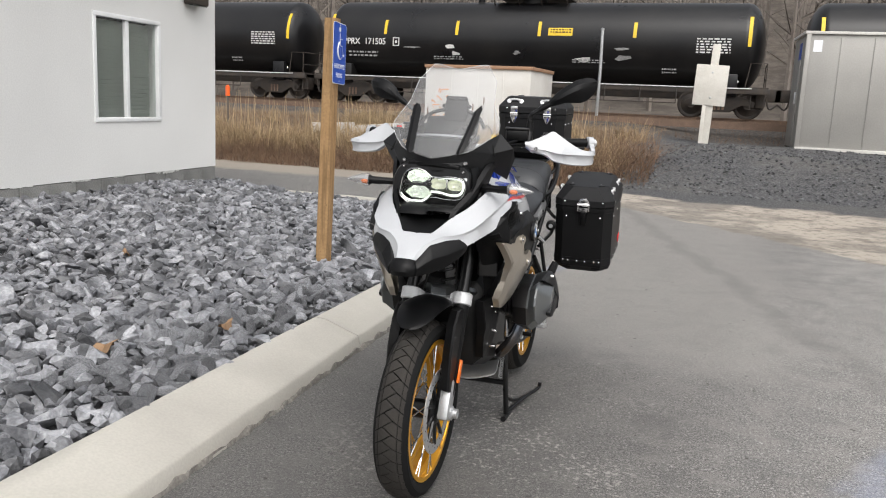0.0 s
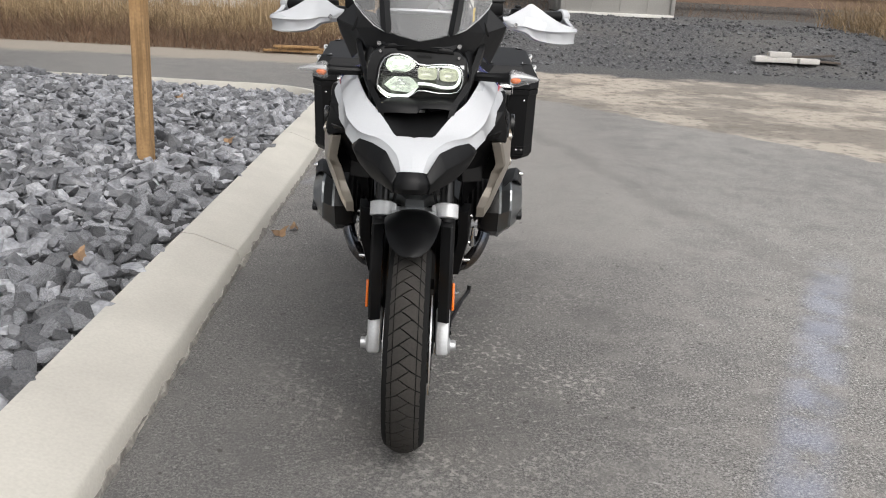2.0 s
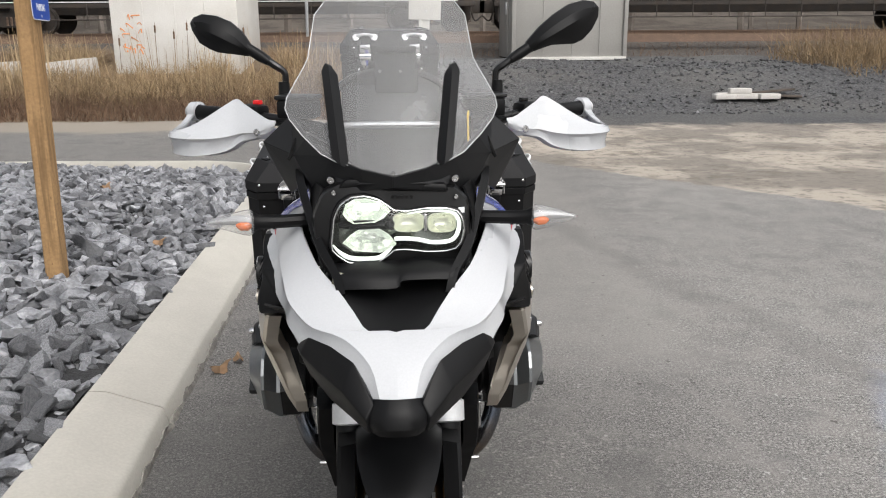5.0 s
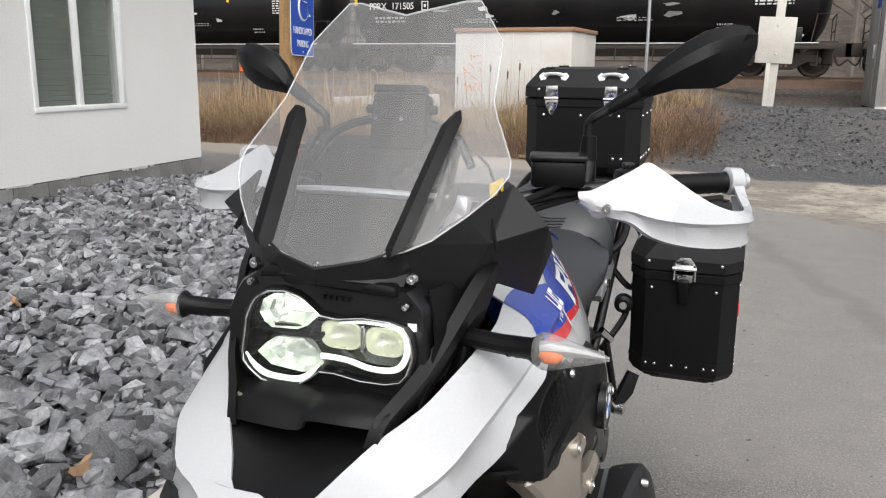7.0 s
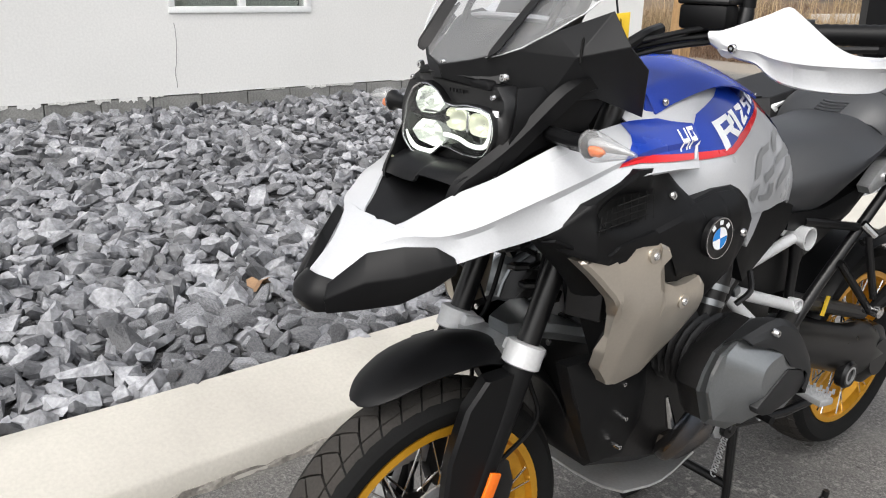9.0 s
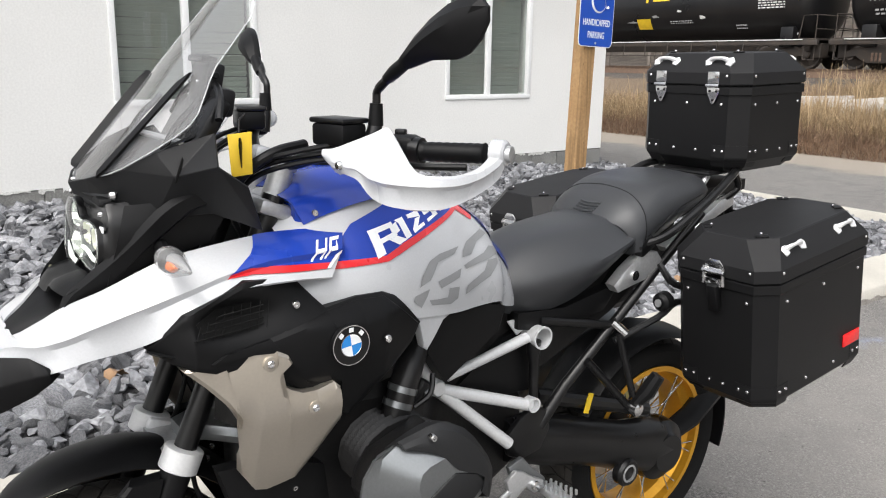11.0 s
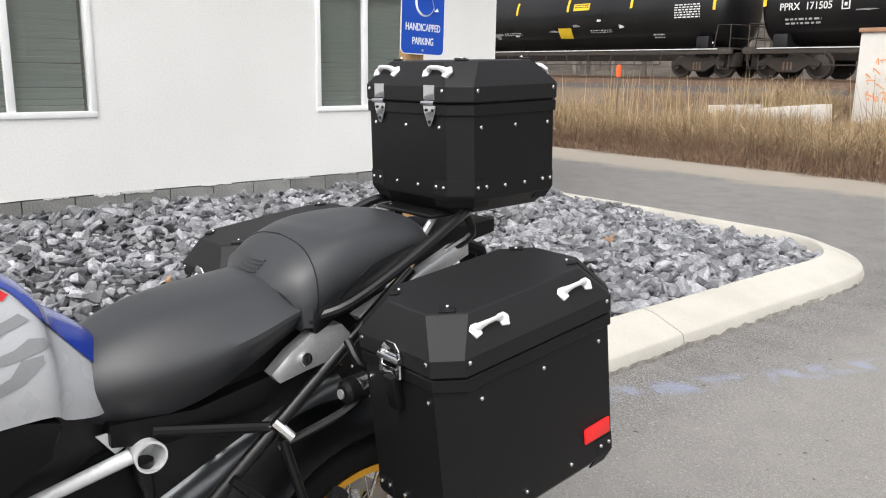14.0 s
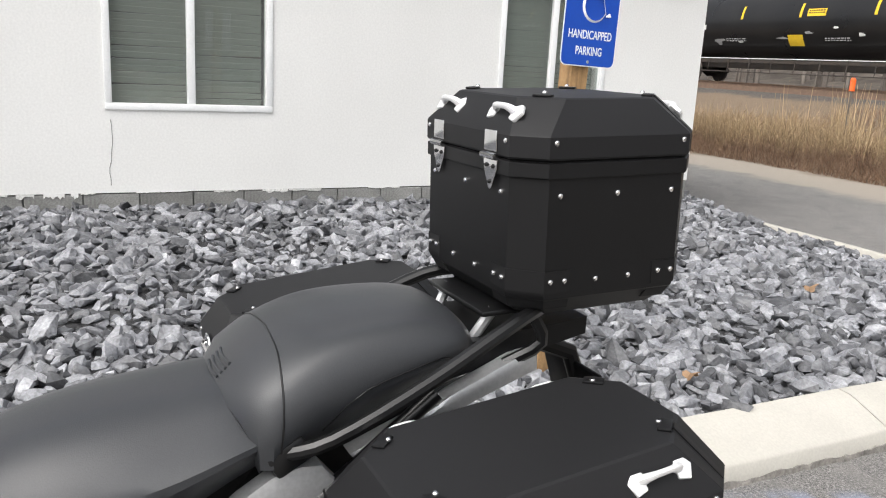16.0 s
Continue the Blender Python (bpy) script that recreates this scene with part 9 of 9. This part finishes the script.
    part("link_pipe", tube(smooth_path([(-0.10, 0.78, 0.38), (-0.14, 0.9, 0.39), (-0.2, 1.02, 0.43)], 4), 0.026, 12), BRASS, bike)
    # centre stand, down
    for s in (-1, 1):
        part("stand_leg", tube([(s * 0.105, 0.875, 0.36), (s * 0.125, 0.855, 0.18), (s * 0.14, 0.84, 0.022)], [0.018, 0.016, 0.015], 10, flat=0.7), SATIN, bike)
        part("stand_foot", tube(smooth_path([(s * 0.14, 0.79, 0.014), (s * 0.14, 0.84, 0.010), (s * 0.14, 0.90, 0.018)], 3), [0.013] * 7, 10), SATIN, bike)
    part("stand_bar", tube([(-0.125, 0.855, 0.165), (0.125, 0.855, 0.165)], 0.013, 10), SATIN, bike)
    part("stand_tread", tube(smooth_path([(0.132, 0.85, 0.10), (0.15, 0.93, 0.06), (0.175, 1.02, 0.045), (0.225, 1.15, 0.055), (0.232, 1.165, 0.085)], 4), 0.009, 10), SATIN, bike)
    part("stand_tread", tube([(0.14, 0.845, 0.03), (0.20, 1.08, 0.05)], 0.009, 10), SATIN, bike)
    part("side_stand", tube([(0.13, 0.80, 0.36), (0.16, 1.0, 0.34), (0.17, 1.12, 0.345)], [0.014, 0.012, 0.012], 10), SATIN, bike)
    part("stand_spring", tube([(0.11 + 0.008 * math.cos(a), 0.85 - 0.002 * a * 0.3, 0.33 - 0.0018 * a + 0.008 * math.sin(a)) for a in range(0, 70)], 0.002, 5), CAST, bike)


build_engine()


# ---- luggage ----
TIE_SILVER = material("silver_tie_down", (0.80, 0.80, 0.80), 0.3, 0.4, (0.72, 0.72, 0.72), 9, 120, 0.03, 0.0005)

def eight(w, d, c, z):
    """Octagon: a w x d rectangle with cut corners."""
    a, b = w / 2, d / 2
    return [(a - c, -b, z), (a, -b + c, z), (a, b - c, z), (a - c, b, z), (-a + c, b, z), (-a, b - c, z), (-a, -b + c, z), (-a + c, -b, z)]


def rivet(parent, at, axis, sign, r=0.0047, mat=None):
    h = 0.0035 * sign
    return part("rivet", lathe([(r, 0), (r * 0.9, h * 0.6), (r * 0.5, h), (0.0005, h)], axis, at, 10), mat or CHROME, parent)


def luggage(name, label, m, w, d, h, lid, cut, latches, handles, group=""):
    """A riveted aluminium case with cut corners; local x across, y back, z up, from its bottom centre."""
    c = empty(name, label, "luggage case", m, group)
    body_h = h - lid
    flare = cut * 1.25
    rings = [eight(w - 0.066, d - 0.066, cut * 0.8, 0.0), eight(w - 0.004, d - 0.004, cut, 0.032), eight(w, d, cut, 0.038), eight(w, d, cut, body_h - 0.012)]
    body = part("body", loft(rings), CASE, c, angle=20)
    bmesh_seam = loft([eight(w - 0.004, d - 0.004, cut, body_h - 0.012), eight(w - 0.004, d - 0.004, cut, body_h - 0.004)])
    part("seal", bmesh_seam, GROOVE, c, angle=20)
    lip = loft([eight(w + 0.006, d + 0.006, cut, body_h - 0.030), eight(w + 0.008, d + 0.008, cut, body_h - 0.028), eight(w + 0.008, d + 0.008, cut, body_h - 0.008), eight(w + 0.002, d + 0.002, cut, body_h - 0.006)])
    part("body_lip", lip, CASE, c, angle=20)
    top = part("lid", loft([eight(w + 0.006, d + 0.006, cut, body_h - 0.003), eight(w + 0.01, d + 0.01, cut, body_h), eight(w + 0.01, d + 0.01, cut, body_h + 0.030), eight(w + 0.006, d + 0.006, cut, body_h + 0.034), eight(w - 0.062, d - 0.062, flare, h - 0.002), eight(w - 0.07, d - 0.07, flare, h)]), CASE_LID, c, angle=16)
    a, b = w / 2, d / 2
    # corner straps on the lid, and bottom corner guards with rivets
    for sx in (-1, 1):
        for sy in (-1, 1):
            p0 = Vector((sx * (a - cut * 0.55 + 0.005), sy * (b - cut * 0.55 + 0.005), body_h + 0.012))
            p1 = Vector((sx * (a - flare * 0.5 - 0.034), sy * (b - flare * 0.5 - 0.034), h + 0.001))
            p2 = p1 - Vector((sx * 0.02, sy * 0.02, -0.002))
            side = Vector((sx, -sy, 0)).normalized() * 0.006
            foot = Vector((p0.x, p0.y, body_h + 0.031))
            if sy > 0:
                part("corner_strap", plate([p1 + side, foot + side, foot - side, p1 - side], Vector((sx, sy, 1.3)).normalized() * 0.003), CASE, top)
            part("corner_cap", box((0.030, 0.018, 0.004), (p1.x - sx * 0.006, p1.y - sy * 0.006, h + 0.002), (0, 0, -45 * sx * sy), bevel=0.0015), CASE, top)
            rivet(top, p2 + Vector((sx * 0.008, sy * 0.008, 0.002)), "z", 1, 0.004)
            rivet(top, (sx * (a + 0.004), sy * (b - cut - 0.006), body_h + 0.022), "x", sx)
            rivet(top, (sx * (a - cut - 0.006), sy * (b + 0.004), body_h + 0.022), "y", sy)
            g = [(sx * (a - cut - 0.045), sy * b), (sx * (a - cut), sy * b), (sx * a, sy * (b - cut)), (sx * a, sy * (b - cut - 0.045))]
            rr = [[(x * 1.006, y * 1.006, z) for x, y in g] + [(x * 0.985, y * 0.985, z) for x, y in g[::-1]] for z in (0.040, 0.045, 0.072, 0.076)]
            rr = [[(x * 0.93, y * 0.93, 0.014) for x, y in g] + [(x * 0.91, y * 0.91, 0.014) for x, y in g[::-1]]] + rr
            part("corner_guard", loft(rr), CASE, body)
            for q in (0.25, 0.8):
                p = Vector(g[0]).lerp(Vector(g[1]), q)
                rivet(body, (p.x, p.y * 1.007, 0.06), "y", sy)
                p = Vector(g[3]).lerp(Vector(g[2]), q)
                rivet(body, (p.x * 1.007, p.y, 0.06), "x", sx)
    for s in (-1, 1):
        n = 2
        for k in range(n):
            t = (k + 0.5) / n - 0.5
            rivet(body, (t * (w - 2 * cut - 0.12), s * b, 0.058), "y", s)
            rivet(body, (s * a, t * (d - 2 * cut - 0.12), 0.058), "x", s)
        for t in (-0.42, 0, 0.42):
            rivet(body, (t * (w - 2 * cut), s * b, body_h - 0.055), "y", s)
            rivet(body, (s * a, t * (d - 2 * cut), body_h - 0.055), "x", s)
    for x in latches:
        if len(latches) > 1:
            # lid hinge: leaf, knuckle and pointed plate
            la = part("hinge", plate([(x - 0.019, -b - 0.005, body_h + 0.003), (x + 0.019, -b - 0.005, body_h + 0.003), (x + 0.018, -b - 0.005, body_h + 0.034), (x - 0.018, -b - 0.005, body_h + 0.034)], (0, -0.003, 0), 0.001), CHROME, c, "bright steel lid hinge")
            part("hinge_knuckle", tube([(x - 0.021, -b - 0.009, body_h - 0.004), (x + 0.021, -b - 0.009, body_h - 0.004)], 0.0055, 10), CHROME, la)
            part("hinge_plate", plate([(x - 0.021, -b - 0.0045, body_h - 0.008), (x + 0.021, -b - 0.0045, body_h - 0.008), (x + 0.019, -b - 0.0045, body_h - 0.024), (x + 0.005, -b - 0.0045, body_h - 0.052), (x, -b - 0.0045, body_h - 0.055), (x - 0.005, -b - 0.0045, body_h - 0.052), (x - 0.019, -b - 0.0045, body_h - 0.024)], (0, -0.0025, 0), 0.0008), CHROME, la)
        else:
            # toggle latch: hook plate, loop frame, lever and its black cover
            la = part("latch", plate([(x - 0.026, -b - 0.006, body_h + 0.014), (x + 0.026, -b - 0.006, body_h + 0.014), (x + 0.026, -b - 0.006, body_h + 0.026), (x + 0.013, -b - 0.005, body_h + 0.040), (x - 0.013, -b - 0.005, body_h + 0.040), (x - 0.026, -b - 0.006, body_h + 0.026)], (0, -0.004, 0), 0.0012), CHROME, c, "bright steel toggle latch")
            for s in (-1, 1):
                part("latch_loop", tube([(x + s * 0.026, -b - 0.011, body_h + 0.022), (x + s * 0.027, -b - 0.015, body_h - 0.022)], 0.0045, 8), CHROME, la)
            part("latch_barrel", tube([(x - 0.031, -b - 0.013, body_h + 0.010), (x + 0.031, -b - 0.013, body_h + 0.010)], 0.0065, 10), CHROME, la)
            part("latch_lever", box((0.044, 0.006, 0.022), (x, -b - 0.013, body_h - 0.016), (6, 0, 0), bevel=0.002), CHROME, la)
        for px, pz in ((-0.011, -0.019), (0.011, -0.019), (0, -0.043)):
            rivet(la, (x + px, -b - 0.007, body_h + pz), "y", -1, 0.0035, SATIN)
    for hx, hy, along in handles:
        v = Vector((1, 0, 0)) if along == "x" else Vector((0, 1, 0))
        o = Vector((0, -1, 0)) * (1 if hy < 0 else -1) if along == "x" else Vector((1, 0, 0)) * (1 if hx > 0 else -1)
        base = Vector((hx, hy, (body_h + h) / 2 + 0.017))
        up = (o * 0.75 + Vector((0, 0, 0.65))).normalized()
        down = (o * 0.65 - Vector((0, 0, 0.75))).normalized()
        bar = [(-0.027, 0.004, 0.0085), (-0.021, 0.013, 0.0065), (-0.010, 0.017, 0.0050), (0.010, 0.017, 0.0050), (0.021, 0.013, 0.0065), (0.027, 0.004, 0.0085)]
        ob = part("tie_down", tube([base + v * a + up * q for a, q, r in bar], [r for a, q, r in bar], 10, flat=0.8), TIE_SILVER, top, "silver tie-down loop")
        for s in (-1, 1):
            f = base + v * s * 0.032
            part("tie_down_foot", plate([f + v * s * 0.015, f + v * s * 0.007 + down * 0.017, f - v * s * 0.009 + down * 0.013, f - v * s * 0.010 - down * 0.009, f + v * s * 0.005 - down * 0.013], up * 0.007, 0.0015), TIE_SILVER, ob)
    return c


TOP_CASE = BIKE @ pose(-0.004, 1.842, 1.152, 2, 0, 0)
luggage("top_case", "black aluminium top case with steel latches", TOP_CASE, 0.358, 0.326, 0.326, 0.083, 0.042, (-0.09, 0.09), ((-0.09, -0.142, "x"), (0.09, -0.142, "x"), (-0.09, 0.142, "x"), (0.09, 0.142, "x")))
SIDE_CASES = (BIKE @ pose(0.353, 1.646, 0.636, 7.5, 0, 0), BIKE @ pose(-0.358, 1.606, 0.640, 7.5, 0, 0))
for m, s in zip(SIDE_CASES, (1, -1)):
    c = luggage("side_case", "black aluminium side case with riveted corners", m, 0.284, 0.452, 0.436, 0.092, 0.042, (0.0,), ((s * 0.121, -0.11, "y"), (s * 0.121, 0.11, "y"), (-s * 0.121, -0.11, "y"), (-s * 0.121, 0.11, "y")), "side cases on the motorcycle")
    part("latch_cover", box((0.030, 0.022, 0.07), (0, -0.236, 0.288), (8, 0, 0), bevel=0.006), PLASTIC, c)
    part("reflector", box((0.005, 0.075, 0.034), (s * 0.1435, 0.140, 0.100), (0, 0, 0), bevel=0.002), TAIL_RED, c, "red reflector strip")
for s in (-1, 1):
    part("case_rack", tube(smooth_path([(s * 0.16, 1.40, 0.93), (s * 0.20, 1.42, 0.88), (s * 0.205, 1.55, 0.86), (s * 0.205, 1.80, 0.90), (s * 0.15, 1.86, 1.0)], 4), 0.009, 8), SATIN, bike)
    part("case_rack", tube(smooth_path([(s * 0.165, 1.24, 0.75), (s * 0.2, 1.36, 0.80), (s * 0.205, 1.45, 0.83), (s * 0.205, 1.62, 0.72)], 4), 0.009, 8), SATIN, bike)
    part("rack_lock", tube([(s * 0.195, 1.395, 0.84), (s * 0.197, 1.372, 0.838), (s * 0.198, 1.364, 0.838)], [0.026, 0.025, 0.016], 14), PLASTIC, bike)
    part("rack_lock_pin", lathe([(0.010, -0.004), (0.010, 0), (0.0005, 0.001)], "y", (s * 0.198, 1.362, 0.838), 12), CAST, bike)
part("rack_plate", box((0.20, 0.28, 0.010), (0, 1.80, 1.145), (2, 0, 0), bevel=0.004), SATIN, bike)
part("tail_deck", loft([[(sx * w, y, z) for sx, z in ((-1, lo), (1, lo), (1, hi), (-1, hi))] for y, w, lo, hi in ((1.55, 0.10, 1.03, 1.085), (1.72, 0.095, 1.06, 1.105), (1.88, 0.07, 1.08, 1.11))]), PLASTIC, bike)
for s in (-1, 1):
    part("rack_leg", tube(smooth_path([(s * 0.13, 1.73, 1.15), (s * 0.135, 1.75, 1.10), (s * 0.11, 1.70, 1.06)], 3), 0.010, 8), SATIN, bike)
    part("rack_leg", tube([(s * 0.07, 1.66, 1.09), (s * 0.08, 1.69, 1.142)], 0.009, 8), CAST, bike)
part("plate_holder", box((0.18, 0.01, 0.16), (0, 1.93, 0.93), (18, 0, 0), bevel=0.004), PLASTIC, bike)
part("plate_arm", tube([(0, 1.80, 1.06), (0, 1.90, 1.02), (0, 1.93, 0.95)], 0.016, 10), PLASTIC, bike)


# ---- single stones along the kerb ----
lay_stones(LOOSE_STONES, stone_bed)
